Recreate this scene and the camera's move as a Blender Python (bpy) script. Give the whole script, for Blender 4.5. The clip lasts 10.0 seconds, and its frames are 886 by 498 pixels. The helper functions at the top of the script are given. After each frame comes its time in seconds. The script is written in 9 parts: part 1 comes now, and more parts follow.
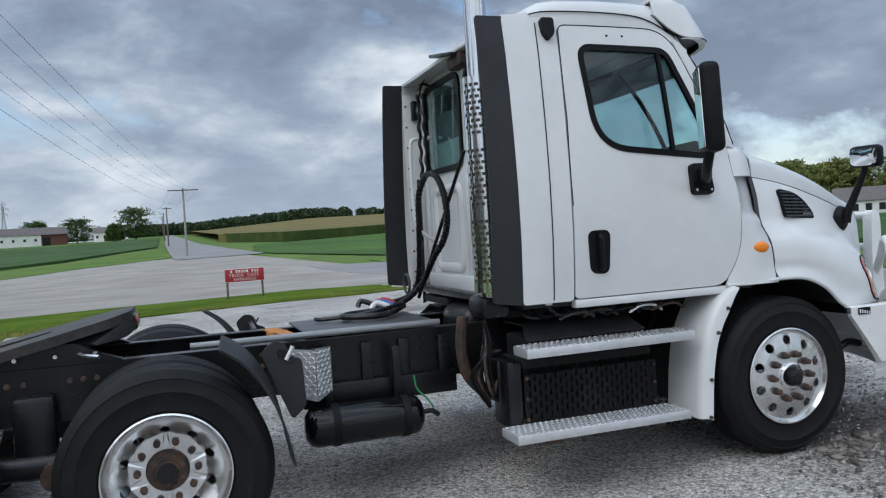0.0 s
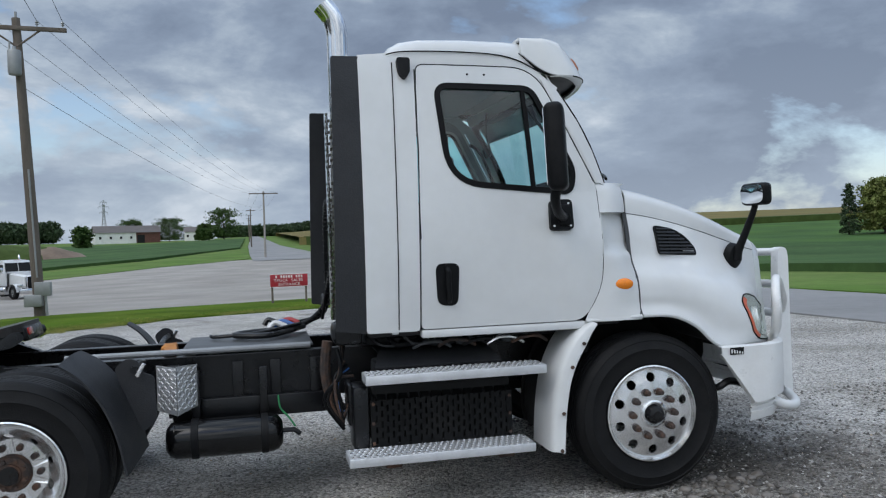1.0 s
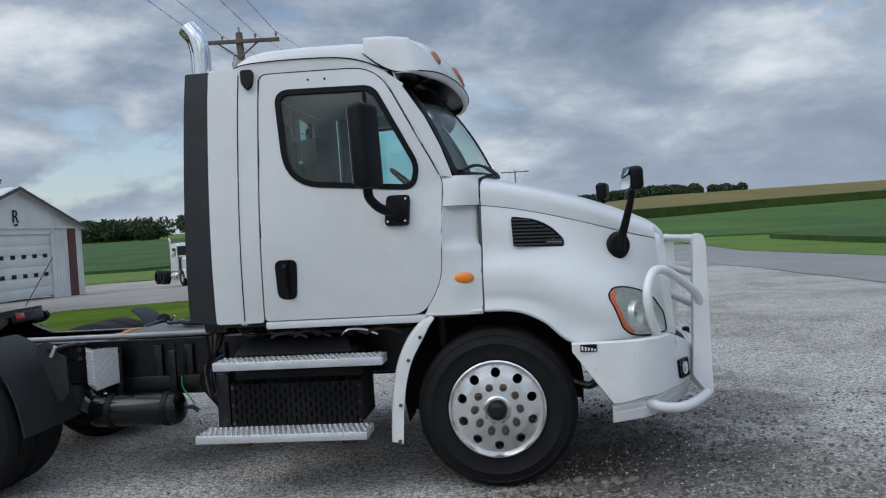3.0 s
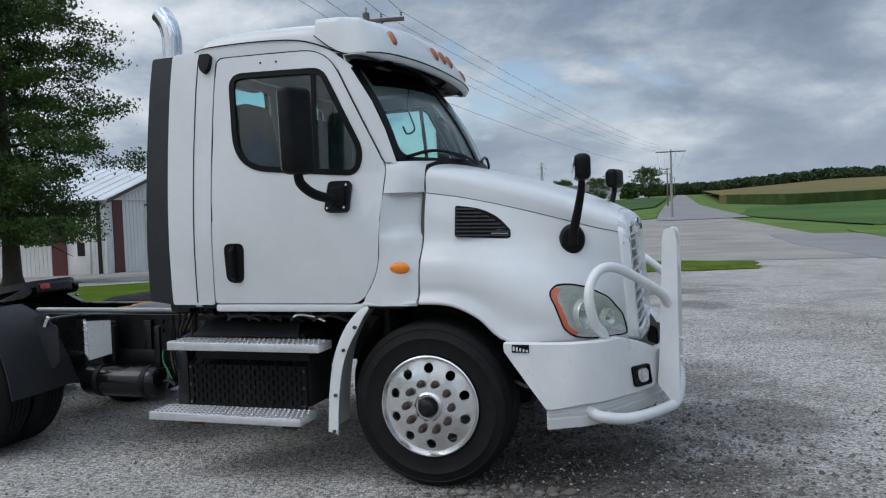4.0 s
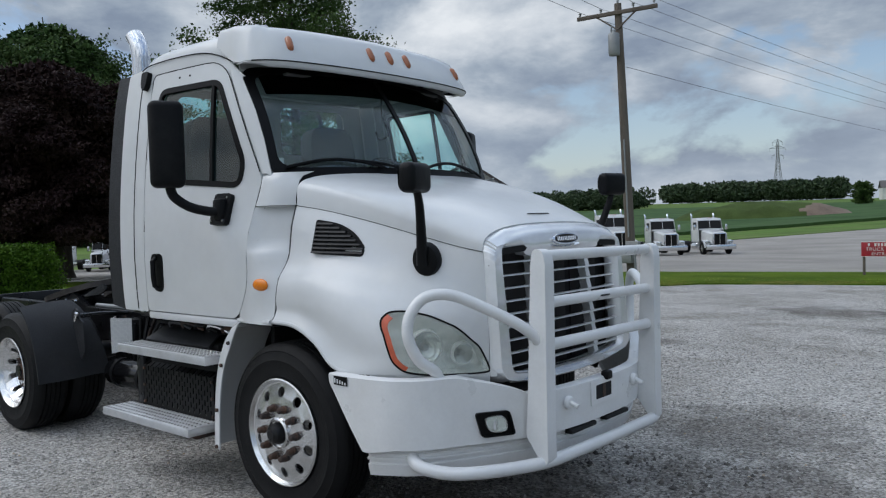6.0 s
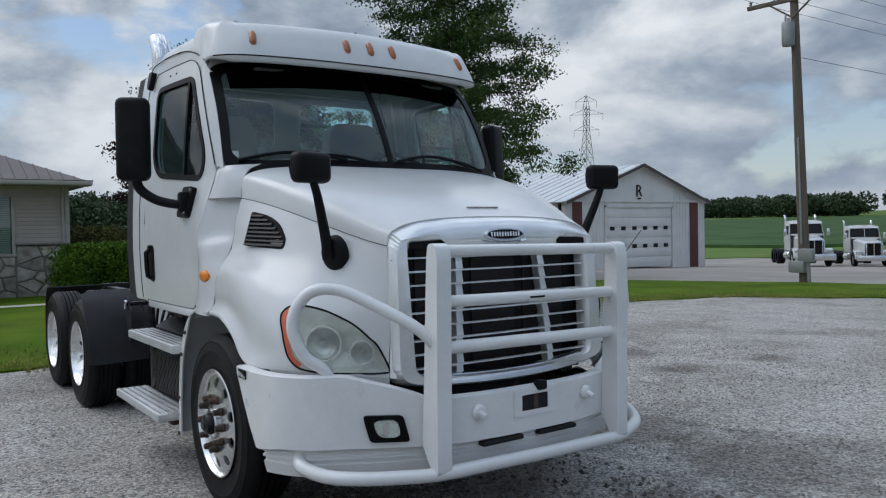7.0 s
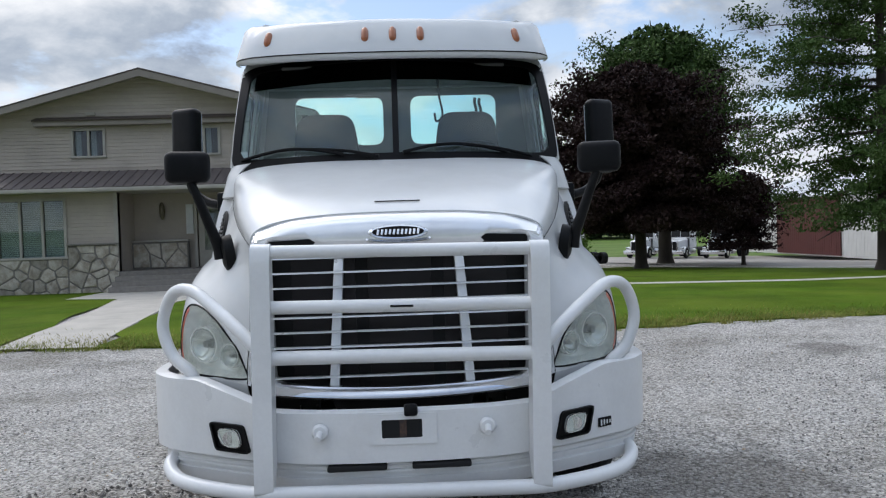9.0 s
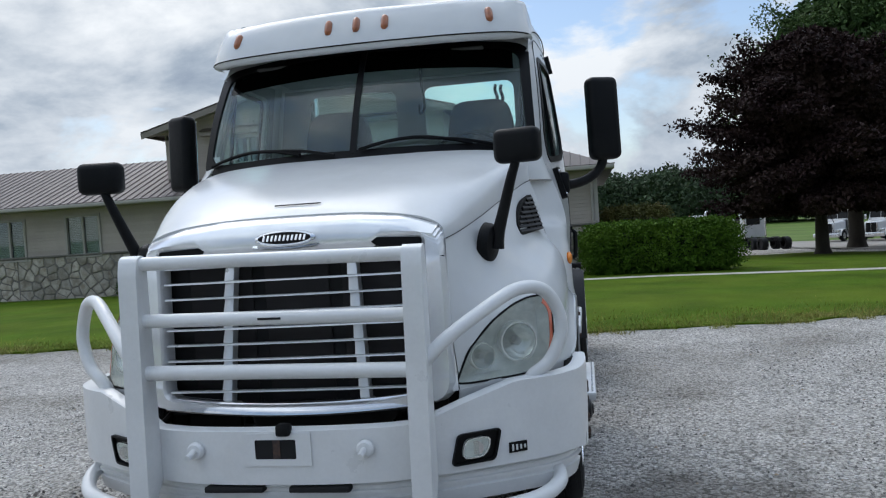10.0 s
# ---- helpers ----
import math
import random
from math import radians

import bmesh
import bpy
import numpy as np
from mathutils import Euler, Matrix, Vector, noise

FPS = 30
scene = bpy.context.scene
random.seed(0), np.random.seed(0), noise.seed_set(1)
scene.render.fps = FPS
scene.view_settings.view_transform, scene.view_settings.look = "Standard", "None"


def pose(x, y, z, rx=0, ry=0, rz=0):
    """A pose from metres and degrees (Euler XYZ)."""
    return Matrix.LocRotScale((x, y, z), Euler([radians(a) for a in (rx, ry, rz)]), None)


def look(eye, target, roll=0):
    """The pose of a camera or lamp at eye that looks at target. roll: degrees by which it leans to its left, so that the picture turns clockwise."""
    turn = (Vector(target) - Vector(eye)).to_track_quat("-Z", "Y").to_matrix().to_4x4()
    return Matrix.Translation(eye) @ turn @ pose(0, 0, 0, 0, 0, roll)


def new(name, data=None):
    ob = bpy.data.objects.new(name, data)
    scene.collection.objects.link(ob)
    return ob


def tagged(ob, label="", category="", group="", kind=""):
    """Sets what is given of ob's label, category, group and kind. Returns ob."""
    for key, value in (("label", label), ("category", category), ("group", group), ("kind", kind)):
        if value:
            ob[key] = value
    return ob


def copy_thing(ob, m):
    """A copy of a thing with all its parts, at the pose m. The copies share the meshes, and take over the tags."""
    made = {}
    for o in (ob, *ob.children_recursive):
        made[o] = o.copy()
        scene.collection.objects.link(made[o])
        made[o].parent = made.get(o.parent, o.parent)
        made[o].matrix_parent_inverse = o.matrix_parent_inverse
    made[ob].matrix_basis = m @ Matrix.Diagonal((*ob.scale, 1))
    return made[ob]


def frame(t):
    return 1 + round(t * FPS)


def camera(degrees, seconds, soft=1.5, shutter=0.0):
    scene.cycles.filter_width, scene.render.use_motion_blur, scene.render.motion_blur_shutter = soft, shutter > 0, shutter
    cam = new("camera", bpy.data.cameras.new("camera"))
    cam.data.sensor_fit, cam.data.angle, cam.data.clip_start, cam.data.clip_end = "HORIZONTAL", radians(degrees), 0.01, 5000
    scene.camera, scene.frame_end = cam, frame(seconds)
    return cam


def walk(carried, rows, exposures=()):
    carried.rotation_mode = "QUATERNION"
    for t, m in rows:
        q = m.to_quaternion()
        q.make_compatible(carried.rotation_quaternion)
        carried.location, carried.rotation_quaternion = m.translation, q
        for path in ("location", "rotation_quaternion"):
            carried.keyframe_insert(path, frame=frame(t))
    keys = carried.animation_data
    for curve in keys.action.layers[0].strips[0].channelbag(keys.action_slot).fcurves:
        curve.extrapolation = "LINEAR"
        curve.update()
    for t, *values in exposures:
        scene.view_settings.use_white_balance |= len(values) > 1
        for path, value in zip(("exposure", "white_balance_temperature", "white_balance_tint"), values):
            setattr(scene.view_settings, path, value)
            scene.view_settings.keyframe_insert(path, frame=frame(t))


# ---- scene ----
cam = camera(58.6, 10.0, soft=1.2)
PATH = [
    (0, (-3.603, -5.223, 1.533), (-2.958, -3.330, 1.484), -3.52),
    (0.5, (-2.975, -5.543, 1.571), (-2.468, -3.609, 1.552), -3.39),
    (1, (-2.345, -5.778, 1.611), (-1.896, -3.829, 1.590), -1.90),
    (1.5, (-1.789, -6.044, 1.602), (-1.411, -4.081, 1.539), -1.46),
    (2, (-1.145, -6.104, 1.629), (-0.920, -4.118, 1.564), -2.43),
    (2.5, (-0.401, -6.159, 1.618), (-0.402, -4.160, 1.566), -3.41),
    (4, (1.578, -5.612, 1.616), (0.969, -3.709, 1.528), -2.06),
    (4.5, (2.151, -5.268, 1.636), (1.369, -3.431, 1.533), -1.68),
    (5, (2.707, -4.865, 1.645), (1.740, -3.117, 1.543), -1.80),
    (5.5, (3.182, -4.398, 1.643), (2.042, -2.757, 1.554), -1.95),
    (6.8, (4.311, -2.993, 1.592), (2.744, -1.751, 1.541), -1.12),
    (7, (4.443, -2.702, 1.546), (2.812, -1.546, 1.497), -1.05),
    (7.5, (4.666, -2.030, 1.538), (2.895, -1.103, 1.481), -0.57),
    (8, (4.814, -1.327, 1.525), (2.930, -0.658, 1.463), -0.71),
    (8.5, (4.921, -0.647, 1.516), (2.959, -0.263, 1.455), -1.18),
    (9, (4.846, 0.015, 1.523), (2.849, 0.119, 1.472), -1.81),
    (9.5, (4.699, 0.669, 1.501), (2.705, 0.513, 1.471), -2.70),
    (10, (4.436, 1.278, 1.518), (2.469, 0.921, 1.464), -3.66),
]
walk(cam, [(t, look(eye, target, roll)) for t, eye, target, roll in PATH], [(0, 0.26, 6500, 10), (1, 0.19, 6500, 10), (2, 0.08, 6500, 10), (5, 0.03, 6540, 10.5), (7, -0.07, 6540, 10.5), (8, 0.04, 6640, 12), (9, 0.36, 6800, 13), (10, 0.18, 6570, 10.5)])

# ---- world, sun ----
SUN_EL, SUN_AZ = radians(52), radians(-128)   # azimuth from +y towards +x
world = bpy.data.worlds.new("overcast_sky")
scene.world = world
world.use_nodes = True
wt = world.node_tree
wt.nodes.clear()


def wn(kind, **kw):
    n = wt.nodes.new(kind)
    for k, v in kw.items():
        n.inputs[k].default_value = v
    return n


def wl(a, b):
    wt.links.new(a, b)


def wmath(op, a, b=None, clamp=False):
    n = wt.nodes.new("ShaderNodeMath")
    n.operation, n.use_clamp = op, clamp
    for k, v in enumerate((a, b)):
        if v is None:
            continue
        if hasattr(v, "is_linked"):
            wl(v, n.inputs[k])
        else:
            n.inputs[k].default_value = v
    return n.outputs[0]


def wramp(fac, stops):
    n = wt.nodes.new("ShaderNodeValToRGB")
    wl(fac, n.inputs[0])
    e = n.color_ramp.elements
    while len(e) < len(stops):
        e.new(0.5)
    for el, (p, c) in zip(e, stops):
        el.position, el.color = p, (*c, 1) if len(c) == 3 else c
    return n.outputs[0]


def wmix(fac, a, b):
    n = wt.nodes.new("ShaderNodeMix")
    n.data_type = "RGBA"
    for sock, v in ((n.inputs[0], fac), (n.inputs[6], a), (n.inputs[7], b)):
        if hasattr(v, "is_linked"):
            wl(v, sock)
        else:
            sock.default_value = v if not isinstance(v, tuple) else (*v, 1)
    return n.outputs[2]


sky = wt.nodes.new("ShaderNodeTexSky")
sky.sky_type, sky.sun_disc = "NISHITA", False
sky.sun_elevation, sky.sun_rotation = SUN_EL, SUN_AZ
sky.air_density, sky.dust_density, sky.ozone_density = 1.0, 0.6, 1.5
tc = wt.nodes.new("ShaderNodeTexCoord")
sep = wt.nodes.new("ShaderNodeSeparateXYZ")
wl(tc.outputs["Generated"], sep.inputs[0])
height = wmath("MAXIMUM", sep.outputs[2], 0.0)
depth = wmath("ADD", height, 0.20)
plane = wt.nodes.new("ShaderNodeCombineXYZ")
wl(wmath("DIVIDE", sep.outputs[0], depth), plane.inputs[0])
wl(wmath("DIVIDE", sep.outputs[1], depth), plane.inputs[1])


def wnoise(scale, detail, rough, shift, distort=0.0):
    m = wt.nodes.new("ShaderNodeMapping")
    m.inputs["Location"].default_value = shift
    wl(plane.outputs[0], m.inputs["Vector"])
    n = wn("ShaderNodeTexNoise", Scale=scale, Detail=detail, Roughness=rough, Distortion=distort)
    wl(m.outputs[0], n.inputs["Vector"])
    return n.outputs["Fac"]


dome_vec = wt.nodes.new("ShaderNodeVectorMath")      # heaped clouds: round from below, flattened a little upwards
dome_vec.operation = "MULTIPLY"
wl(tc.outputs["Generated"], dome_vec.inputs[0])
dome_vec.inputs[1].default_value = (1.0, 1.0, 2.1)


def wheap(scale, detail, rough, shift, distort=0.0):
    m = wt.nodes.new("ShaderNodeMapping")
    m.inputs["Location"].default_value = shift
    wl(dome_vec.outputs[0], m.inputs["Vector"])
    n = wn("ShaderNodeTexNoise", Scale=scale, Detail=detail, Roughness=rough, Distortion=distort)
    wl(m.outputs[0], n.inputs["Vector"])
    return n.outputs["Fac"]


billow = wheap(3.1, 9, 0.56, (5.4, 2.9, 1.3), 0.25)       # separate clouds
wisps = wheap(8.5, 7, 0.6, (7.3, 2.2, 1.1), 0.2)          # torn edges
decks = wnoise(0.55, 5, 0.55, (4.6, 2.3, 2.0), 0.3)       # broad light and dark decks
body = wmath("ADD", wmath("MULTIPLY", billow, 0.78), wmath("MULTIPLY", wisps, 0.22))
grey = wmath("ADD", wmath("ADD", wmath("MULTIPLY", body, 1.25), wmath("MULTIPLY", decks, 0.40)), wmath("SUBTRACT", wmath("ADD", wmath("MULTIPLY", sep.outputs[0], -0.135), wmath("MULTIPLY", wmath("MAXIMUM", wmath("MINIMUM", sep.outputs[1], 0.1), -0.42), -0.20)), 0.224))   # thinner cloud to the west and towards the sun
cloud = wramp(grey, [(0.43, (0.175, 0.225, 0.315)), (0.54, (0.25, 0.315, 0.42)), (0.615, (0.37, 0.445, 0.54)), (0.70, (0.61, 0.675, 0.75)), (0.80, (0.85, 0.90, 0.95))])
cover = wramp(wmath("ADD", wmath("MULTIPLY", wheap(2.4, 7, 0.55, (9.2, 4.1, 3.3), 0.3), 0.8), wmath("MULTIPLY", wisps, 0.2)),
              [(0.40, (0, 0, 0)), (0.455, (1, 1, 1))])
blue = wt.nodes.new("ShaderNodeVectorMath")
blue.operation = "SCALE"
wl(sky.outputs[0], blue.inputs[0])
blue.inputs["Scale"].default_value = 0.13
both = wmix(cover, blue.outputs[0], cloud)
haze = wramp(height, [(0.0, (1, 1, 1)), (0.10, (0.45, 0.45, 0.45)), (0.25, (0, 0, 0))])
hazy = wmix(wmath("MULTIPLY", haze, 0.55), both, (0.42, 0.49, 0.58))
zenith = wt.nodes.new("ShaderNodeMapRange")          # an overcast sky is brightest and whitest overhead
zenith.data_type, zenith.interpolation_type = "FLOAT_VECTOR", "SMOOTHSTEP"
zv = [q for q in zenith.inputs if q.type == "VECTOR"]
for q, v in zip(zv[1:5], ((0.28, 0.28, 0.28), (0.72, 0.72, 0.72), (0.95, 0.95, 0.95), (2.2, 2.2, 2.2))):
    q.default_value = v
up3 = wt.nodes.new("ShaderNodeCombineXYZ")
for k in range(3):
    wl(height, up3.inputs[k])
wl(up3.outputs[0], zv[0])
dome = wt.nodes.new("ShaderNodeVectorMath")
dome.operation = "MULTIPLY"
wl(hazy, dome.inputs[0])
wl([q for q in zenith.outputs if q.type == "VECTOR"][0], dome.inputs[1])
bg = wn("ShaderNodeBackground", Strength=1.0)
wl(dome.outputs[0], bg.inputs[0])
out = wt.nodes.new("ShaderNodeOutputWorld")
wl(bg.outputs[0], out.inputs[0])

sun_data = bpy.data.lights.new("sun", "SUN")
sun_data.energy, sun_data.angle, sun_data.color = 0.60, radians(34), (1.0, 0.97, 0.93)
sun = new("sun", sun_data)
sun_dir = Vector((math.sin(SUN_AZ) * math.cos(SUN_EL), math.cos(SUN_AZ) * math.cos(SUN_EL), math.sin(SUN_EL)))
sun.matrix_world = look(sun_dir * 60, (0, 0, 0))

# ---- materials ----
def material(name, color, rough=0.6, metal=0.0, var=0.12, scale=3.0, fine=40.0, bump=0.0, bump_scale=None, second=None, second_amount=0.5,
             coat=0.0, dirt=None, dirt_amount=0.0, dirt_scale=2.5, per_object=0.0, per_island=0.0, spec=None, stretch=(1, 1, 1), rough_var=0.08):
    """A procedural surface: base colour varied at two scales, an optional second colour in patches, dirt, grain relief."""
    m = bpy.data.materials.new(name)
    m.use_nodes = True
    t = m.node_tree
    b = t.nodes["Principled BSDF"]

    def link(a, c):
        t.links.new(a, c)

    co = t.nodes.new("ShaderNodeTexCoord")
    mp = t.nodes.new("ShaderNodeMapping")
    mp.inputs["Scale"].default_value = stretch
    link(co.outputs["Object"], mp.inputs[0])

    def noisy(s, detail=5.0, r=0.55, shift=0.0):
        n = t.nodes.new("ShaderNodeTexNoise")
        n.inputs["Scale"].default_value, n.inputs["Detail"].default_value, n.inputs["Roughness"].default_value = s, detail, r
        v = t.nodes.new("ShaderNodeVectorMath")
        v.operation = "ADD"
        v.inputs[1].default_value = (shift, shift * 0.7, shift * 1.3)
        link(mp.outputs[0], v.inputs[0])
        link(v.outputs[0], n.inputs["Vector"])
        return n.outputs["Fac"]

    def mix(fac, a, c, mode="MIX"):
        n = t.nodes.new("ShaderNodeMix")
        n.data_type, n.blend_type = "RGBA", mode
        for sock, v in ((n.inputs[0], fac), (n.inputs[6], a), (n.inputs[7], c)):
            if isinstance(v, (int, float)):
                sock.default_value = v
            elif isinstance(v, tuple):
                sock.default_value = (*v, 1)
            else:
                link(v, sock)
        return n.outputs[2]

    def ramp(fac, lo, hi):
        n = t.nodes.new("ShaderNodeMapRange")
        n.inputs["From Min"].default_value, n.inputs["From Max"].default_value = lo, hi
        link(fac, n.inputs["Value"])
        return n.outputs[0]

    broad, grain = noisy(scale), noisy(fine, 4.0, 0.6, 4.0)
    col = color
    if second:
        col = mix(ramp(noisy(scale * 0.8, 6.0, 0.6, 11.0), 0.5 - 0.25 * second_amount, 0.75 - 0.25 * second_amount), color, second)
    dark = tuple(c * (1 - var) for c in (0.9, 0.9, 0.9))
    col = mix(ramp(broad, 0.3, 0.7), col, mix(1.0, col, dark, "MULTIPLY"))
    col = mix(ramp(grain, 0.35, 0.75), col, mix(1.0, col, tuple(1 - var * 0.8 for _ in range(3)), "MULTIPLY"))
    for amount, kind, socket in ((per_object, "ShaderNodeObjectInfo", "Random"), (per_island, "ShaderNodeNewGeometry", "Random Per Island")):
        if amount:
            n = t.nodes.new(kind)
            r = t.nodes.new("ShaderNodeMapRange")
            r.inputs["To Min"].default_value, r.inputs["To Max"].default_value = 1 - amount, 1 + amount
            link(n.outputs[socket], r.inputs["Value"])
            g = t.nodes.new("ShaderNodeCombineColor")
            for k in range(3):
                link(r.outputs[0], g.inputs[k])
            col = mix(1.0, col, g.outputs[0], "MULTIPLY")
    if dirt:
        d = t.nodes.new("ShaderNodeMath")
        d.operation = "MULTIPLY"
        link(ramp(noisy(dirt_scale, 8.0, 0.68, 21.0), 0.48, 0.72), d.inputs[0])
        d.inputs[1].default_value = dirt_amount
        col = mix(d.outputs[0], col, dirt)
    if isinstance(col, tuple):
        b.inputs["Base Color"].default_value = (*col, 1)
    else:
        link(col, b.inputs["Base Color"])
    rr = t.nodes.new("ShaderNodeMapRange")
    rr.inputs["To Min"].default_value, rr.inputs["To Max"].default_value = max(0.02, rough - rough_var), min(1.0, rough + rough_var)
    link(noisy(scale * 2.2, 6.0, 0.6, 31.0), rr.inputs["Value"])
    link(rr.outputs[0], b.inputs["Roughness"])
    b.inputs["Metallic"].default_value = metal
    b.inputs["Coat Weight"].default_value = coat
    b.inputs["Coat Roughness"].default_value = 0.06
    if spec is not None:
        b.inputs["Specular IOR Level"].default_value = spec
    if bump:
        bp = t.nodes.new("ShaderNodeBump")
        bp.inputs["Strength"].default_value, bp.inputs["Distance"].default_value = min(1.0, bump), 0.01
        link(noisy(bump_scale or fine, 5.0, 0.6, 51.0), bp.inputs["Height"])
        link(bp.outputs[0], b.inputs["Normal"])
    return m


def glass(name, tint, rough=0.02, clear=0.75, gloss=0.12):
    """Thin pane: tinted see-through with a Fresnel gloss."""
    m = bpy.data.materials.new(name)
    m.use_nodes = True
    t = m.node_tree
    t.nodes.clear()
    o = t.nodes.new("ShaderNodeOutputMaterial")
    tr = t.nodes.new("ShaderNodeBsdfTransparent")
    tr.inputs[0].default_value = (*[c * clear for c in tint], 1)
    gl = t.nodes.new("ShaderNodeBsdfGlossy")
    gl.inputs["Roughness"].default_value = rough
    fr = t.nodes.new("ShaderNodeLayerWeight")
    fr.inputs["Blend"].default_value = 0.5
    pw = t.nodes.new("ShaderNodeMath")
    pw.operation = "POWER"
    pw.inputs[1].default_value = 4.0
    t.links.new(fr.outputs["Facing"], pw.inputs[0])
    ad = t.nodes.new("ShaderNodeMath")
    ad.operation = "MULTIPLY_ADD"
    ad.inputs[1].default_value, ad.inputs[2].default_value = 0.55, 0.03 + gloss * 0.2
    t.links.new(pw.outputs[0], ad.inputs[0])
    mx = t.nodes.new("ShaderNodeMixShader")
    t.links.new(ad.outputs[0], mx.inputs[0])
    t.links.new(tr.outputs[0], mx.inputs[1])
    t.links.new(gl.outputs[0], mx.inputs[2])
    t.links.new(mx.outputs[0], o.inputs[0])
    return m


M = {}
M["paint"] = material("white_paint", (0.675, 0.685, 0.685), 0.20, var=0.03, scale=1.4, fine=14, coat=0.08, spec=0.38, dirt=(0.55, 0.52, 0.46), dirt_amount=0.10, dirt_scale=3.5, rough_var=0.06)
M["guard"] = material("silver_white_paint", (0.80, 0.805, 0.80), 0.30, metal=0.03, var=0.05, scale=2, fine=60, coat=0.15, dirt=(0.45, 0.42, 0.38), dirt_amount=0.16)
M["chrome"] = material("chrome", (0.80, 0.81, 0.83), 0.14, metal=1.0, var=0.05, scale=5, fine=50, rough_var=0.06)
M["alu"] = material("polished_aluminium", (0.84, 0.84, 0.84), 0.24, metal=0.92, var=0.06, scale=5, fine=70, dirt=(0.34, 0.32, 0.29), dirt_amount=0.13, dirt_scale=9, rough_var=0.05)
M["tread"] = material("tread_plate", (0.76, 0.77, 0.79), 0.40, metal=0.65, var=0.10, scale=8, fine=80, dirt=(0.4, 0.38, 0.34), dirt_amount=0.25)
M["black"] = material("chassis_black", (0.0085, 0.0092, 0.0110), 0.30, var=0.35, scale=3, fine=45, bump=0.12, bump_scale=60, spec=0.35, dirt=(0.035, 0.029, 0.024), dirt_amount=0.22, dirt_scale=5, rough_var=0.15)
M["plastic"] = material("black_plastic", (0.0065, 0.007, 0.008), 0.45, spec=0.14, var=0.2, scale=6, fine=120, bump=0.15, bump_scale=250, dirt=(0.08, 0.075, 0.07), dirt_amount=0.12)
M["trim"] = material("black_trim", (0.0045, 0.0045, 0.005), 0.42, spec=0.14, var=0.2, scale=8, fine=90)
M["rubber"] = material("rubber_flap", (0.026, 0.0275, 0.031), 0.58, spec=0.30, var=0.22, scale=4, fine=50, bump=0.3, bump_scale=90, dirt=(0.055, 0.05, 0.048), dirt_amount=0.22)
M["tyre"] = material("tyre_rubber", (0.009, 0.0092, 0.010), 0.60, spec=0.2, var=0.3, scale=5, fine=70, bump=0.35, bump_scale=120, dirt=(0.05, 0.046, 0.041), dirt_amount=0.09, dirt_scale=7)
M["rust"] = material("rusty_steel", (0.17, 0.085, 0.05), 0.8, var=0.45, scale=20, fine=120, bump=0.5, bump_scale=150, second=(0.06, 0.045, 0.04), second_amount=0.7)
M["gloss"] = material("glossy_black_paint", (0.004, 0.004, 0.0045), 0.16, spec=0.25, var=0.2, scale=4, coat=0.2, rough_var=0.06)
M["dark"] = material("near_black", (0.005, 0.005, 0.0055), 0.8, var=0.3, scale=6)
M["mesh"] = material("mesh_black", (0.006, 0.0065, 0.007), 0.40, spec=0.16, var=0.25, scale=5, fine=60, dirt=(0.06, 0.055, 0.05), dirt_amount=0.2)
M["amber"] = material("amber_lens", (0.92, 0.25, 0.010), 0.25, var=0.08, scale=30, fine=200, coat=0.15)
M["amber_roof"] = material("faded_amber_lens", (0.42, 0.13, 0.045), 0.30, var=0.2, scale=30, fine=200, coat=0.3)
M["red"] = material("red_lens", (0.5, 0.03, 0.02), 0.2, var=0.1, scale=30, coat=0.5)
M["orange"] = material("orange_reflector", (0.62, 0.115, 0.050), 0.3, var=0.1, scale=40, coat=0.4)
M["bright"] = material("polished_grille_chrome", (0.88, 0.89, 0.90), 0.22, metal=0.52, var=0.04, scale=5, fine=50, rough_var=0.05)
M["satin"] = material("satin_silver", (0.80, 0.81, 0.81), 0.30, metal=0.55, var=0.05, scale=5, fine=50)
M["seal_grey"] = material("grey_rubber_seal", (0.055, 0.058, 0.062), 0.7, var=0.15, scale=8)
M["visor_lining"] = material("dark_visor_lining", (0.018, 0.019, 0.021), 0.38, spec=0.25, var=0.15, scale=4, fine=30)
M["louvre"] = material("grey_black_louvre", (0.022, 0.023, 0.025), 0.5, spec=0.3, var=0.2, scale=8, fine=90)
M["mirror"] = material("mirror_glass", (0.85, 0.86, 0.87), 0.03, metal=1.0, var=0.01, rough_var=0.01)
M["seat"] = material("grey_cloth", (0.11, 0.11, 0.113), 0.9, var=0.2, scale=12, fine=200, bump=0.3, bump_scale=300)
M["cabin"] = material("grey_cabin_plastic", (0.29, 0.30, 0.295), 0.75, var=0.12, scale=6, fine=120)
M["dash"] = material("dark_dashboard", (0.03, 0.03, 0.032), 0.7, var=0.15, scale=8)
M["orange_web"] = material("orange_strap", (0.55, 0.22, 0.05), 0.85, var=0.3, scale=20)
M["green"] = material("green_hose", (0.03, 0.28, 0.10), 0.5, var=0.2)
M["blue"] = material("blue_hose", (0.04, 0.14, 0.42), 0.4, var=0.2)
M["hosered"] = material("red_hose", (0.50, 0.03, 0.03), 0.4, var=0.2)
M["glass"] = glass("tinted_window", (0.64, 0.94, 0.93), clear=0.98, gloss=0.22)
M["windshield"] = glass("windshield_glass", (0.84, 0.98, 0.95), clear=0.97, gloss=0.12)
M["lens"] = glass("headlight_lens", (0.97, 0.98, 0.95), rough=0.25, clear=0.97, gloss=0.18)
_t = M["lens"].node_tree                          # weathered haze over the clear plastic
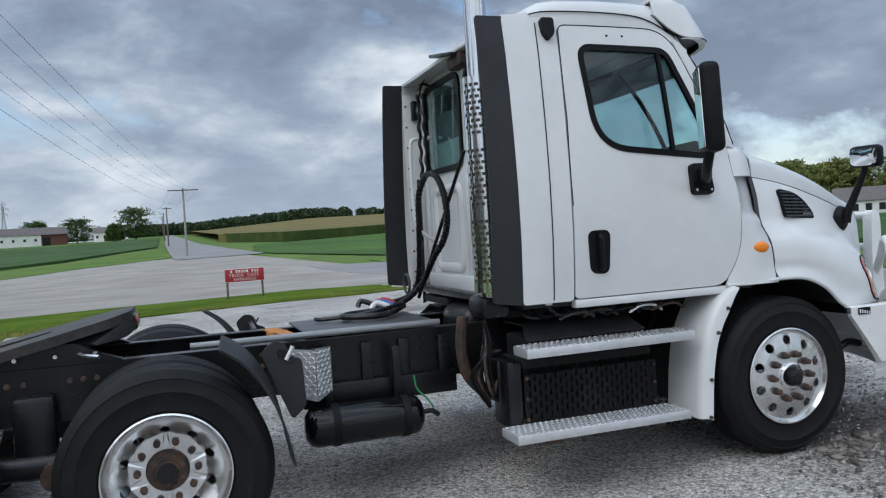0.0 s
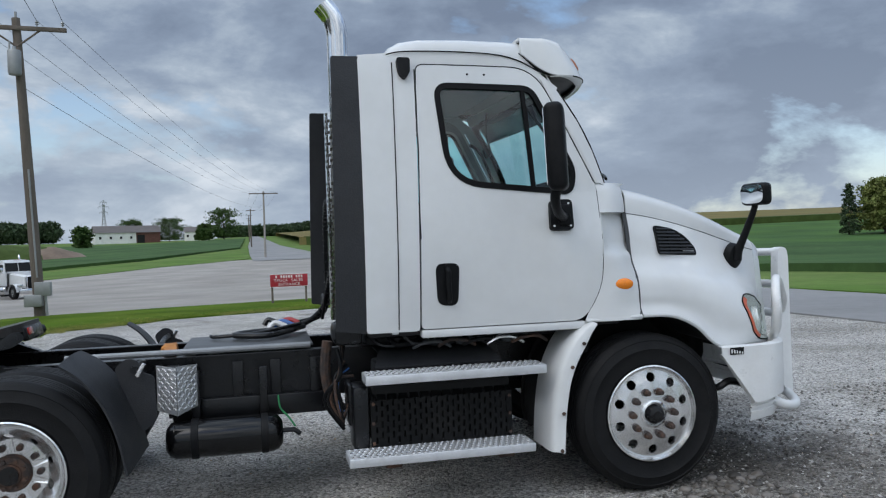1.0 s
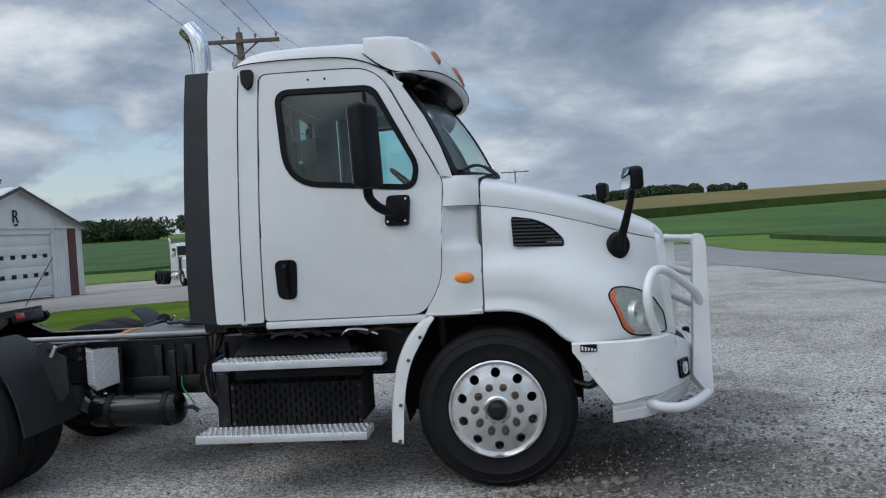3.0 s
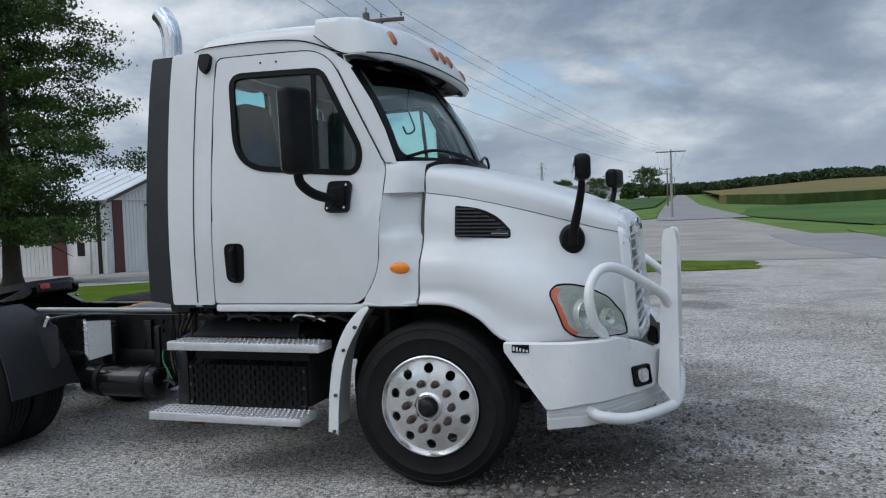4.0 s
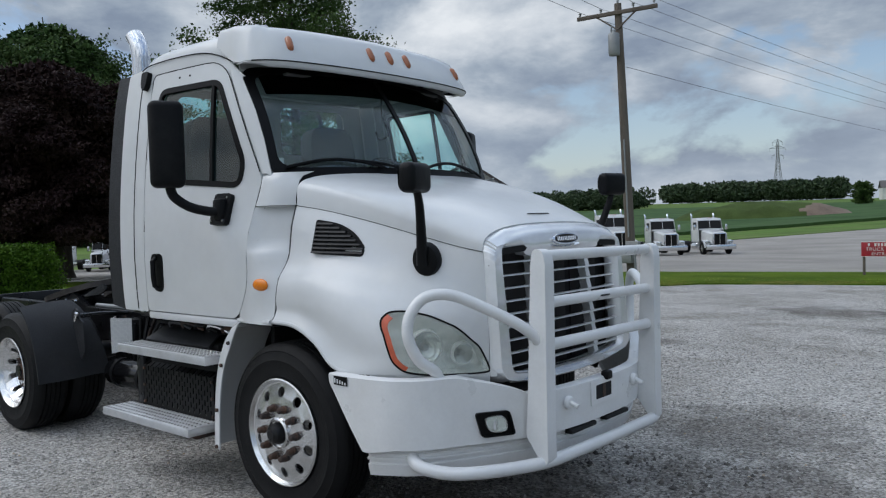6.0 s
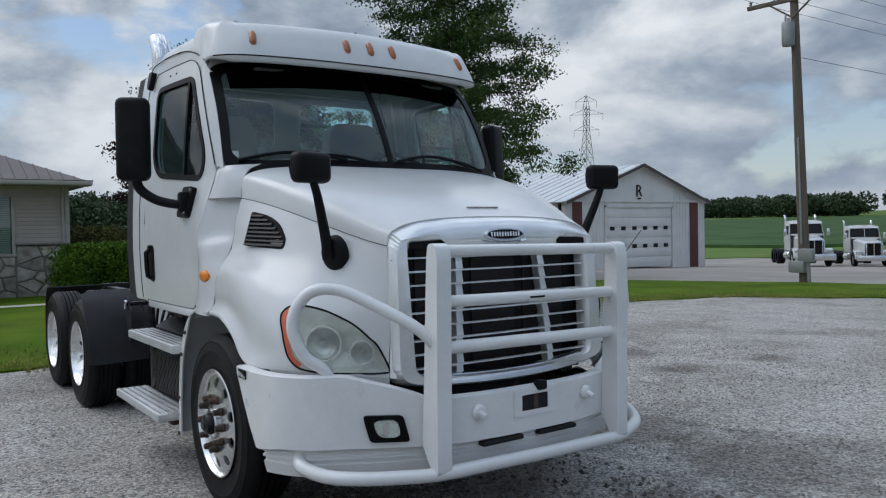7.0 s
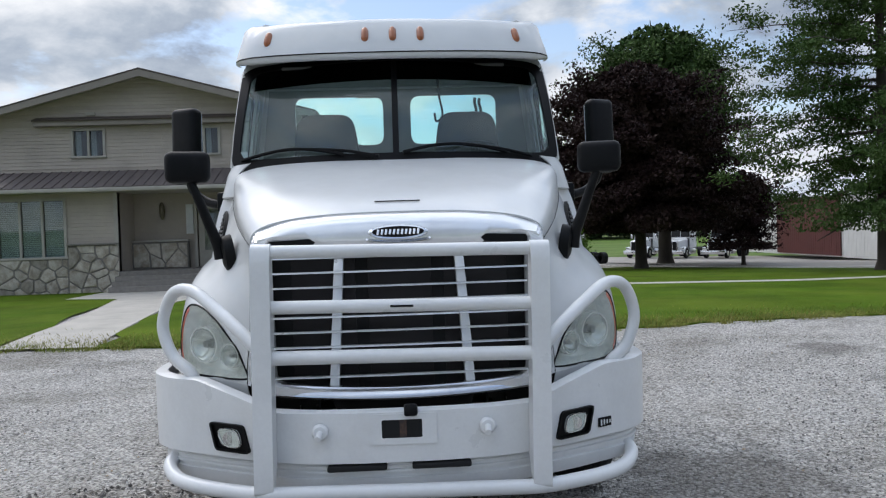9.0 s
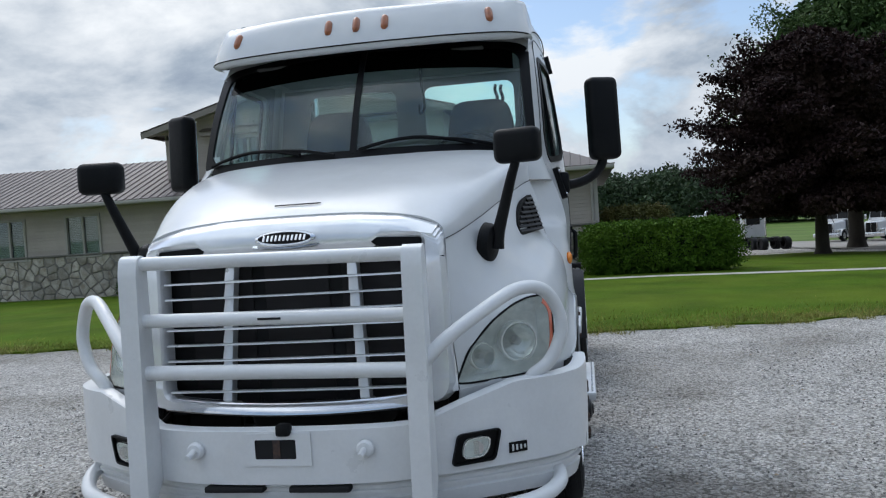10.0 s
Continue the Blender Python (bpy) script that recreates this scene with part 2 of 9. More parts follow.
_haze = _t.nodes.new("ShaderNodeBsdfDiffuse")
_haze.inputs[0].default_value = (0.80, 0.86, 0.80, 1)
_mix = _t.nodes.new("ShaderNodeMixShader")
_cloud = _t.nodes.new("ShaderNodeTexNoise")
_cloud.inputs["Scale"].default_value, _cloud.inputs["Detail"].default_value = 16.0, 5.0
_patch = _t.nodes.new("ShaderNodeMapRange")
for _k, _v in (("From Min", 0.35), ("From Max", 0.68), ("To Min", 0.13), ("To Max", 0.27)):
    _patch.inputs[_k].default_value = _v
_tc = _t.nodes.new("ShaderNodeTexCoord")
_t.links.new(_tc.outputs["Object"], _cloud.inputs["Vector"])
_t.links.new(_cloud.outputs["Fac"], _patch.inputs["Value"])
_t.links.new(_patch.outputs[0], _mix.inputs[0])
_last = [n for n in _t.nodes if n.type == "OUTPUT_MATERIAL"][0]
_src = _last.inputs[0].links[0].from_socket
_t.links.new(_src, _mix.inputs[1])
_t.links.new(_haze.outputs[0], _mix.inputs[2])
_t.links.new(_mix.outputs[0], _last.inputs[0])
_t = M["windshield"].node_tree                    # a thin even pale film: blurred sky reflection on dusty glass, as colour
_veil = _t.nodes.new("ShaderNodeBsdfDiffuse")
_veil.inputs[0].default_value = (0.66, 0.82, 0.80, 1)
_mix = _t.nodes.new("ShaderNodeMixShader")
_mix.inputs[0].default_value = 0.065
_last = [n for n in _t.nodes if n.type == "OUTPUT_MATERIAL"][0]
_t.links.new(_last.inputs[0].links[0].from_socket, _mix.inputs[1])
_t.links.new(_veil.outputs[0], _mix.inputs[2])
_t.links.new(_mix.outputs[0], _last.inputs[0])
M["sunstrip"] = glass("tinted_strip", (0.10, 0.12, 0.13), clear=0.22, gloss=-0.12)
M["house_glass"] = glass("house_window_glass", (0.78, 0.84, 0.84), clear=0.92, gloss=0.28)
M["bowl"] = material("headlight_bowl", (0.62, 0.66, 0.63), 0.16, metal=0.75, var=0.10, scale=25)
M["ring"] = material("bright_ring", (0.78, 0.80, 0.78), 0.25, metal=0.4, var=0.03, scale=25)
M["bulb"] = material("bulb_shield", (0.16, 0.17, 0.17), 0.25, metal=0.6, var=0.1, scale=40)
M["reflector"] = material("headlight_reflector", (0.76, 0.79, 0.75), 0.36, metal=0.2, var=0.12, scale=25)

# ---- mesh helpers ----
def mesh_object(name, bm, mat, parent=None, smooth=None, label="", kind="", category=""):
    me = bpy.data.meshes.new(name)
    bm.to_mesh(me)
    bm.free()
    for mm in (mat if isinstance(mat, (list, tuple)) else [mat]):
        me.materials.append(mm)
    if smooth is not None:
        for p in me.polygons:
            p.use_smooth = True
        me.set_sharp_from_angle(angle=radians(smooth))
    ob = new(name, me)
    if parent:
        ob.parent = parent
    return tagged(ob, label, category, "", kind)


def part(name, bm, mat, parent, label="", smooth=35):
    return mesh_object(name, bm, mat, parent, smooth, label)


def thing(name, label, category, at=(0, 0, 0), yaw=0.0, group=""):
    e = new(name)
    e.empty_display_size = 0.2
    e.matrix_basis = pose(*at, 0, 0, yaw)
    return tagged(e, label, category, group)


def add_box(bm, c, s, bevel=0.0, seg=2, turn=None):
    r = bmesh.ops.create_cube(bm, size=1.0)["verts"]
    m = Matrix.Translation(c) @ (turn or Matrix()) @ Matrix.Diagonal((*s, 1))
    bmesh.ops.transform(bm, matrix=m, verts=r)
    if bevel:
        es = list({e for v in r for e in v.link_edges})
        bmesh.ops.bevel(bm, geom=es, offset=bevel, segments=seg, profile=0.5, affect="EDGES", clamp_overlap=True)
    return bm


def box(c, s, bevel=0.0, seg=2, turn=None):
    return add_box(bmesh.new(), c, s, bevel, seg, turn)


def smooth_path(pts, n=6, closed=False):
    """Catmull-Rom through the points, n steps a stretch."""
    P = [Vector(p) for p in pts]
    out, count = [], len(P)
    for i in range(count if closed else count - 1):
        if closed:
            a, b, c, d = P[i - 1], P[i], P[(i + 1) % count], P[(i + 2) % count]
        else:
            a, b, c, d = P[max(i - 1, 0)], P[i], P[i + 1], P[min(i + 2, count - 1)]
        for k in range(n):
            t = k / n
            out.append(0.5 * ((2 * b) + (c - a) * t + (2 * a - 5 * b + 4 * c - d) * t * t + (3 * b - a - 3 * c + d) * t ** 3))
    if not closed:
        out.append(P[-1])
    return out


def add_tube(bm, pts, r, seg=10, caps=True, radii=None):
    P = [Vector(p) for p in pts]
    rings, up = [], None
    for i, p in enumerate(P):
        d = (P[min(i + 1, len(P) - 1)] - P[max(i - 1, 0)]).normalized()
        if up is None:
            up = d.orthogonal().normalized()
        up = (up - d * up.dot(d)).normalized()
        side = d.cross(up)
        rr = radii[i] if radii else r
        rings.append([bm.verts.new(p + (up * math.cos(a) + side * math.sin(a)) * rr) for a in (2 * math.pi * k / seg for k in range(seg))])
    for a, b in zip(rings, rings[1:]):
        for k in range(seg):
            bm.faces.new((a[k], a[(k + 1) % seg], b[(k + 1) % seg], b[k]))
    if caps:
        bm.faces.new(rings[0][::-1])
        bm.faces.new(rings[-1])
    return bm


def tube(pts, r, seg=10, caps=True, radii=None):
    return add_tube(bmesh.new(), pts, r, seg, caps, radii)


def add_lathe(bm, profile, seg=40, origin=(0, 0, 0), axis="y", cap=True):
    """Turns (radius, offset) pairs about an axis through origin."""
    rings = []
    o = Vector(origin)
    for r, h in profile:
        ring = []
        for k in range(seg):
            a = 2 * math.pi * k / seg
            c, s = math.cos(a) * r, math.sin(a) * r
            v = (c, h, s) if axis == "y" else (h, c, s) if axis == "x" else (c, s, h)
            ring.append(bm.verts.new(o + Vector(v)))
        rings.append(ring)
    for a, b in zip(rings, rings[1:]):
        for k in range(seg):
            bm.faces.new((a[k], a[(k + 1) % seg], b[(k + 1) % seg], b[k]))
    if cap and profile[0][0] > 1e-4:
        bm.faces.new(rings[0][::-1])
    if cap and profile[-1][0] > 1e-4:
        bm.faces.new(rings[-1])
    bmesh.ops.remove_doubles(bm, verts=bm.verts, dist=1e-5)
    bmesh.ops.recalc_face_normals(bm, faces=bm.faces)
    return bm


def lathe(profile, seg=40, origin=(0, 0, 0), axis="y", cap=True):
    return add_lathe(bmesh.new(), profile, seg, origin, axis, cap)


CENTRE = Vector((-0.45, 0, 1.15))


def thicken(bm, t, centre=None):
    """Gives a sheet a thickness towards the centre of its thing."""
    c = centre or CENTRE
    bm.normal_update()
    old = bm.verts[:]
    faces = bm.faces[:]
    edge = [e for e in bm.edges if len(e.link_faces) == 1]
    s = 1.0 if sum(f.normal.dot(c - f.calc_center_median()) * f.calc_area() for f in faces) > 0 else -1.0
    twin = {v: bm.verts.new(v.co + v.normal * t * s) for v in old}
    for f in faces:
        bm.faces.new([twin[v] for v in reversed(f.verts)])
    for e in edge:
        a, b = e.verts
        bm.faces.new((a, b, twin[b], twin[a]))
    bmesh.ops.recalc_face_normals(bm, faces=bm.faces)
    return bm


def loft(rows, thick=0.0, close=False):
    """A sheet through rows of points, with an optional thickness."""
    bm = bmesh.new()
    V = [[bm.verts.new(p) for p in row] for row in rows]
    for a, b in zip(V, V[1:]):
        n = len(a)
        for k in range(n if close else n - 1):
            q = (a[k], a[(k + 1) % n], b[(k + 1) % n], b[k])
            if len({v.co.to_tuple(5) for v in q}) > 2:
                bm.faces.new(q)
    bmesh.ops.remove_doubles(bm, verts=bm.verts, dist=1e-5)
    bmesh.ops.recalc_face_normals(bm, faces=bm.faces)
    if thick:
        thicken(bm, thick)
    return bm


def rounded(poly, r, n=4):
    """A polygon in the plane with rounded corners; r may be a list."""
    out, N = [], len(poly)
    for i, p in enumerate(poly):
        rr = r[i] if isinstance(r, (list, tuple)) else r
        p, a, b = Vector(p), Vector(poly[i - 1]), Vector(poly[(i + 1) % N])
        da, db = (a - p), (b - p)
        k = min(rr, da.length * 0.45, db.length * 0.45)
        s, e = p + da.normalized() * k, p + db.normalized() * k
        for j in range(n + 1):
            t = j / n
            out.append((1 - t) ** 2 * s + 2 * t * (1 - t) * p + t * t * e)
    return [(v.x, v.y) for v in out]


def dense(poly, n=6):
    out = []
    for a, b in zip(poly, poly[1:] + poly[:1]):
        out += [(a[0] + (b[0] - a[0]) * k / n, a[1] + (b[1] - a[1]) * k / n) for k in range(n)]
    return out


def slab(outline, holes=(), place=None, cuts=(), thick=0.03, cuts_u=()):
    """A sheet cut from a plane outline with holes; place maps (u, v) to a point; cuts and cuts_u are the levels of v and u at which it may bend."""
    bm = bmesh.new()
    for loop in (outline, *holes):
        vs = [bm.verts.new((u, v, 0)) for u, v in loop]
        for a, b in zip(vs, vs[1:] + vs[:1]):
            bm.edges.new((a, b))
    bmesh.ops.triangle_fill(bm, edges=bm.edges[:], use_beauty=True, use_dissolve=False)
    for co, no in [((0, c, 0), (0, 1, 0)) for c in cuts] + [((c, 0, 0), (1, 0, 0)) for c in cuts_u]:
        bmesh.ops.bisect_plane(bm, geom=bm.verts[:] + bm.edges[:] + bm.faces[:], plane_co=co, plane_no=no)
    if place:
        for v in bm.verts:
            v.co = Vector(place(v.co.x, v.co.y))
    bmesh.ops.recalc_face_normals(bm, faces=bm.faces)
    if thick:
        thicken(bm, thick)
    return bm


def ring_band(outline, inner, place, thick=0.01):
    """A frame between two outlines of equal point count."""
    rows = [[place(u, v) for u, v in (*outline, outline[0])], [place(u, v) for u, v in (*inner, inner[0])]]
    return loft(rows, thick)


def offset_poly(poly, d):
    """The outline moved inwards by d (counter-clockwise or clockwise alike)."""
    N = len(poly)
    area = sum(poly[i - 1][0] * poly[i][1] - poly[i][0] * poly[i - 1][1] for i in range(N))
    s = 1 if area > 0 else -1
    out = []
    for i in range(N):
        a, b, c = Vector(poly[i - 1]), Vector(poly[i]), Vector(poly[(i + 1) % N])
        e1, e2 = (b - a), (c - b)
        if e1.length < 1e-6 or e2.length < 1e-6:
            e1 = e2 = c - a
        n = (Vector((-e1.y, e1.x)).normalized() + Vector((-e2.y, e2.x)).normalized())
        n = n.normalized() * s
        out.append((b.x + n.x * d, b.y + n.y * d))
    return out


def mirrored(bm):
    """The same sheet on the other side of the lorry."""
    c = bm.copy()
    bmesh.ops.transform(c, matrix=Matrix.Diagonal((1, -1, 1, 1)), verts=c.verts)
    bmesh.ops.reverse_faces(c, faces=c.faces)
    return c


def writing(name, text, size, m, mat, parent=None, extrude=0.002, space=1.0):
    cu = bpy.data.curves.new(name, "FONT")
    cu.body, cu.size, cu.extrude, cu.align_x, cu.align_y, cu.space_character = text, size, extrude, "CENTER", "CENTER", space
    tmp = new(name, cu)
    me = bpy.data.meshes.new_from_object(tmp)
    bpy.data.objects.remove(tmp)
    me.materials.append(mat)
    ob = new(name, me)
    ob.matrix_basis = m
    if parent:
        ob.parent = parent
    return ob


# ---- the ground's shape ----
def clamp(v, lo, hi):
    return max(lo, min(v, hi))


def land(x, y):
    z = -0.017 * clamp(y - 3, 0, 42) - 0.012 * clamp(-x - 8, 0, 26) - 0.02 * clamp(-x - 20, 0, 14) - 0.008 * clamp(y - 20, 0, 25) - 0.032 * clamp(-x - 37, 0, 14)
    z += 0.010 * clamp(y - 60, 0, 60)
    far = math.hypot(max(x, 0) * 0.75, max(y, 0))
    right = clamp((x - 15) / 60, 0, 1)
    z += 0.022 * clamp(far - 110, 0, 420) * (1 - right) + 0.036 * clamp(far - 150, 0, 380) * right
    z += 0.010 * clamp(-x - 110, 0, 200)
    sunk = (0.035 + 0.05 * clamp(-x / 3.7, 0, 1)) * clamp((7.5 + x) / 1.9, 0, 1) * clamp((5 - x) / 2.5, 0, 1) * clamp((6.5 - abs(y)) / 4, 0, 1)
    return z - sunk     # the yard dips where the lorry stands


def sheet(name, near, far, mat, n=12, m=6, lift=0.0, label="", kind="structure", skirt=0.0, wobble=0.0):
    """A strip of ground between two lines that lies on the land."""
    A, B = [[Vector((*p, 0)) for p in q] for q in (near, far)]

    def along(L, t):
        d = [0.0]
        for a, b in zip(L, L[1:]):
            d.append(d[-1] + (b - a).length)
        s = t * d[-1]
        for i in range(len(L) - 1):
            if s <= d[i + 1] or i == len(L) - 2:
                return L[i].lerp(L[i + 1], (s - d[i]) / max(1e-6, d[i + 1] - d[i]))
    rows = []
    for j in range(m + 1):
        row = []
        for i in range(n + 1):
            p = along(A, i / n).lerp(along(B, i / n), j / m)
            if wobble and (j in (0, m) or i in (0, n)):
                p = p + Vector((noise.noise(p * 0.9), noise.noise(p * 0.9 + Vector((9, 3, 1))), 0)) * wobble
            row.append((p.x, p.y, land(p.x, p.y) + lift))
        rows.append(row)
    if skirt:
        rows = [[(x, y, z - skirt) for x, y, z in rows[0]]] + rows + [[(x, y, z - skirt) for x, y, z in rows[-1]]]
    bm = loft(rows)
    if sum(f.normal.z for f in bm.faces) < 0:
        bmesh.ops.reverse_faces(bm, faces=bm.faces)
    return mesh_object(name, bm, mat, None, 60, label, kind)

# ---- the day-cab lorry; x is its nose, y its left, the front axle stands on the origin ----
truck = thing("semi_truck", "white day-cab semi truck with silver grille guard parked on gravel", "truck")


def tp(name, bm, mat, label="", parent=None, smooth=35):
    return part(name, bm, M[mat] if isinstance(mat, str) else mat, parent or truck, label, smooth)


def both(name, bm, mat, label="", parent=None, smooth=35):
    """A part on the right-hand side and its mirror image on the left."""
    c = mirrored(bm)
    a = tp(name, bm, mat, label, parent, smooth)
    return a, tp(name, c, mat, label, parent, smooth)


SIDE = [(1.05, 1.150), (1.2, 1.162), (1.45, 1.172), (1.7, 1.168), (1.9, 1.155), (2.1, 1.138), (2.3, 1.116), (2.5, 1.090), (2.66, 1.062), (2.8, 1.03)]


def side_y(z):
    for (a, ya), (b, yb) in zip(SIDE, SIDE[1:]):
        if z <= b:
            return ya + (yb - ya) * clamp((z - a) / (b - a), 0, 1)
    return SIDE[-1][1]


def side_at(x, z):
    """The cab narrows towards the windshield above the belt line."""
    h = clamp((z - 1.50) / 0.45, 0, 1)
    return side_y(z) - 0.098 * clamp((x + 1.25) / 1.0, 0, 1.05) ** 1.5 * h * h * (3 - 2 * h)


def flank(out=0.0):
    return lambda u, v: (u, -(side_at(u, v) + out), v)


CUTS = [1.2, 1.3, 1.45, 1.6, 1.75, 1.9, 2.0, 2.1, 2.2, 2.3, 2.4, 2.5, 2.58]
window = rounded([(-1.285, 2.565), (-1.225, 1.955), (-0.415, 1.885), (-0.382, 2.03), (-0.65, 2.56)], [0.09, 0.22, 0.13, 0.10, 0.07], 7)
door = rounded([(-1.395, 2.690), (-1.425, 1.085), (-0.385, 1.085), (-0.262, 1.29), (-0.235, 1.92), (-0.265, 1.99), (-0.622, 2.690)],
               [0.05, 0.03, 0.08, 0.12, 0.03, 0.03, 0.17], 6)
UCUTS = [-1.25, -1.1, -0.98, -0.86, -0.75, -0.65, -0.55, -0.45, -0.35]
doors = both("door", slab(door, [window], flank(), CUTS, 0.035, UCUTS), "paint", "white cab door with a curved lower edge")
for sgn, dr in zip((-1, 1), doors):
    def fl(o):
        return lambda u, v: (u, sgn * (side_at(u, v) + o), v)
    tp("window_seal", ring_band(dense(offset_poly(window, -0.012), 4), dense(offset_poly(window, 0.024), 4), fl(0.006), 0.02), "trim", "black rubber window seal", dr)
    pane = slab(offset_poly(window, 0.018), (), fl(-0.012), CUTS, 0, UCUTS)
    g = tp("window_pane", pane, "glass", "green-tinted side window", dr)
    g.visible_shadow = False
    tp("divider_bar", loft([[fl(0.004)(-0.72 + 0.0 * k + 0.055 * (2.5 - z), z) for z in (1.90, 2.1, 2.3, 2.54) for k in (0,)],
                            [fl(0.004)(-0.694 + 0.055 * (2.5 - z), z) for z in (1.90, 2.1, 2.3, 2.54)]], 0.02), "trim", "black quarter-window bar", dr)
    hb = rounded([(-1.335, 1.475), (-1.325, 1.225), (-1.20, 1.215), (-1.185, 1.475)], [0.05, 0.05, 0.05, 0.05], 5)
    tp("handle_cup", slab(hb, (), fl(0.004), (), 0.012), "plastic", "black door handle recess", dr)
    bm = bmesh.new()
    add_tube(bm, [fl(0.012)(-1.262, 1.44), fl(0.034)(-1.262, 1.425), fl(0.036)(-1.262, 1.33), fl(0.034)(-1.258, 1.26), fl(0.012)(-1.256, 1.245)], 0.016, 8)
    add_lathe(bm, [(0.0, -0.008), (0.018, -0.008), (0.018, 0.004), (0, 0.004)], 12, fl(0.012)(-1.262, 1.455))
    tp("door_handle", bm, "plastic", "black pull handle", dr)
    for k in (-1.07, -0.96):
        tp("rivet", lathe([(0, -0.004), (0.007, -0.003), (0.007, 0.003), (0, 0.004)], 8, fl(0.001)(k, 2.632)), "plastic", "", dr)

# rear corner panel, lamp triangle, rubber side extender
both("corner_panel", slab(rounded([(-1.745, 2.735), (-1.755, 1.075), (-1.435, 1.075), (-1.405, 2.735)], 0.02, 2), (), flank(-0.002), CUTS, 0.03), "paint", "white rear corner panel")
both("panel_groove", slab([(-1.541, 2.70), (-1.566, 1.09), (-1.560, 1.09), (-1.535, 2.70)], (), flank(0.0015), CUTS, 0.003), "trim")
both("side_extender", slab(rounded([(-1.905, 2.735), (-1.935, 1.10), (-1.750, 1.075), (-1.735, 2.735)], 0.015, 2), (), flank(-0.004), CUTS, 0.02), "rubber", "black rubber side extender")
both("roof_rail", slab([(-1.745, 2.66), (-0.66, 2.66), (-0.57, 2.57), (-0.49, 2.50), (-0.455, 2.57), (-0.567, 2.655), (-0.672, 2.722), (-0.80, 2.76), (-1.1, 2.775), (-1.45, 2.772), (-1.745, 2.745)], (), flank(-0.012), (2.60, 2.70), 0.02, UCUTS), "paint", "white rail between door and roof")
tp("rear_ledge", box((-1.655, 0, 2.727), (0.18, 2.07, 0.03), 0.008), "paint", "white ledge behind the roof")
both("door_seam", tube([flank(0.0)(u, v) for u, v in dense(door[-14:] + door[:8], 3)[:-3]], 0.0035, 5), "trim")
both("grab_cap", slab(rounded([(-1.515, 2.725), (-1.505, 2.63), (-1.47, 2.59), (-1.435, 2.63), (-1.43, 2.725)], 0.02, 4), (), flank(0.035), (), 0.045), "plastic", "black triangular cap")
both("sill", box((-0.90, -1.12, 1.055), (1.05, 0.07, 0.05), 0.012), "paint", "white sill under the door")

# cab back with two windows, floor, header
rw = [rounded([(a, 2.215), (b, 2.215), (b, 2.60), (a, 2.60)], 0.08, 5) for a, b in ((-0.80, -0.10), (0.12, 0.81))]
rw_out = [rounded([(a, 2.00), (b, 2.00), (b, 2.64), (a, 2.64)], 0.09, 5) for a, b in ((-0.86, -0.07), (0.09, 0.87))]
back = tp("cab_back", slab([(-1.12, 1.06), (1.12, 1.06), (1.13, 2.0), (1.04, 2.72), (-1.04, 2.72), (-1.13, 2.0)], rw_out, lambda u, v: (-1.60, u, v), (), 0.04), "paint", "white cab rear wall")
for q in rw_out:
    tp("rear_window_seal", ring_band(offset_poly(q, -0.03), offset_poly(q, 0.01), lambda u, v: (-1.618, u, v), 0.03), "trim", "", back)
    tp("rear_window_pane", slab(q, (), lambda u, v: (-1.608, u, v), (), 0), "glass", "", back).visible_shadow = False
for u in (-0.92, 0.0, 0.92):
    tp("back_rib", box((-1.612, u, 1.52), (0.030, 0.07, 0.80), 0.012), "paint", "", back)
for a, b in ((-0.78, -0.14), (0.14, 0.78)):      # pressed panels under the windows
    o = rounded([(a, 1.20), (b, 1.20), (b, 1.88), (a, 1.88)], 0.12, 6)
    tp("pressed_panel", loft([[(-1.600, u, v) for u, v in (*o, o[0])], [(-1.622, u, v) for u, v in (lambda k: (*k, k[0]))(offset_poly(o, 0.02))], [(-1.622, u, v) for u, v in (lambda k: (*k, k[0]))(offset_poly(o, 0.06))], [(-1.602, u, v) for u, v in (lambda k: (*k, k[0]))(offset_poly(o, 0.08))]]), "paint", "", back, 50)
tp("cab_floor", box((-0.93, 0, 1.07), (1.62, 2.20, 0.05), 0.01), "black")

# roof cap: flat on top with a rounded shoulder
rows = []
for x, top, w in ((-1.585, 2.720, 1.035), (-1.575, 2.765, 1.04), (-1.545, 2.815, 1.045), (-1.48, 2.852, 1.05), (-1.36, 2.874, 1.053), (-1.1, 2.882, 1.055), (-0.8, 2.884, 1.053), (-0.66, 2.88, 1.046), (-0.54, 2.85, 1.035), (-0.46, 2.77, 1.02), (-0.43, 2.69, 1.0)):
    lo = 2.66
    h = top - lo
    w = w - 0.098 * clamp((x + 1.25) / 1.0, 0, 1.05) ** 1.5
    half = [(w, lo), (w - 0.004, lo + 0.45 * h), (w - 0.016, lo + 0.68 * h), (w - 0.042, lo + 0.83 * h), (w - 0.085, lo + 0.925 * h), (w - 0.16, lo + 0.97 * h), (w * 0.66, lo + 0.99 * h), (w * 0.33, lo + h)]
    rows.append([(x, -a, z) for a, z in half] + [(x, 0, lo + h)] + [(x, a, z) for a, z in half[::-1]])
roof = tp("roof", loft(rows), "paint", "white roof cap with rounded shoulders", None, 50)
both("roof_seam", tube([(p.x, p.y + 0.098 * clamp((p.x + 1.25) / 1.0, 0, 1.05) ** 1.5, p.z) for p in smooth_path([(-1.57, -1.043, 2.748), (-1.45, -1.052, 2.768), (-1.1, -1.055, 2.772), (-0.85, -1.054, 2.762), (-0.70, -1.049, 2.728), (-0.58, -1.043, 2.675)], 4)], 0.004, 6), "trim", "", roof)

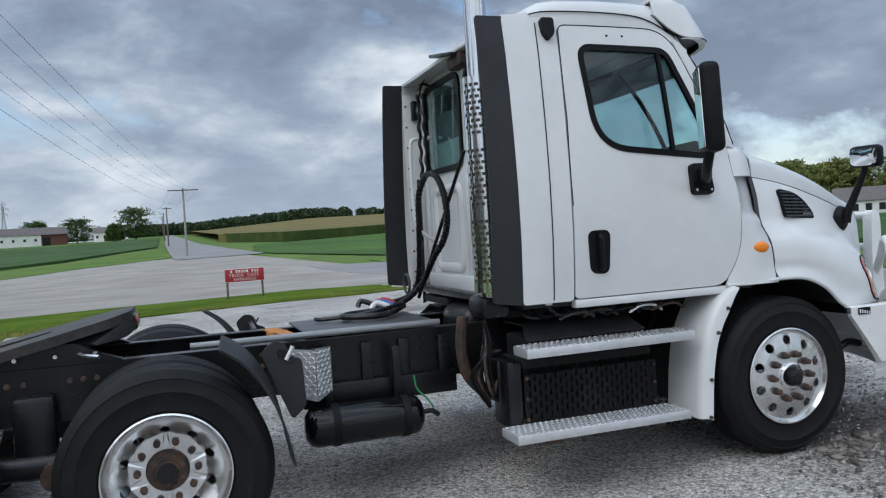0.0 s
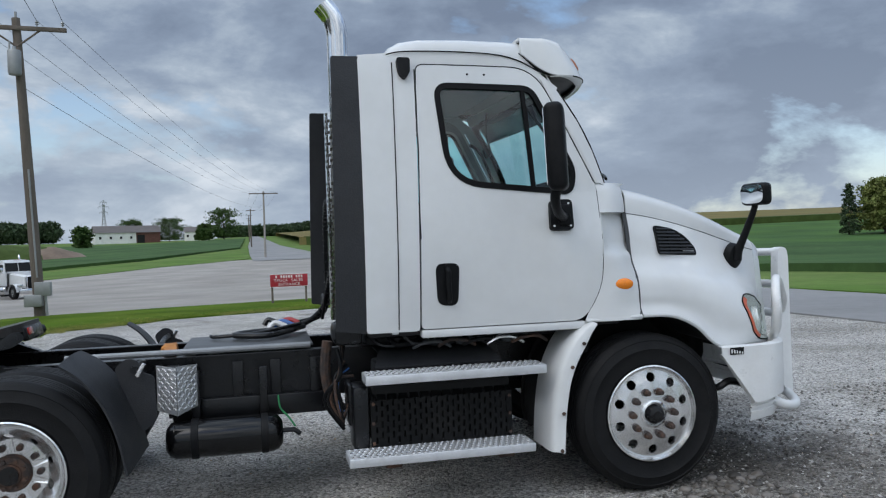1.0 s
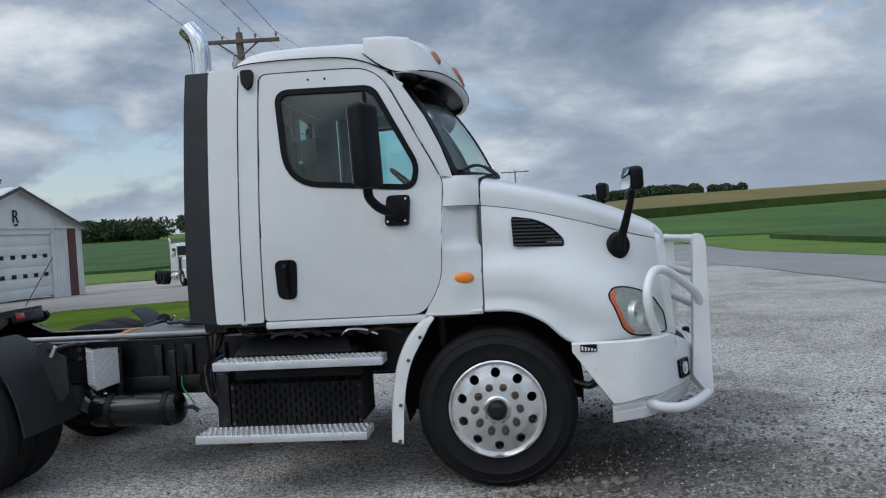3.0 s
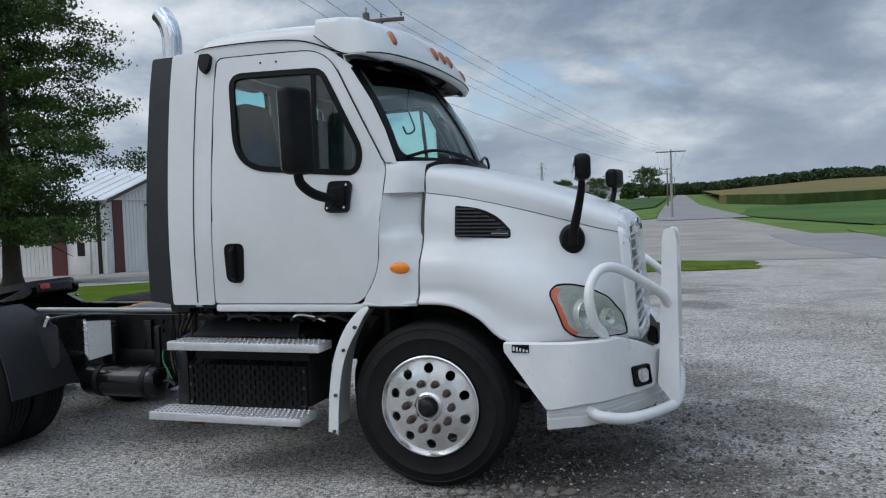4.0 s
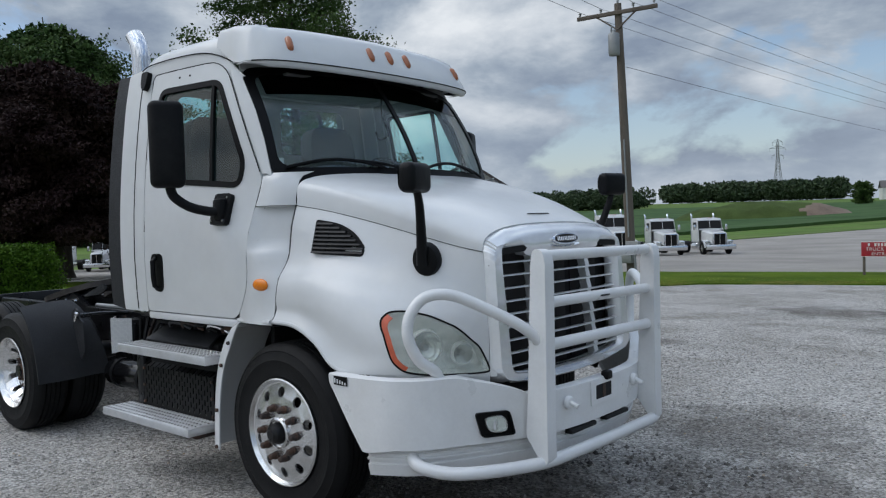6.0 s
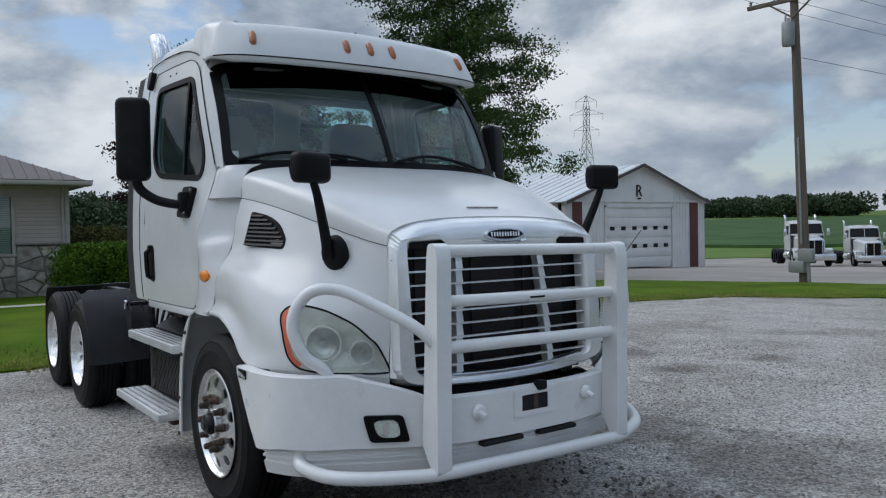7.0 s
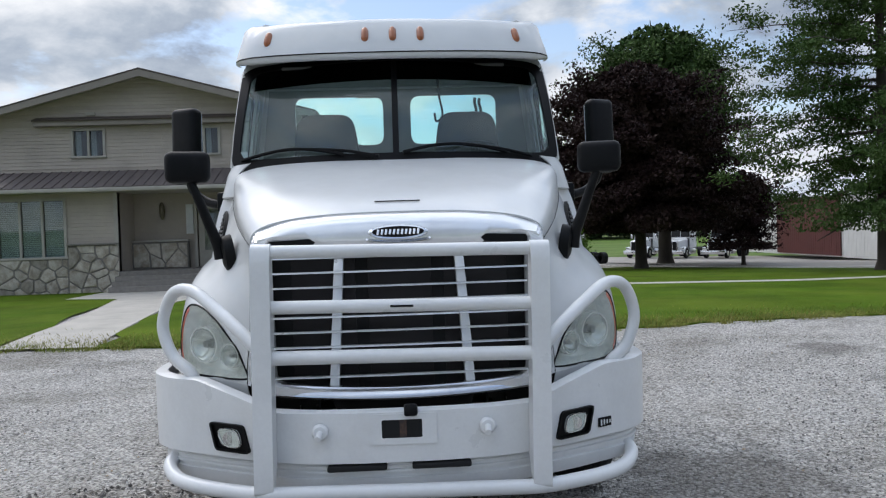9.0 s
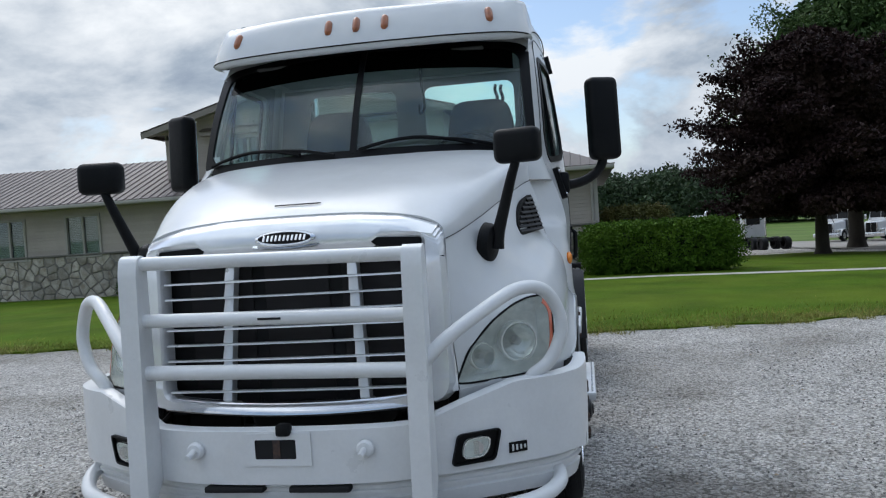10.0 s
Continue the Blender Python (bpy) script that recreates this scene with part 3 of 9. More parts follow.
# visor over the windshield, wrapping round the corners, with five lamps
VPLAN = [(-0.70, 1.016), (-0.58, 1.018), (-0.48, 1.028), (-0.37, 1.018), (-0.27, 0.945), (-0.205, 0.807), (-0.155, 0.56), (-0.128, 0.28), (-0.120, 0.0)]
VLOW = [2.780, 2.690, 2.648, 2.646, 2.645, 2.644, 2.643, 2.642, 2.642]
_half = smooth_path([(x, -y, z) for (x, y), z in zip(VPLAN, VLOW)], 6)
VEDGE = _half + [Vector((p.x, -p.y, p.z)) for p in _half[-2::-1]]


def visor_point(i, k):
    """k runs from the lower edge (0) over the face and shoulder to the top (1)."""
    p = VEDGE[i]
    d = VEDGE[min(i + 1, len(VEDGE) - 1)] - VEDGE[max(i - 1, 0)]
    n = Vector((-d.y, d.x, 0)).normalized()
    if n.dot(Vector((-0.75 - p.x, -p.y, 0))) < 0:
        n = -n
    ahead = clamp((p.x + 0.55) / 0.28, 0, 1)
    lean = 0.075 + 0.335 * ahead
    inn = (0.0, 0.06, 0.14, 0.23, 0.34, 0.50, 1.0)
    rise = (0.0, 0.24, 0.48, 0.71, 0.90, 0.985, 1.0)
    f = k * 6
    j = min(5, int(f))
    a = inn[j] + (inn[j + 1] - inn[j]) * (f - j)
    r = rise[j] + (rise[j + 1] - rise[j]) * (f - j)
    return p + n * lean * a + Vector((0, 0, (2.902 - 0.012 * abs(p.y) - p.z) * r))


rows = [[visor_point(i, k / 12) for i in range(len(VEDGE))] for k in range(13)]
rows.append([(-0.68, q.y * 0.96, 2.900 - 0.012 * abs(q.y)) if q.x > -0.66 else (-0.68, q.y * 0.98, q.z) for q in rows[-1]])
rows.append([(-0.705, q[1] * 0.97, q[2] - 0.022) for q in rows[-1]])
visor = tp("sun_visor", loft(rows, 0.014), "paint", "white moulded sun visor above the windshield", None, 50)
tp("visor_underside", loft([[(p.x - 0.010, p.y * 0.988, p.z + 0.006) for p in VEDGE], [(p.x * 0.93 - 0.065, p.y * 0.965, p.z + 0.008) for p in VEDGE], [(p.x * 0.75 - 0.165, p.y * 0.95, p.z + 0.032) for p in VEDGE], [(p.x * 0.50 - 0.345, p.y * 0.95, 2.712 + 0.4 * max(0, p.z - 2.69)) for p in VEDGE]], 0.006), "visor_lining", "dark glossy underside of the visor", visor)
LIP = [p for p in VEDGE if p.x > -0.47]


def lip_row(down, back):
    rows_ = []
    for p in LIP:
        k = clamp((1.03 - abs(p.y)) / 0.10, 0, 1)
        rows_.append((p.x - back - 0.004, p.y * (1 - 0.4 * back), p.z - 0.004 - down * k))
    return rows_


tp("visor_lip", loft([lip_row(0.0, 0.0), lip_row(0.018, 0.004), lip_row(0.031, 0.012), lip_row(0.030, 0.040)], 0.004), "paint", "white lip below the visor's seam", visor, 60)
tp("visor_seam", tube([Vector((p.x + 0.002, p.y * 1.001, p.z - 0.003)) for p in LIP[6:-6]], 0.0042, 6), "trim", "", visor)
for w in (-0.812, -0.172, 0.012, 0.194, 0.822):
    i = min(range(18, len(VEDGE) - 18), key=lambda q: abs(VEDGE[q].y - w))
    a, b = visor_point(i, 0.19), visor_point(i, 0.46)
    d = (b - a).normalized()
    bm = bmesh.new()
    bmesh.ops.create_uvsphere(bm, u_segments=14, v_segments=10, radius=1)
    m = d.to_track_quat("Z", "X").to_matrix().to_4x4()
    for v in bm.verts:                            # a long pill, not a ball
        v.co.z = math.copysign(abs(v.co.z) ** 0.55, v.co.z)
    bmesh.ops.transform(bm, matrix=Matrix.Translation((a + b) / 2) @ m @ Matrix.Diagonal((0.026, 0.024, 0.056, 1)), verts=bm.verts)
    lamp = tp("clearance_lamp", bm, "amber_roof", "faded amber roof lamp", visor)
for w in (-0.55, 0.55):
    tp("visor_bracket", tube([(-0.42, w, 2.655), (-0.36, w, 2.66), (-0.30, w, 2.70)], 0.012, 6), "black", "", visor)

# windshield in two halves
def shield(w, v, out=0.0):
    y = w * (1.032 - 0.035 * v)
    xb, xt = 0.075 - 0.245 * w * w, -0.365 - 0.135 * w * w
    zb, zt = 1.955 - 0.01 * w * w, 2.655 - 0.055 * w * w
    bow = math.sin(math.pi * v) * 0.035
    return (xb + (xt - xb) * v + bow + out * 0.82, y, zb + (zt - zb) * v + bow * 0.4 + out * 0.5)


def shield_sheet(w0, w1, v0, v1, out, nw=14, nv=8, thick=0.0):
    return loft([[shield(w0 + (w1 - w0) * i / nw, v0 + (v1 - v0) * j / nv, out) for i in range(nw + 1)] for j in range(nv + 1)], thick)


for a, b in ((-0.97, -0.008), (0.008, 0.97)):
    p = tp("windshield", shield_sheet(a, b, 0.03, 0.97, 0.0), "windshield", "tinted half of the split windshield")
    p.visible_shadow = False
    tp("tint_strip", shield_sheet(a * 0.93 if a < 0 else a, b if b < 0 else b * 0.93, 0.74, 0.965, 0.0035), "sunstrip", "dark tinted strip", p)
so = rounded([(-1.0, -0.04), (1.0, -0.04), (1.0, 1.03), (-1.0, 1.03)], 0.12, 8)
si = rounded([(-0.955, 0.045), (0.955, 0.045), (0.94, 0.955), (-0.94, 0.955)], 0.12, 8)


tp("windshield_gasket", ring_band(dense(so), dense(si), lambda u, v: shield(u, v, 0.010), 0.016), "trim", "black windshield gasket")
tp("centre_bar", shield_sheet(-0.018, 0.018, 0.02, 0.98, 0.012, 2, 8, 0.014), "trim", "black windshield centre bar")
tp("header", loft([[shield(w, 1.0, 0.004) for w in (k / 8 for k in range(-8, 9))], [(-0.47 - 0.06 * w * w, w * 0.97, 2.70 - 0.02 * w * w) for w in (k / 8 for k in range(-8, 9))]], 0.01), "paint")
edge = [(-0.245, 1.95), (-0.265, 1.99), (-0.347, 2.15), (-0.443, 2.34), (-0.548, 2.545), (-0.585, 2.62)]
both("a_pillar", loft([[shield(-1.0, v, 0.002) for v in (-0.03, 0.08, 0.3, 0.58, 0.88, 1.02)],
                       [(x + 0.045, -(side_at(x, z) - 0.008), z) for x, z in edge], [(x + 0.024, -(side_at(x, z) + 0.000), z) for x, z in edge], [(x + 0.008, -(side_at(x, z) - 0.004), z) for x, z in edge]], 0.012), "paint", "white windshield pillar", None, 70)

# wipers
for s in (-1, 1):
    bm = bmesh.new()
    arm = [shield(-0.12 + 0.02 if s < 0 else 0.82, 0.0, 0.03), shield(-0.30 if s < 0 else 0.62, 0.055, 0.035), shield(-0.52 if s < 0 else 0.40, 0.085, 0.035)]
    add_tube(bm, smooth_path(arm, 5), 0.010, 6)
    blade = [shield((-0.93 if s < 0 else 0.04) + 0.62 * k / 8, 0.030 + 0.075 * math.sin(math.pi * k / 8) * 0.9, 0.030) for k in range(9)]
    add_tube(bm, blade, 0.011, 6)
    tp("wiper", bm, "trim", "black windshield wiper at rest")
tp("cowl", loft([[shield(w, -0.035, 0.0) for w in (k / 10 for k in range(-10, 11))],
                 [(0.14 - 0.19 * w * w, w * 0.97, 1.895 - 0.045 * w * w) for w in (k / 10 for k in range(-10, 11))]], 0.02), "trim", "black cowl under the windshield")

# inside of the cab
tp("dashboard", loft([[(-0.08 - 0.18 * w * w, w * 0.98, 1.95) for w in (k / 8 for k in range(-8, 9))], [(-0.36 - 0.06 * w * w, w * 0.98, 2.0) for w in (k / 8 for k in range(-8, 9))],
                      [(-0.46, w * 0.98, 1.92) for w in (k / 8 for k in range(-8, 9))], [(-0.50, w * 0.98, 1.45) for w in (k / 8 for k in range(-8, 9))]], 0.02), "dash", "dark grey dashboard")
tp("headliner", box((-1.11, 0, 2.690), (0.94, 1.88, 0.02)), "cabin", "grey headliner")
tp("back_trim", slab([(-1.08, 1.10), (1.08, 1.10), (1.08, 2.0), (1.0, 2.66), (-1.0, 2.66), (-1.08, 2.0)], rw, lambda u, v: (-1.555, u, v), (), 0.01), "cabin", "grey rear trim")
both("door_trim", slab(offset_poly(door, 0.03), [offset_poly(window, -0.01)], flank(-0.05), CUTS, 0.008, UCUTS), "cabin", "grey door trim")
for y, nm in ((-0.55, "passenger_seat"), (0.56, "driver_seat")):
    seat = tp(nm, box((-1.08, y, 1.52), (0.50, 0.52, 0.14), 0.05, 3), "seat", "dark grey cloth seat")
    bm = slab(rounded([(-0.25, -0.46), (0.25, -0.46), (0.25, 0.22), (0.21, 0.46), (-0.21, 0.46), (-0.25, 0.22)], [0.05, 0.05, 0.12, 0.15, 0.15, 0.12], 5), (), lambda u, v: (0.0, u, v), (), 0)
    thicken(bm, 0.13, Vector((-3, 0, 0)))
    bmesh.ops.transform(bm, matrix=pose(-1.38, y, 1.99, 0, -6, 0), verts=bm.verts)
    tp("backrest", bm, "seat", "", seat)
    tp("seat_base", box((-1.08, y, 1.27), (0.40, 0.40, 0.36), 0.03), "dash", "", seat)
bm = tube(smooth_path([(0.235 * math.cos(a), 0.235 * math.sin(a), 0) for a in (2 * math.pi * k / 16 for k in range(16))], 2, True) + [Vector((0.235, 0, 0))], 0.016, 8)
add_box(bm, (0, 0, -0.01), (0.46, 0.05, 0.02), 0.008)
add_box(bm, (0, 0, -0.015), (0.16, 0.16, 0.03), 0.02)
add_tube(bm, [(0, 0, -0.02), (0.0, 0, -0.45)], 0.03, 8)
bmesh.ops.transform(bm, matrix=pose(-0.66, 0.56, 1.98, 0, 55 - 90 + 78, 0), verts=bm.verts)
tp("steering_wheel", bm, "dash", "black steering wheel")
for s in (-1, 1):
    bm = box((-0.42, s * 0.42, 2.60), (0.10, 0.62, 0.02), 0.008)
    tp("sun_shade", bm, "seat", "folded grey sun shade")
tp("inner_grab_bar", tube(smooth_path([(-0.52, 0.97, 2.45), (-0.42, 0.95, 2.36), (-0.30, 0.95, 2.05), (-0.31, 0.97, 1.98)], 5), 0.014, 6), "trim")
tp("cb_cord", tube(smooth_path([(-0.55, 0.30, 2.62), (-0.56, 0.30, 2.45), (-0.52, 0.32, 2.30), (-0.57, 0.28, 2.26), (-0.60, 0.27, 2.32)], 5), 0.008, 6), "trim", "black hanging cord")
tp("sticker", box(shield(-0.93, 0.10, -0.02), (0.004, 0.05, 0.075), 0.002), M["paint"], "white sticker behind the windshield")

# ---- hood and fenders ----
GUIDES = [   # from the seam down to the arch, each from the cowl to the grille
    [(0.0, 0.985, 1.755), (0.2, 0.950, 1.722), (0.42, 0.905, 1.672), (0.62, 0.855, 1.618), (0.8, 0.805, 1.565), (1.0, 0.735, 1.505), (1.13, 0.690, 1.475)],
    [(0.0, 1.025, 1.63), (0.2, 1.005, 1.595), (0.42, 0.965, 1.54), (0.62, 0.915, 1.475), (0.8, 0.865, 1.415), (1.0, 0.78, 1.35), (1.145, 0.695, 1.30)],
    [(0.0, 1.055, 1.46), (0.2, 1.045, 1.45), (0.42, 1.015, 1.42), (0.62, 0.985, 1.365), (0.82, 0.935, 1.30), (1.02, 0.82, 1.22), (1.155, 0.70, 1.15)],
    [(0.0, 1.135, 1.335), (0.2, 1.14, 1.335), (0.42, 1.125, 1.305), (0.62, 1.10, 1.25), (0.84, 1.035, 1.175), (1.04, 0.90, 1.08), (1.165, 0.705, 1.03)],
    [(0.0, 1.160, 1.225), (0.2, 1.166, 1.222), (0.42, 1.166, 1.19), (0.62, 1.150, 1.115), (0.84, 1.093, 1.03), (1.055, 0.935, 0.98), (1.17, 0.715, 0.935)],
    [(0.0, 1.160, 1.155), (0.2, 1.168, 1.148), (0.390, 1.168, 1.080), (0.575, 1.155, 0.960), (0.845, 1.098, 0.942), (1.058, 0.938, 0.912), (1.173, 0.718, 0.88)],
    [(0.0, 1.195, 1.095), (0.2, 1.205, 1.085), (0.37, 1.205, 1.01), (0.54, 1.19, 0.875), (0.85, 1.10, 0.865), (1.06, 0.94, 0.855), (1.175, 0.72, 0.83)],
]
NU, NV = 60, 36
_rows = [smooth_path(g, NU // 6) for g in GUIDES]
BODY = []
for i in range(NU + 1):
    BODY.append(smooth_path([r[i] for r in _rows], NV // 6))      # BODY[u][v]
LAMP = [(1.104, 1.09), (1.095, 1.145), (1.06, 1.185), (1.0, 1.182), (0.94, 1.16), (0.86, 1.105), (0.765, 1.00), (0.700, 0.853), (0.82, 0.858), (1.0, 0.866), (1.072, 0.880), (1.098, 0.93), (1.106, 1.0)]


def inside(p, poly):
    c = False
    for (x1, y1), (x2, y2) in zip(poly, poly[-1:] + poly[:-1]):
        if (y1 > p[1]) != (y2 > p[1]) and p[0] < (x2 - x1) * (p[1] - y1) / (y2 - y1) + x1:
            c = not c
    return c


def on_body(y, z):
    """The place on the right-hand front corner that shows at (y, z) from ahead."""
    best = min(((BODY[u][v] - Vector((0, y, z))).yz.length, u, v) for u in range(18, NU + 1) for v in range(8, NV + 1))
    u0, v0, acc, wsum = best[1], best[2], Vector(), 0.0
    for u in range(max(18, u0 - 2), min(NU, u0 + 2) + 1):
        for v in range(max(8, v0 - 2), min(NV, v0 + 2) + 1):
            w = 1.0 / ((BODY[u][v] - Vector((0, y, z))).yz.length_squared + 1e-5)
            acc, wsum = acc + BODY[u][v] * w, wsum + w
    return Vector(((acc / wsum).x, y, z))


bm = bmesh.new()
V = [[bm.verts.new((p.x, -p.y, p.z)) for p in col] for col in BODY]
cut = set()
for u in range(NU):
    for v in range(NV):
        c = (BODY[u][v] + BODY[u + 1][v + 1]) / 2
        if c.x > 0.6 and inside((c.y, c.z), LAMP):
            cut.update(((u, v), (u + 1, v), (u + 1, v + 1), (u, v + 1)))
            continue
        bm.faces.new((V[u][v], V[u + 1][v], V[u + 1][v + 1], V[u][v + 1]))
outline = [Vector((y, z)) for y, z in dense(rounded(LAMP, 0.02, 3), 2)]
for _ in range(5):
    outline = [(outline[k - 1] + p + outline[(k + 1) % len(outline)]) / 3 for k, p in enumerate(outline)]
for u, v in cut:                                  # draw the opening's rough edge to the lamp's outline
    if V[u][v].link_faces:
        p = BODY[u][v]
        y, z = min(outline, key=lambda o: (o - p.yz).length)
        e = on_body(y, z)
        V[u][v].co = (e.x, -e.y, e.z)
bmesh.ops.delete(bm, geom=[v for v in bm.verts if not v.link_faces], context="VERTS")
bmesh.ops.recalc_face_normals(bm, faces=bm.faces)
fenders = both("fender", bm, "paint", "white flared front fender", None, 50)
for s, fe in zip((-1, 1), fenders):   # the rolled lip of the arch
    tp("arch_lip", tube([(p.x, s * (p.y - 0.012), p.z) for p in (BODY[u][NV] for u in range(0, 34, 2))], 0.014, 8), "paint", "", fe)
    tp("arch_liner", loft([[(p.x, s * (p.y - 0.02), p.z + 0.01) for p in (BODY[u][NV] for u in range(0, 40, 3))], [(p.x * 0.98, s * 0.72, p.z + 0.03) for p in (BODY[u][NV] for u in range(0, 40, 3))]], 0.006), "dark", "", fe)

for s, fe in zip((-1, 1), fenders):
    low_edge = [BODY[u][NV] for u in range(36, NU + 1, 2)]
    tp("headlight_sill", loft([[(p.x + 0.002, s * p.y, p.z + 0.004) for p in low_edge], [(p.x - 0.004, s * (p.y - 0.006), p.z - 0.04) for p in low_edge], [(p.x - 0.03, s * (p.y - 0.02), p.z - 0.11) for p in low_edge]], 0.006), "paint", "", fe)
TOP = [(0.06, 1.955), (0.2, 1.918), (0.42, 1.862), (0.62, 1.805), (0.82, 1.738), (1.02, 1.658), (1.10, 1.615)]
rows = []
seam = smooth_path(GUIDES[0], 6)
crown = smooth_path([(x, 0, z) for x, z in TOP], 6)
for i in range(len(seam)):
    e, c = seam[i], crown[i]
    row = []
    for k in range(41):
        a = math.sin(math.pi / 2 * (-1 + 2 * k / 40))
        f = abs(a)
        p = 6.0 - 2.8 * clamp(c.x / 1.1, 0, 1)
        lift = (1 - f ** p) ** (1 / p) * 0.9 + (1 - f * f) * 0.1
        row.append((c.x + (e.x - c.x) * f ** 2, e.y * a, e.z + (c.z - e.z) * lift))
    rows.append(row)
rows_of_hood = rows
hood = tp("hood", loft(rows, 0.01), "paint", "white sloping engine hood", None, 50)
for s in (-1, 1):
    tp("hood_seam", tube([(p.x, s * (p.y + 0.003), p.z - 0.003) for p in seam], 0.0018, 6), "trim", "", hood)
tp("hood_slot", box((1.015, 0, 1.666), (0.010, 0.22, 0.004), 0.0015, 1, Euler((0, radians(22), 0)).to_matrix().to_4x4()), "trim", "", hood)

# louvred side vents
VENT = rounded([(0.190, 1.668), (0.197, 1.480), (0.520, 1.455), (0.520, 1.505), (0.44, 1.592), (0.34, 1.643)], [0.02, 0.02, 0.03, 0.04, 0.05, 0.05], 4)


def cheek(u, v, out):
    y = 1.005 - 0.10 * clamp((u - 0.2) / 0.32, 0, 1.2) ** 1.2 + 0.045 * clamp((1.60 - v) / 0.15, -0.6, 1)
    return (u, -(y + out), v)


for s in (-1, 1):
    f = lambda u, v, o=0.0: (cheek(u, v, o)[0], s * -cheek(u, v, o)[1], v)
    vent = tp("hood_vent", slab(VENT, (), lambda u, v: f(u, v, 0.010), (1.5, 1.55, 1.6), 0.012), "dark", "black louvred hood vent")
    tp("vent_frame", ring_band(VENT, offset_poly(VENT, 0.012), lambda u, v: f(u, v, 0.018), 0.012), "plastic", "", vent)
    for k in range(8):
        z = 1.487 + 0.0225 * k
        x1 = 0.512 if z < 1.512 else 0.512 - (z - 1.512) * 1.0 - (z - 1.512) ** 2 * 4.0
        xs_ = [0.200 + (x1 - 0.200) * j / 6 for j in range(7)]
        tp("slat", loft([[f(x, z + dz - 0.035 * (x - 0.2), o) for x in xs_] for dz, o in ((0.008, 0.012), (0.004, 0.021), (-0.004, 0.024), (-0.007, 0.020))], 0.002), "louvre", "", vent)
    for x in (0.29, 0.39):
        tp("slat", tube([f(x, 1.482, 0.014), f(x, 1.655 - 0.5 * max(0, x - 0.28), 0.014)], 0.005, 6), "plastic", "", vent)

# cowl sides behind the hood: cap, recess, lower panel with the amber marker
def door_edge(z):
    """The front edge of the door at a height."""
    best = -0.6
    for (x1, z1), (x2, z2) in zip(door, door[1:] + door[:1]):
        if min(z1, z2) <= z <= max(z1, z2) and abs(z2 - z1) > 1e-6:
            best = max(best, x1 + (x2 - x1) * (z - z1) / (z2 - z1))
    return best if best > -0.5 else -0.385


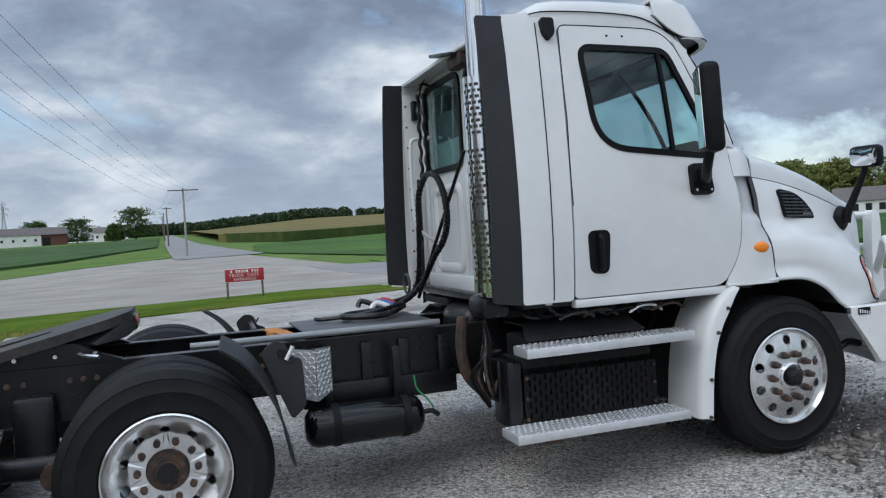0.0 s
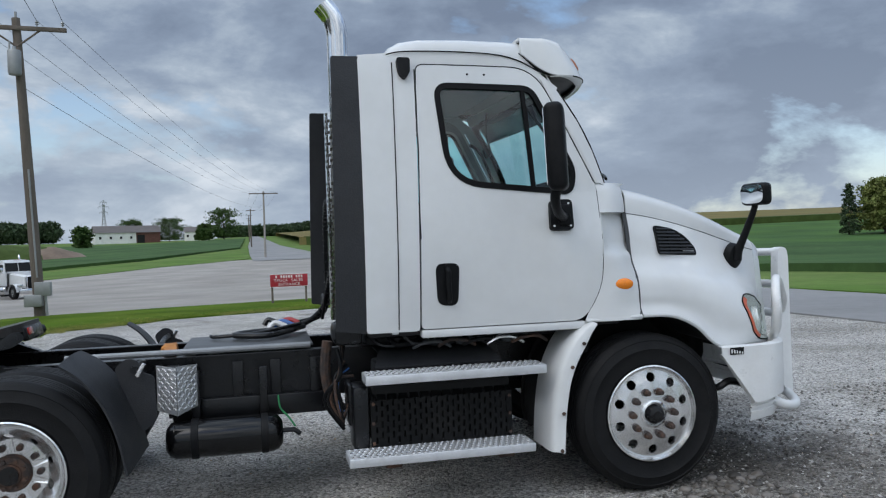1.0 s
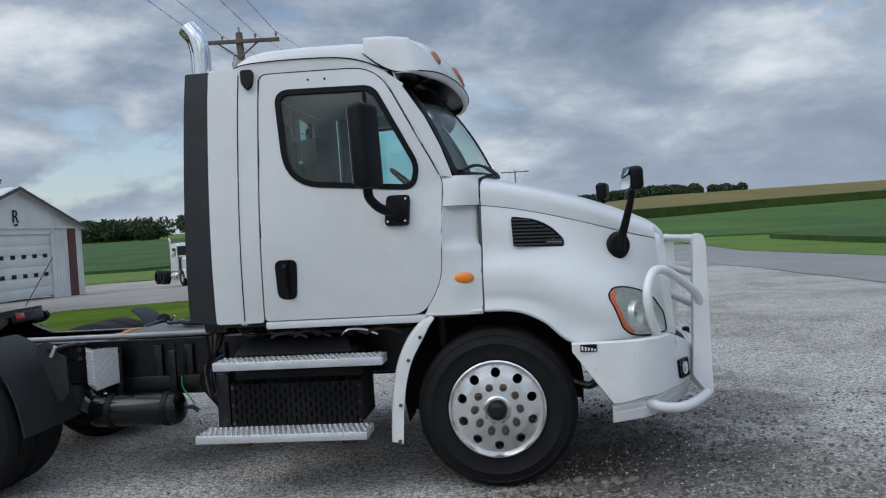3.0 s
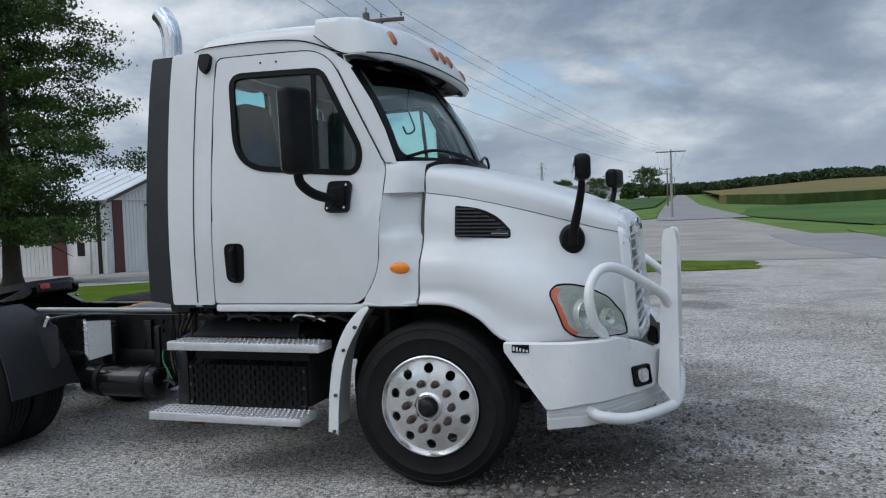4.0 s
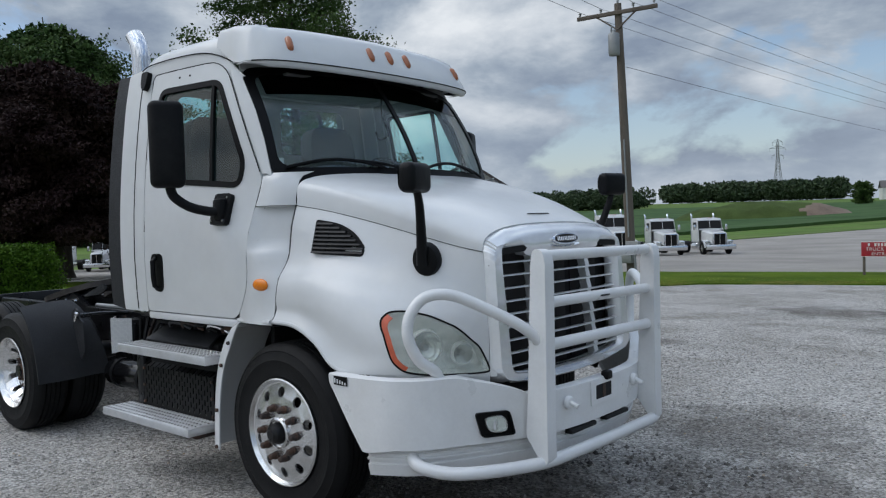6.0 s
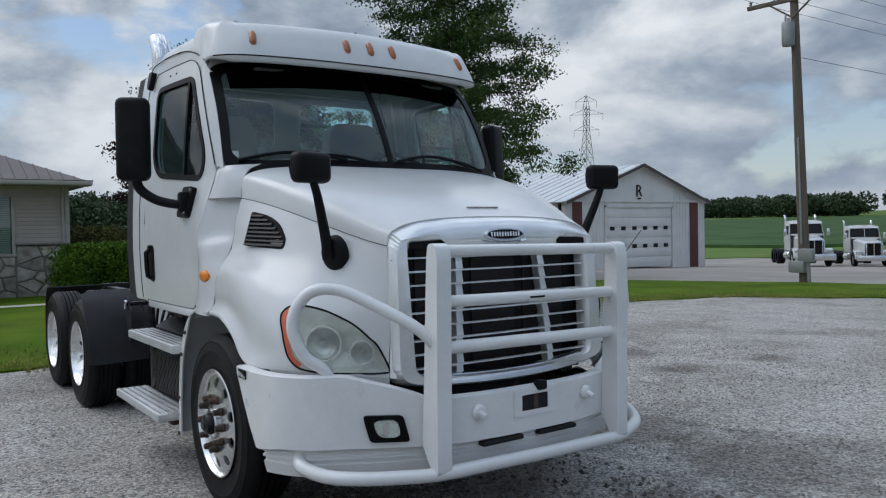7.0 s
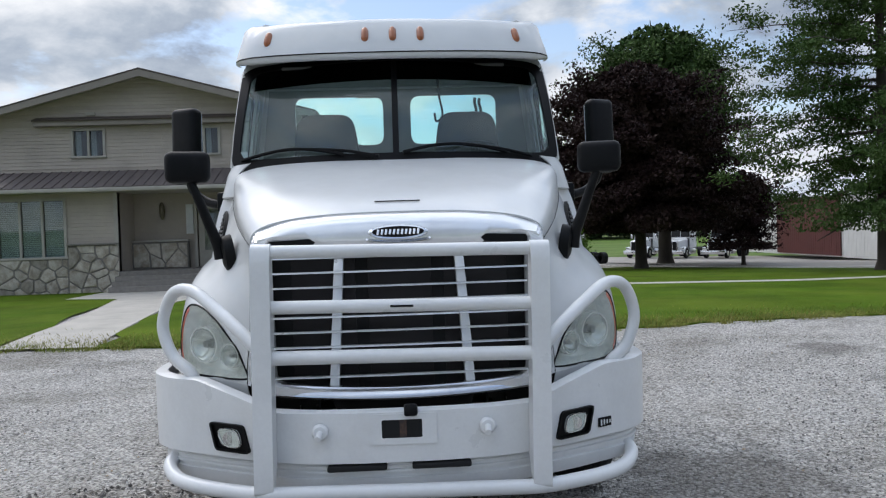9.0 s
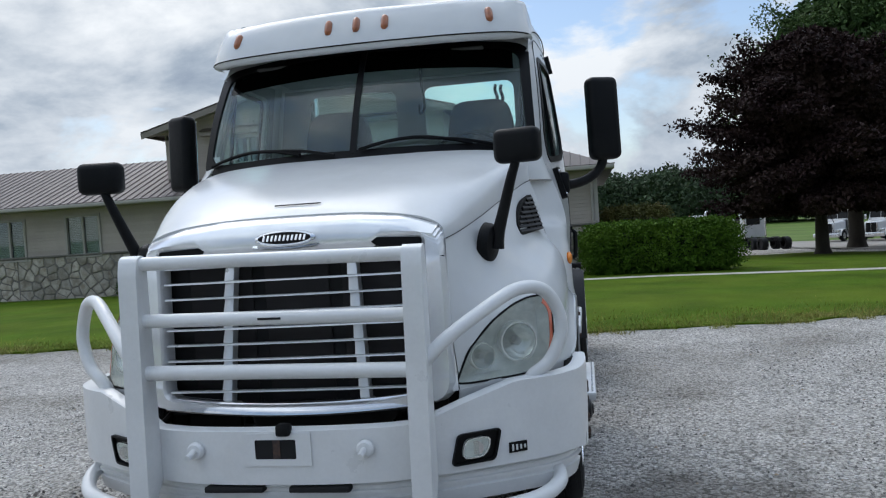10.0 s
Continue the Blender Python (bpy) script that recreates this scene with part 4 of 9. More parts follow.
for s in (-1, 1):
    def q(x, y, z):
        return (x, s * y, z)
    zs = [1.075, 1.13, 1.19, 1.25, 1.31, 1.37, 1.43, 1.47, 1.50, 1.53, 1.57, 1.63, 1.70, 1.752, 1.758, 1.80, 1.85, 1.90, 1.93, 1.952]
    grid = []
    for z in zs:
        b = min(range(NV + 1), key=lambda v: abs(BODY[0][v].z - z))
        yf = BODY[0][b].y if z < 1.752 else 0.985 - 0.055 * clamp((z - 1.78) / 0.17, 0, 1) ** 1.6 - 0.05 * clamp((z - 1.92) / 0.03, 0, 1)
        xr = door_edge(z) + 0.006
        yr = side_at(xr, z) - 0.02 * clamp((z - 1.90) / 0.05, 0, 1) ** 2
        deep = clamp((z - 1.47) / 0.08, 0, 1) if z < 1.755 else 0.0
        deep = deep * deep * (3 - 2 * deep) * 0.045
        row = []
        for k in range(9):
            a = k / 8
            bow = 0.030 * math.sin(math.pi * a) * (1 - deep / 0.045)
            row.append(q(xr + (-0.010 - xr) * a + (0.05 if z > 1.94 else 0) * a, yr + (yf - yr) * a ** 1.15 + bow - deep * clamp(a * 2.2, 0, 1) ** 0.6, z))
        grid.append(row)
    side = tp("cowl_side", loft(grid, 0.010), "paint", "white cowl side panel", None, 50)
    tp("gap", loft([[q(-0.035, BODY[0][v].y - 0.055, BODY[0][v].z) for v in range(0, NV + 1, 2)], [q(0.02, BODY[0][v].y - 0.055, BODY[0][v].z) for v in range(0, NV + 1, 2)]], 0.006), "seal_grey", "", side)
    tp("hood_seal", loft([[q(-0.024, BODY[0][v].y - 0.008, BODY[0][v].z) for v in range(0, NV + 1, 2)], [q(-0.012, BODY[0][v].y - 0.003, BODY[0][v].z) for v in range(0, NV + 1, 2)], [q(0.004, BODY[0][v].y - 0.003, BODY[0][v].z) for v in range(0, NV + 1, 2)]], 0.004), "seal_grey", "grey rubber seal behind the hood", side)
    tp("seam_strip", tube([q(door_edge(z) + 0.003, side_at(door_edge(z), z) - 0.006, z) for z in (1.10, 1.16, 1.22, 1.28, 1.34, 1.4, 1.6, 1.75, 1.90)], 0.004, 6), "trim", "", side)
    tp("seam_back", loft([[q(x - 0.03, side_at(x, z) - 0.030, z) for x, z in ((-0.39, 1.08), (-0.31, 1.2), (-0.255, 1.32), (-0.24, 1.5), (-0.235, 1.9))], [q(x + 0.04, side_at(x, z) - 0.034, z) for x, z in ((-0.39, 1.08), (-0.31, 1.2), (-0.255, 1.32), (-0.24, 1.5), (-0.235, 1.9))]], 0.006), "trim", "", side)
    tp("arch_edge", tube(smooth_path([q(-0.375, side_y(1.08) + 0.004, 1.080), q(-0.20, 1.178, 1.082), q(-0.012, 1.195, 1.092)], 4), 0.013, 8), "paint", "", side)
    bm = bmesh.new()
    bmesh.ops.create_uvsphere(bm, u_segments=18, v_segments=12, radius=1)
    bmesh.ops.transform(bm, matrix=Matrix.Translation(q(-0.122, 1.176, 1.300)) @ Matrix.Diagonal((0.066, 0.022, 0.037, 1)), verts=bm.verts)
    tp("side_marker", bm, "amber", "oval amber marker lamp", side)
    # quarter fender behind the wheel
    outer = smooth_path([(-0.352, 1.076), (-0.425, 1.030), (-0.512, 0.925), (-0.585, 0.76), (-0.625, 0.55), (-0.645, 0.285)], 5)
    qf = tp("rear_fender", loft([[q(x, y, z) for x, z in ((p.x, p.y) for p in [Vector((a[0], a[1])) for a in outer])] for y in (0.86, 1.0, 1.15)] +
                                [[q(a[0] + 0.012, 1.188, a[1] - 0.002) for a in outer], [q(a[0] + 0.030 + 0.01 * i / len(outer), 1.203, a[1] - 0.012 * (1 - i / len(outer))) for i, a in enumerate(outer)],
                                 [q(a[0] + 0.032 + 0.053 * clamp(3 * i / len(outer), 0, 1), 1.205, a[1] - 0.012 - 0.04 * clamp(3 * i / len(outer), 0, 1) * (1 - i / len(outer))) for i, a in enumerate(outer)]], 0.01), "paint", "white quarter fender behind the front wheel", None, 50)
    for k in (0.35, 0.55, 0.8, 0.98):
        a = outer[int(k * (len(outer) - 1))]
        tp("bolt", lathe([(0, -0.006), (0.012, -0.006), (0.012, 0.006), (0, 0.006)], 6, q(a[0] + 0.062, 1.212, a[1] - 0.03)), "rust", "", qf)

# ---- headlights ----
for s in (-1, 1):
    def q(v, k=0.0, d=0.0):
        n = Vector((0.72, 0.69, 0.05)).normalized()
        p = Vector(v) + n * k
        return (p.x, s * p.y, p.z)
    rim = [on_body(y, z) for y, z in outline]
    for _ in range(6):
        rim = [Vector(((rim[k - 1].x + p.x + rim[(k + 1) % len(rim)].x) / 3, p.y, p.z)) for k, p in enumerate(rim)]
    c = sum(rim, Vector()) / len(rim)
    hl = tp("headlight", loft([[q(p, -0.004) for p in (*rim, rim[0])], [q(c + (p - c) * 0.95, -0.045) for p in (*rim, rim[0])], [q(c + (p - c) * 0.88, -0.085) for p in (*rim, rim[0])], [q(c + (p - c) * 0.02, -0.092) for p in (*rim, rim[0])]]),
            "reflector", "hazy headlight with an orange side reflector", None, 40)
    tp("gasket", tube([q(p, 0.002) for p in (*rim, rim[0])], 0.0050, 6), "trim", "", hl)
    ln = tp("lens", loft([[q(p, 0.0) for p in (*rim, rim[0])], [q(c + (p - c) * 0.8, 0.016) for p in (*rim, rim[0])], [q(c + (p - c) * 0.4, 0.026) for p in (*rim, rim[0])], [q(c + (p - c) * 0.001, 0.03) for p in (*rim, rim[0])]]), "lens", "clear lens gone cloudy", hl, 60)
    ln.visible_shadow = False
    edge = sorted((p for p in rim if p.y > 1.066), key=lambda p: p.z)
    bm = loft([[q(c + (p - c) * k, o) for p in edge] for k, o in ((0.978, 0.004), (0.93, 0.009), (0.88, 0.013), (0.835, 0.0165))], 0.002)
    tp("side_reflector", bm, "orange", "orange reflector", hl)
    for (y, z, r) in ((0.995, 1.000, 0.086), (0.848, 0.958, 0.057)):
        o = on_body(y, z)
        seat_at = Matrix.Translation(q(o, -0.058)) @ Euler((0, 0, s * radians(30))).to_matrix().to_4x4()
        bm = lathe([(0.0, -0.030), (r * 0.45, -0.024), (r * 0.80, -0.006), (r * 0.93, 0.010), (r * 0.96, 0.0)], 28, (0, 0, 0), "x", False)
        bmesh.ops.transform(bm, matrix=seat_at, verts=bm.verts)
        tp("lamp_bowl", bm, "bowl", "round grey reflector bowl", hl)
        bm = lathe([(r * 0.92, 0.006), (r * 0.94, 0.018), (r * 1.02, 0.018), (r * 1.07, -0.02)], 28, (0, 0, 0), "x", False)
        bmesh.ops.transform(bm, matrix=seat_at, verts=bm.verts)
        tp("ring", bm, "ring", "bright ring", hl)
        bm = lathe([(0, 0.008), (r * 0.20, 0.004), (r * 0.24, -0.02), (0, -0.028)], 14, (0, 0, 0), "x")
        bmesh.ops.transform(bm, matrix=seat_at, verts=bm.verts)
        tp("bulb_shield", bm, "bulb", "dark bulb shield", hl)

# ---- grille ----
def face_x(z):
    return 1.165 + 0.05 * clamp((1.5 - z) / 0.7, 0, 1)


hood_front = rows_of_hood[-1]


def hood_z(u):
    """Height of the hood's front edge at a distance from the middle."""
    a = abs(u)
    best = min(hood_front, key=lambda p: abs(abs(p[1]) - a))
    return best[2] if a < 0.69 else hood_front[0][2]


gopen = rounded([(-0.605, 1.465), (-0.590, 0.825), (0.590, 0.825), (0.605, 1.465)], [0.05, 0.05, 0.05, 0.05], 6)
gout = rounded([(-0.690, 1.475), (-0.712, 0.775), (0.712, 0.775), (0.690, 1.475)], [0.03, 0.09, 0.09, 0.03], 6)
go, gi = dense(gout, 24), dense(gopen, 24)


def dip(u, v):
    """The surround comes down in the middle, between the two corner inlets."""
    return v - 0.048 * clamp((0.42 - abs(u)) / 0.06, 0, 1) if v > 1.40 else v


def arch(u, v, k=1.0):
    """The outer line follows the hood above and sags in a shallow arc below."""
    if v > 1.40:
        return v + (hood_z(u) - 1.475) * k
    if v < 0.88:
        return v - 0.03 + 0.05 * (u / 0.65) ** 2
    return v


grille = tp("grille", loft([[(1.06 if v > 1.40 else face_x(v) - 0.09, u, arch(u, v) - 0.012) for u, v in (*go, go[0])], [(1.122 if v > 1.40 else face_x(v) - 0.035, u * 1.0, arch(u, v) - 0.008) for u, v in (*go, go[0])],
                            [(face_x(v) - 0.012, u * 0.992, arch(u, v, 0.93) - (0.018 if v > 1.4 else 0)) for u, v in (*go, go[0])],
                            [(face_x(v) + 0.022, u * 0.972, arch(u, v, 0.80) - (0.034 if v > 1.4 else -0.006)) for u, v in (*go, go[0])],
                            [(face_x(v) + 0.026, u * 1.02, dip(u, arch(u, v, 0.25)) + (0.02 if v > 1.4 else -0.006 if v < 0.9 else 0)) for u, v in (*gi, gi[0])],
                            [(face_x(v) + 0.010, u, dip(u, arch(u, v, 0.12))) for u, v in (*gi, gi[0])], [(face_x(v) - 0.06, u * 0.985, dip(u, arch(u, v, 0.12))) for u, v in (*gi, gi[0])]]), "bright", "bright silver grille surround", None, 50)
for s in (-1, 1):
    edge_ = [BODY[NU][v] for v in range(0, NV + 1, 2)]
    tp("surround_flange", loft([[(p.x + 0.001, s * (p.y - 0.004), p.z) for p in edge_], [(p.x + 0.012, s * (p.y - 0.012), p.z) for p in edge_], [(face_x(p.z) - 0.008, s * (0.99 * (0.69 + 0.022 * clamp((1.475 - p.z) / 0.7, 0, 1)) - 0.006), p.z) for p in edge_]], 0.003), "bright", "", grille)
tp("lower_lip", loft([[(face_x(0.8) + dx - 0.03 * (u / 0.6) ** 2, u, z + 0.036 * (u / 0.65) ** 2) for u in (0.60 * i / 12 for i in range(-12, 13))] for dx, z in ((0.004, 0.812), (0.022, 0.806), (0.040, 0.778), (0.044, 0.760), (0.030, 0.750))], 0.004), "chrome", "bright lower lip", grille)
tp("radiator", box((1.075, 0, 1.12), (0.02, 1.30, 0.78)), "dark", "dark radiator behind the slats", grille)
for u in (-0.36, 0.0, 0.36):
    tp("radiator_core", box((1.09, u, 1.12), (0.012, 0.30, 0.66), 0.003), material("radiator_fins", (0.012, 0.009, 0.010), 0.7, var=0.3, scale=4, fine=160), "", grille)
for k in range(9):
    z = 1.405 - 0.0685 * k
    hw = 0.600 - 0.02 * (1.4 - z)
    tp("slat", loft([[(face_x(z) + 0.006 + dx - 0.018 * (u / 0.6) ** 2, u, z + dz) for u in (hw * i / 8 for i in range(-8, 9))] for dx, dz in ((-0.020, 0.006), (-0.006, 0.0065), (0.004, 0.004), (0.006, -0.002), (-0.018, -0.004))], 0.002), "satin", "", grille)
teeth = [(1.455, -0.004)] + [q_ for k in range(10) for q_ in ((1.412 - 0.0685 * k, 0.011), (1.408 - 0.0685 * k, 0.0))]   # each length swells down to the slat below it
for s in (-1, 1):
    tp("upright", loft([[(face_x(z) - 0.012 + dx + k, s * (0.280 + 0.035 * (1.4 - z) / 0.6 + du * (1 + 9 * k)), z) for z, k in teeth] for dx, du in ((-0.05, -0.021), (0.0, -0.020), (0.005, 0.0), (0.0, 0.020), (-0.05, 0.021))]), "satin", "", grille)
    corner = slab(rounded([(0.36 * s, 1.498), (0.40 * s, 1.462), (0.60 * s, 1.452), (0.60 * s, 1.487)], 0.012, 3), (), lambda u, v: (face_x(v) + 0.026, u, v), (), 0.006)
    tp("inlet", corner, "trim", "", grille)
bm = bmesh.new()
add_lathe(bm, [(0, -0.012), (0.95, -0.012), (1.0, -0.004), (1.0, 0.004), (0.93, 0.010), (0.0, 0.011)], 36, (0, 0, 0), "x")
bmesh.ops.transform(bm, matrix=Matrix.Translation((1.195, 0, 1.527)) @ Euler((0, radians(-16), 0)).to_matrix().to_4x4() @ Matrix.Diagonal((1, 0.138, 0.036, 1)), verts=bm.verts)
em = tp("emblem", bm, "chrome", "oval chrome emblem with a black field", grille)
em.matrix_basis = Matrix.Translation((0.002, 0, -0.012))
bm = bmesh.new()
add_lathe(bm, [(0, -0.002), (1, -0.002), (1, 0.002), (0, 0.002)], 32, (0, 0, 0), "x")
bmesh.ops.transform(bm, matrix=Matrix.Translation((1.206, 0, 1.529)) @ Euler((0, radians(-16), 0)).to_matrix().to_4x4() @ Matrix.Diagonal((1, 0.120, 0.026, 1)), verts=bm.verts)
tp("emblem_field", bm, "trim", "", em)
bm = bmesh.new()
for k in range(-5, 6):
    add_box(bm, (1.209, k * 0.0185, 1.5295), (0.003, 0.011, 0.026), 0.002, 1, Euler((radians(-12), radians(-16), 0)).to_matrix().to_4x4())
tp("emblem_bars", bm, "chrome", "", em)
tp("lower_lip_wing", loft([[(1.19, u, 1.492 + 0.012 * (u / 0.15) ** 2) for u in (0.15 * i / 6 for i in range(-6, 7))], [(1.202, u, 1.482 + 0.012 * (u / 0.15) ** 2) for u in (0.15 * i / 6 for i in range(-6, 7))]], 0.006), "chrome", "", em)

# ---- bumper ----
PLAN = smooth_path([(0.52, 1.238, 0), (0.72, 1.242, 0), (0.92, 1.21, 0), (1.06, 1.105, 0), (1.16, 0.95, 0), (1.245, 0.80, 0), (1.325, 0.63, 0), (1.395, 0.44, 0), (1.425, 0.22, 0), (1.43, 0.0, 0)], 6)
full = [Vector((p.x, -p.y, 0)) for p in PLAN] + [Vector((p.x, p.y, 0)) for p in PLAN[-2::-1]]


def bumper_top(p):
    a = abs(p.y)
    return 0.735 if a < 0.60 else 0.735 + 0.125 * clamp((a - 0.60) / 0.36, 0, 1) ** 0.8 if p.x > 1.0 else 0.862


def bumper_low(p):
    return 0.815 - 0.345 * clamp((p.x - 0.52) / 0.24, 0, 1) if p.x < 0.76 else 0.505 - 0.035 * clamp((0.95 - p.x) / 0.2, 0, 1)


FOG = rounded([(0.685, 0.545), (0.715, 0.672), (0.885, 0.678), (0.855, 0.550)], 0.02, 3)
rows = []
for t, inset in ((-0.05, 0.06), (-0.015, 0.012), (0.0, 0.0), (0.33, 0.0), (0.66, 0.0), (0.96, 0.004), (1.0, 0.035)):
    row = []
    for i, p in enumerate(full):
        d = (full[min(i + 1, len(full) - 1)] - full[max(i - 1, 0)]).normalized()
        n = Vector((d.y, -d.x, 0))
        if n.dot(Vector((p.x - 0.3, p.y, 0))) < 0:
            n = -n
        hi, lo = bumper_top(p), bumper_low(p)
        g = p - n * inset
        row.append((g.x, g.y, hi - (hi - lo) * clamp(t, 0, 1) + (0.0 if t >= 0 else 0.006)))
    rows.append(row)
bumper = tp("bumper", loft(rows, 0.008), "guard", "silver-white steel bumper wrapping the front corners", None, 40)
rows = []
for z, inset in ((0.512, 0.05), (0.495, 0.038), (0.488, 0.05), (0.475, 0.05), (0.470, 0.04), (0.460, 0.04), (0.455, 0.055), (0.440, 0.055), (0.435, 0.045), (0.41, 0.05), (0.375, 0.06)):
    row = []
    for i, p in enumerate(full):
        if p.x < 0.74:
            continue
        d = (full[i + 1] - full[i - 1]).normalized()
        n = Vector((d.y, -d.x, 0))
        if n.dot(Vector((p.x - 0.3, p.y, 0))) < 0:
            n = -n
        g = p - n * inset
        row.append((g.x, g.y, z - 0.02 * clamp((0.9 - p.x) / 0.2, 0, 1)))
    rows.append(row)
tp("valance", loft(rows, 0.006), "guard", "ribbed lower bumper valance", bumper, 30)
# solid near-black boxes paint the shade inside the two slots
for a, b in ((-0.34, -0.08), (0.03, 0.29)):
    tp("air_slot", box((1.402, (a + b) / 2, 0.492), (0.05, b - a, 0.026), 0.008), "dark", "", bumper)


def bumper_x(y):
    y = abs(y)
    for a, b in zip(PLAN, PLAN[1:]):
        if b.y <= y <= a.y and a.y > b.y and a.x > 0.9:
            return a.x + (b.x - a.x) * (a.y - y) / (a.y - b.y)
    return 1.43


for s in (-1, 1):
    f = lambda o: (lambda u, v: (bumper_x(u) + o * 0.85, s * (u + o * 0.5), v))
    fog = tp("fog_lamp", slab(FOG, (), f(0.003), (), 0.02), "trim", "square fog lamp in a black bezel")
    inner = rounded([(0.724, 0.567), (0.738, 0.652), (0.846, 0.654), (0.822, 0.572)], 0.035, 3 * 4 // 4)
    tp("fog_bezel", ring_band(FOG, offset_poly(FOG, 0.010), f(0.016), 0.014), "trim", "", fog)
    tp("fog_ring", ring_band(inner, offset_poly(inner, 0.006), f(0.016), 0.010), "chrome", "", fog)
    tp("fog_reflector", slab(inner, (), f(0.008), (), 0.004), "reflector", "", fog)
    l = tp("fog_lens", slab(inner, (), f(0.018), (), 0), "lens", "", fog)
    l.visible_shadow = False
    o = Vector(f(0.01)(0.785, 0.610))
    bm = lathe([(0.030, 0.0), (0.022, -0.012), (0.0, -0.02)], 16, (0, 0, 0), "x")
    bmesh.ops.transform(bm, matrix=Matrix.Translation(o + Vector((0.004, 0, 0))), verts=bm.verts)
    tp("fog_bulb", bm, "chrome", "", fog)
    bm = bmesh.new()
    add_lathe(bm, [(0.0, -0.01), (0.036, -0.01), (0.036, 0.004), (0.028, 0.014), (0.0, 0.016)], 20, (1.427, s * 0.365, 0.658), "x")
    add_tube(bm, [(1.44, s * 0.365, 0.658), (1.468, s * 0.365 - 0.003, 0.648), (1.488, s * 0.365 - 0.005, 0.643)], 0.014, 10)
    tp("tow_pin", bm, "guard", "round tow pin")
tag = tp("maker_tag", box((0.620, -1.248, 0.838), (0.100, 0.004, 0.046), 0.003), "trim", "small black and white tag")
for k in range(5):
    tp("tag_bar", box((0.582 + 0.019 * k, -1.2515, 0.838 - 0.003 * k), (0.011, 0.002, 0.026 - 0.003 * k), 0.001, 1), "paint", "", tag)
tag = tp("maker_tag", box((bumper_x(0.95) + 0.004, 0.95, 0.585), (0.006, 0.085, 0.045), 0.003, 2, Euler((0, 0, radians(31))).to_matrix().to_4x4()), "trim", "small black and white tag")
for k in range(4):
    tp("tag_bar", box((bumper_x(0.93 + 0.016 * k) + 0.009, 0.93 + 0.016 * k, 0.585), (0.003, 0.009, 0.028 - 0.004 * k), 0.001, 1, Euler((0, 0, radians(31))).to_matrix().to_4x4()), "paint", "", tag)
plate = tp("plate_bracket", slab([(-0.148, 0.595), (0.142, 0.595), (0.142, 0.728), (-0.148, 0.728)], [rounded([(-0.098, 0.622), (0.078, 0.622), (0.078, 0.702), (-0.098, 0.702)], 0.006, 2)], lambda u, v: (1.436, u, v), (), 0.006), "guard", "bare plate bracket with a square opening")
# near-black sheet coloured as the shade behind the opening
tp("plate_opening", box((1.4305, -0.01, 0.662), (0.004, 0.176, 0.08)), "dark", "", plate)
tp("plate_rod", box((1.434, -0.005, 0.662), (0.004, 0.03, 0.078)), "rust", "", plate)
tp("camera_clip", box((1.432, 0.03, 0.742), (0.05, 0.06, 0.05), 0.012), "plastic", "small black sensor under the grille")

# ---- grille guard ----
guard = tp("grille_guard", tube([(1.475, w, 1.437) for w in (-0.6, -0.3, 0, 0.3, 0.6)], 0.029, 14), "guard", "silver-white tubular grille guard", None, 60)
for z, r in ((1.197, 0.029), (0.978, 0.031)):
    tp("cross_bar", tube([(1.475, w, z) for w in (-0.6, -0.3, 0, 0.3, 0.6)], r, 14), "guard", "", guard, 60)
for s in (-1, 1):
    pts = [(1.442, 1.40), (1.452, 1.462), (1.475, 1.475), (1.515, 1.462), (1.528, 1.40), (1.528, 0.55), (1.53, 0.40), (1.50, 0.385), (1.40, 0.52), (1.415, 0.74)]
    tp("upright", slab(rounded(pts, 0.02, 3), (), lambda u, v: (u, s * 0.642, v), (), 0.082), "guard", "", guard, 30)
    hoop = smooth_path([(1.475, s * 0.61, 0.995), (1.43, s * 0.70, 1.085), (1.30, s * 0.85, 1.190), (1.19, s * 0.970, 1.256), (1.11, s * 1.070, 1.248), (1.065, s * 1.130, 1.165), (1.06, s * 1.145, 1.06), (1.085, s * 1.095, 0.94), (1.118, s * 1.015, 0.875), (1.115, s * 0.97, 0.80)], 6)
    tp("headlight_hoop", tube(hoop, 0.029, 12), "guard", "", guard, 60)
low = smooth_path([(1.03, -1.10, 0.455), (1.10, -1.115, 0.42), (1.22, -1.05, 0.395), (1.33, -0.93, 0.39), (1.43, -0.75, 0.39), (1.50, -0.58, 0.395), (1.515, -0.3, 0.398), (1.52, 0, 0.398), (1.515, 0.3, 0.398), (1.50, 0.58, 0.395), (1.43, 0.75, 0.39), (1.33, 0.93, 0.39), (1.22, 1.05, 0.395), (1.10, 1.115, 0.42), (1.03, 1.10, 0.455)], 6)
tp("lower_tube", tube(low, 0.033, 14), "guard", "", guard, 60)
tp("guard_tag", box((1.505, 0.0, 1.197), (0.004, 0.10, 0.010), 0.004), "black", "", guard)

guard.matrix_basis = Matrix.Translation((-0.058, -0.012, 0.0)) @ Matrix.Rotation(radians(-0.9), 4, "X")

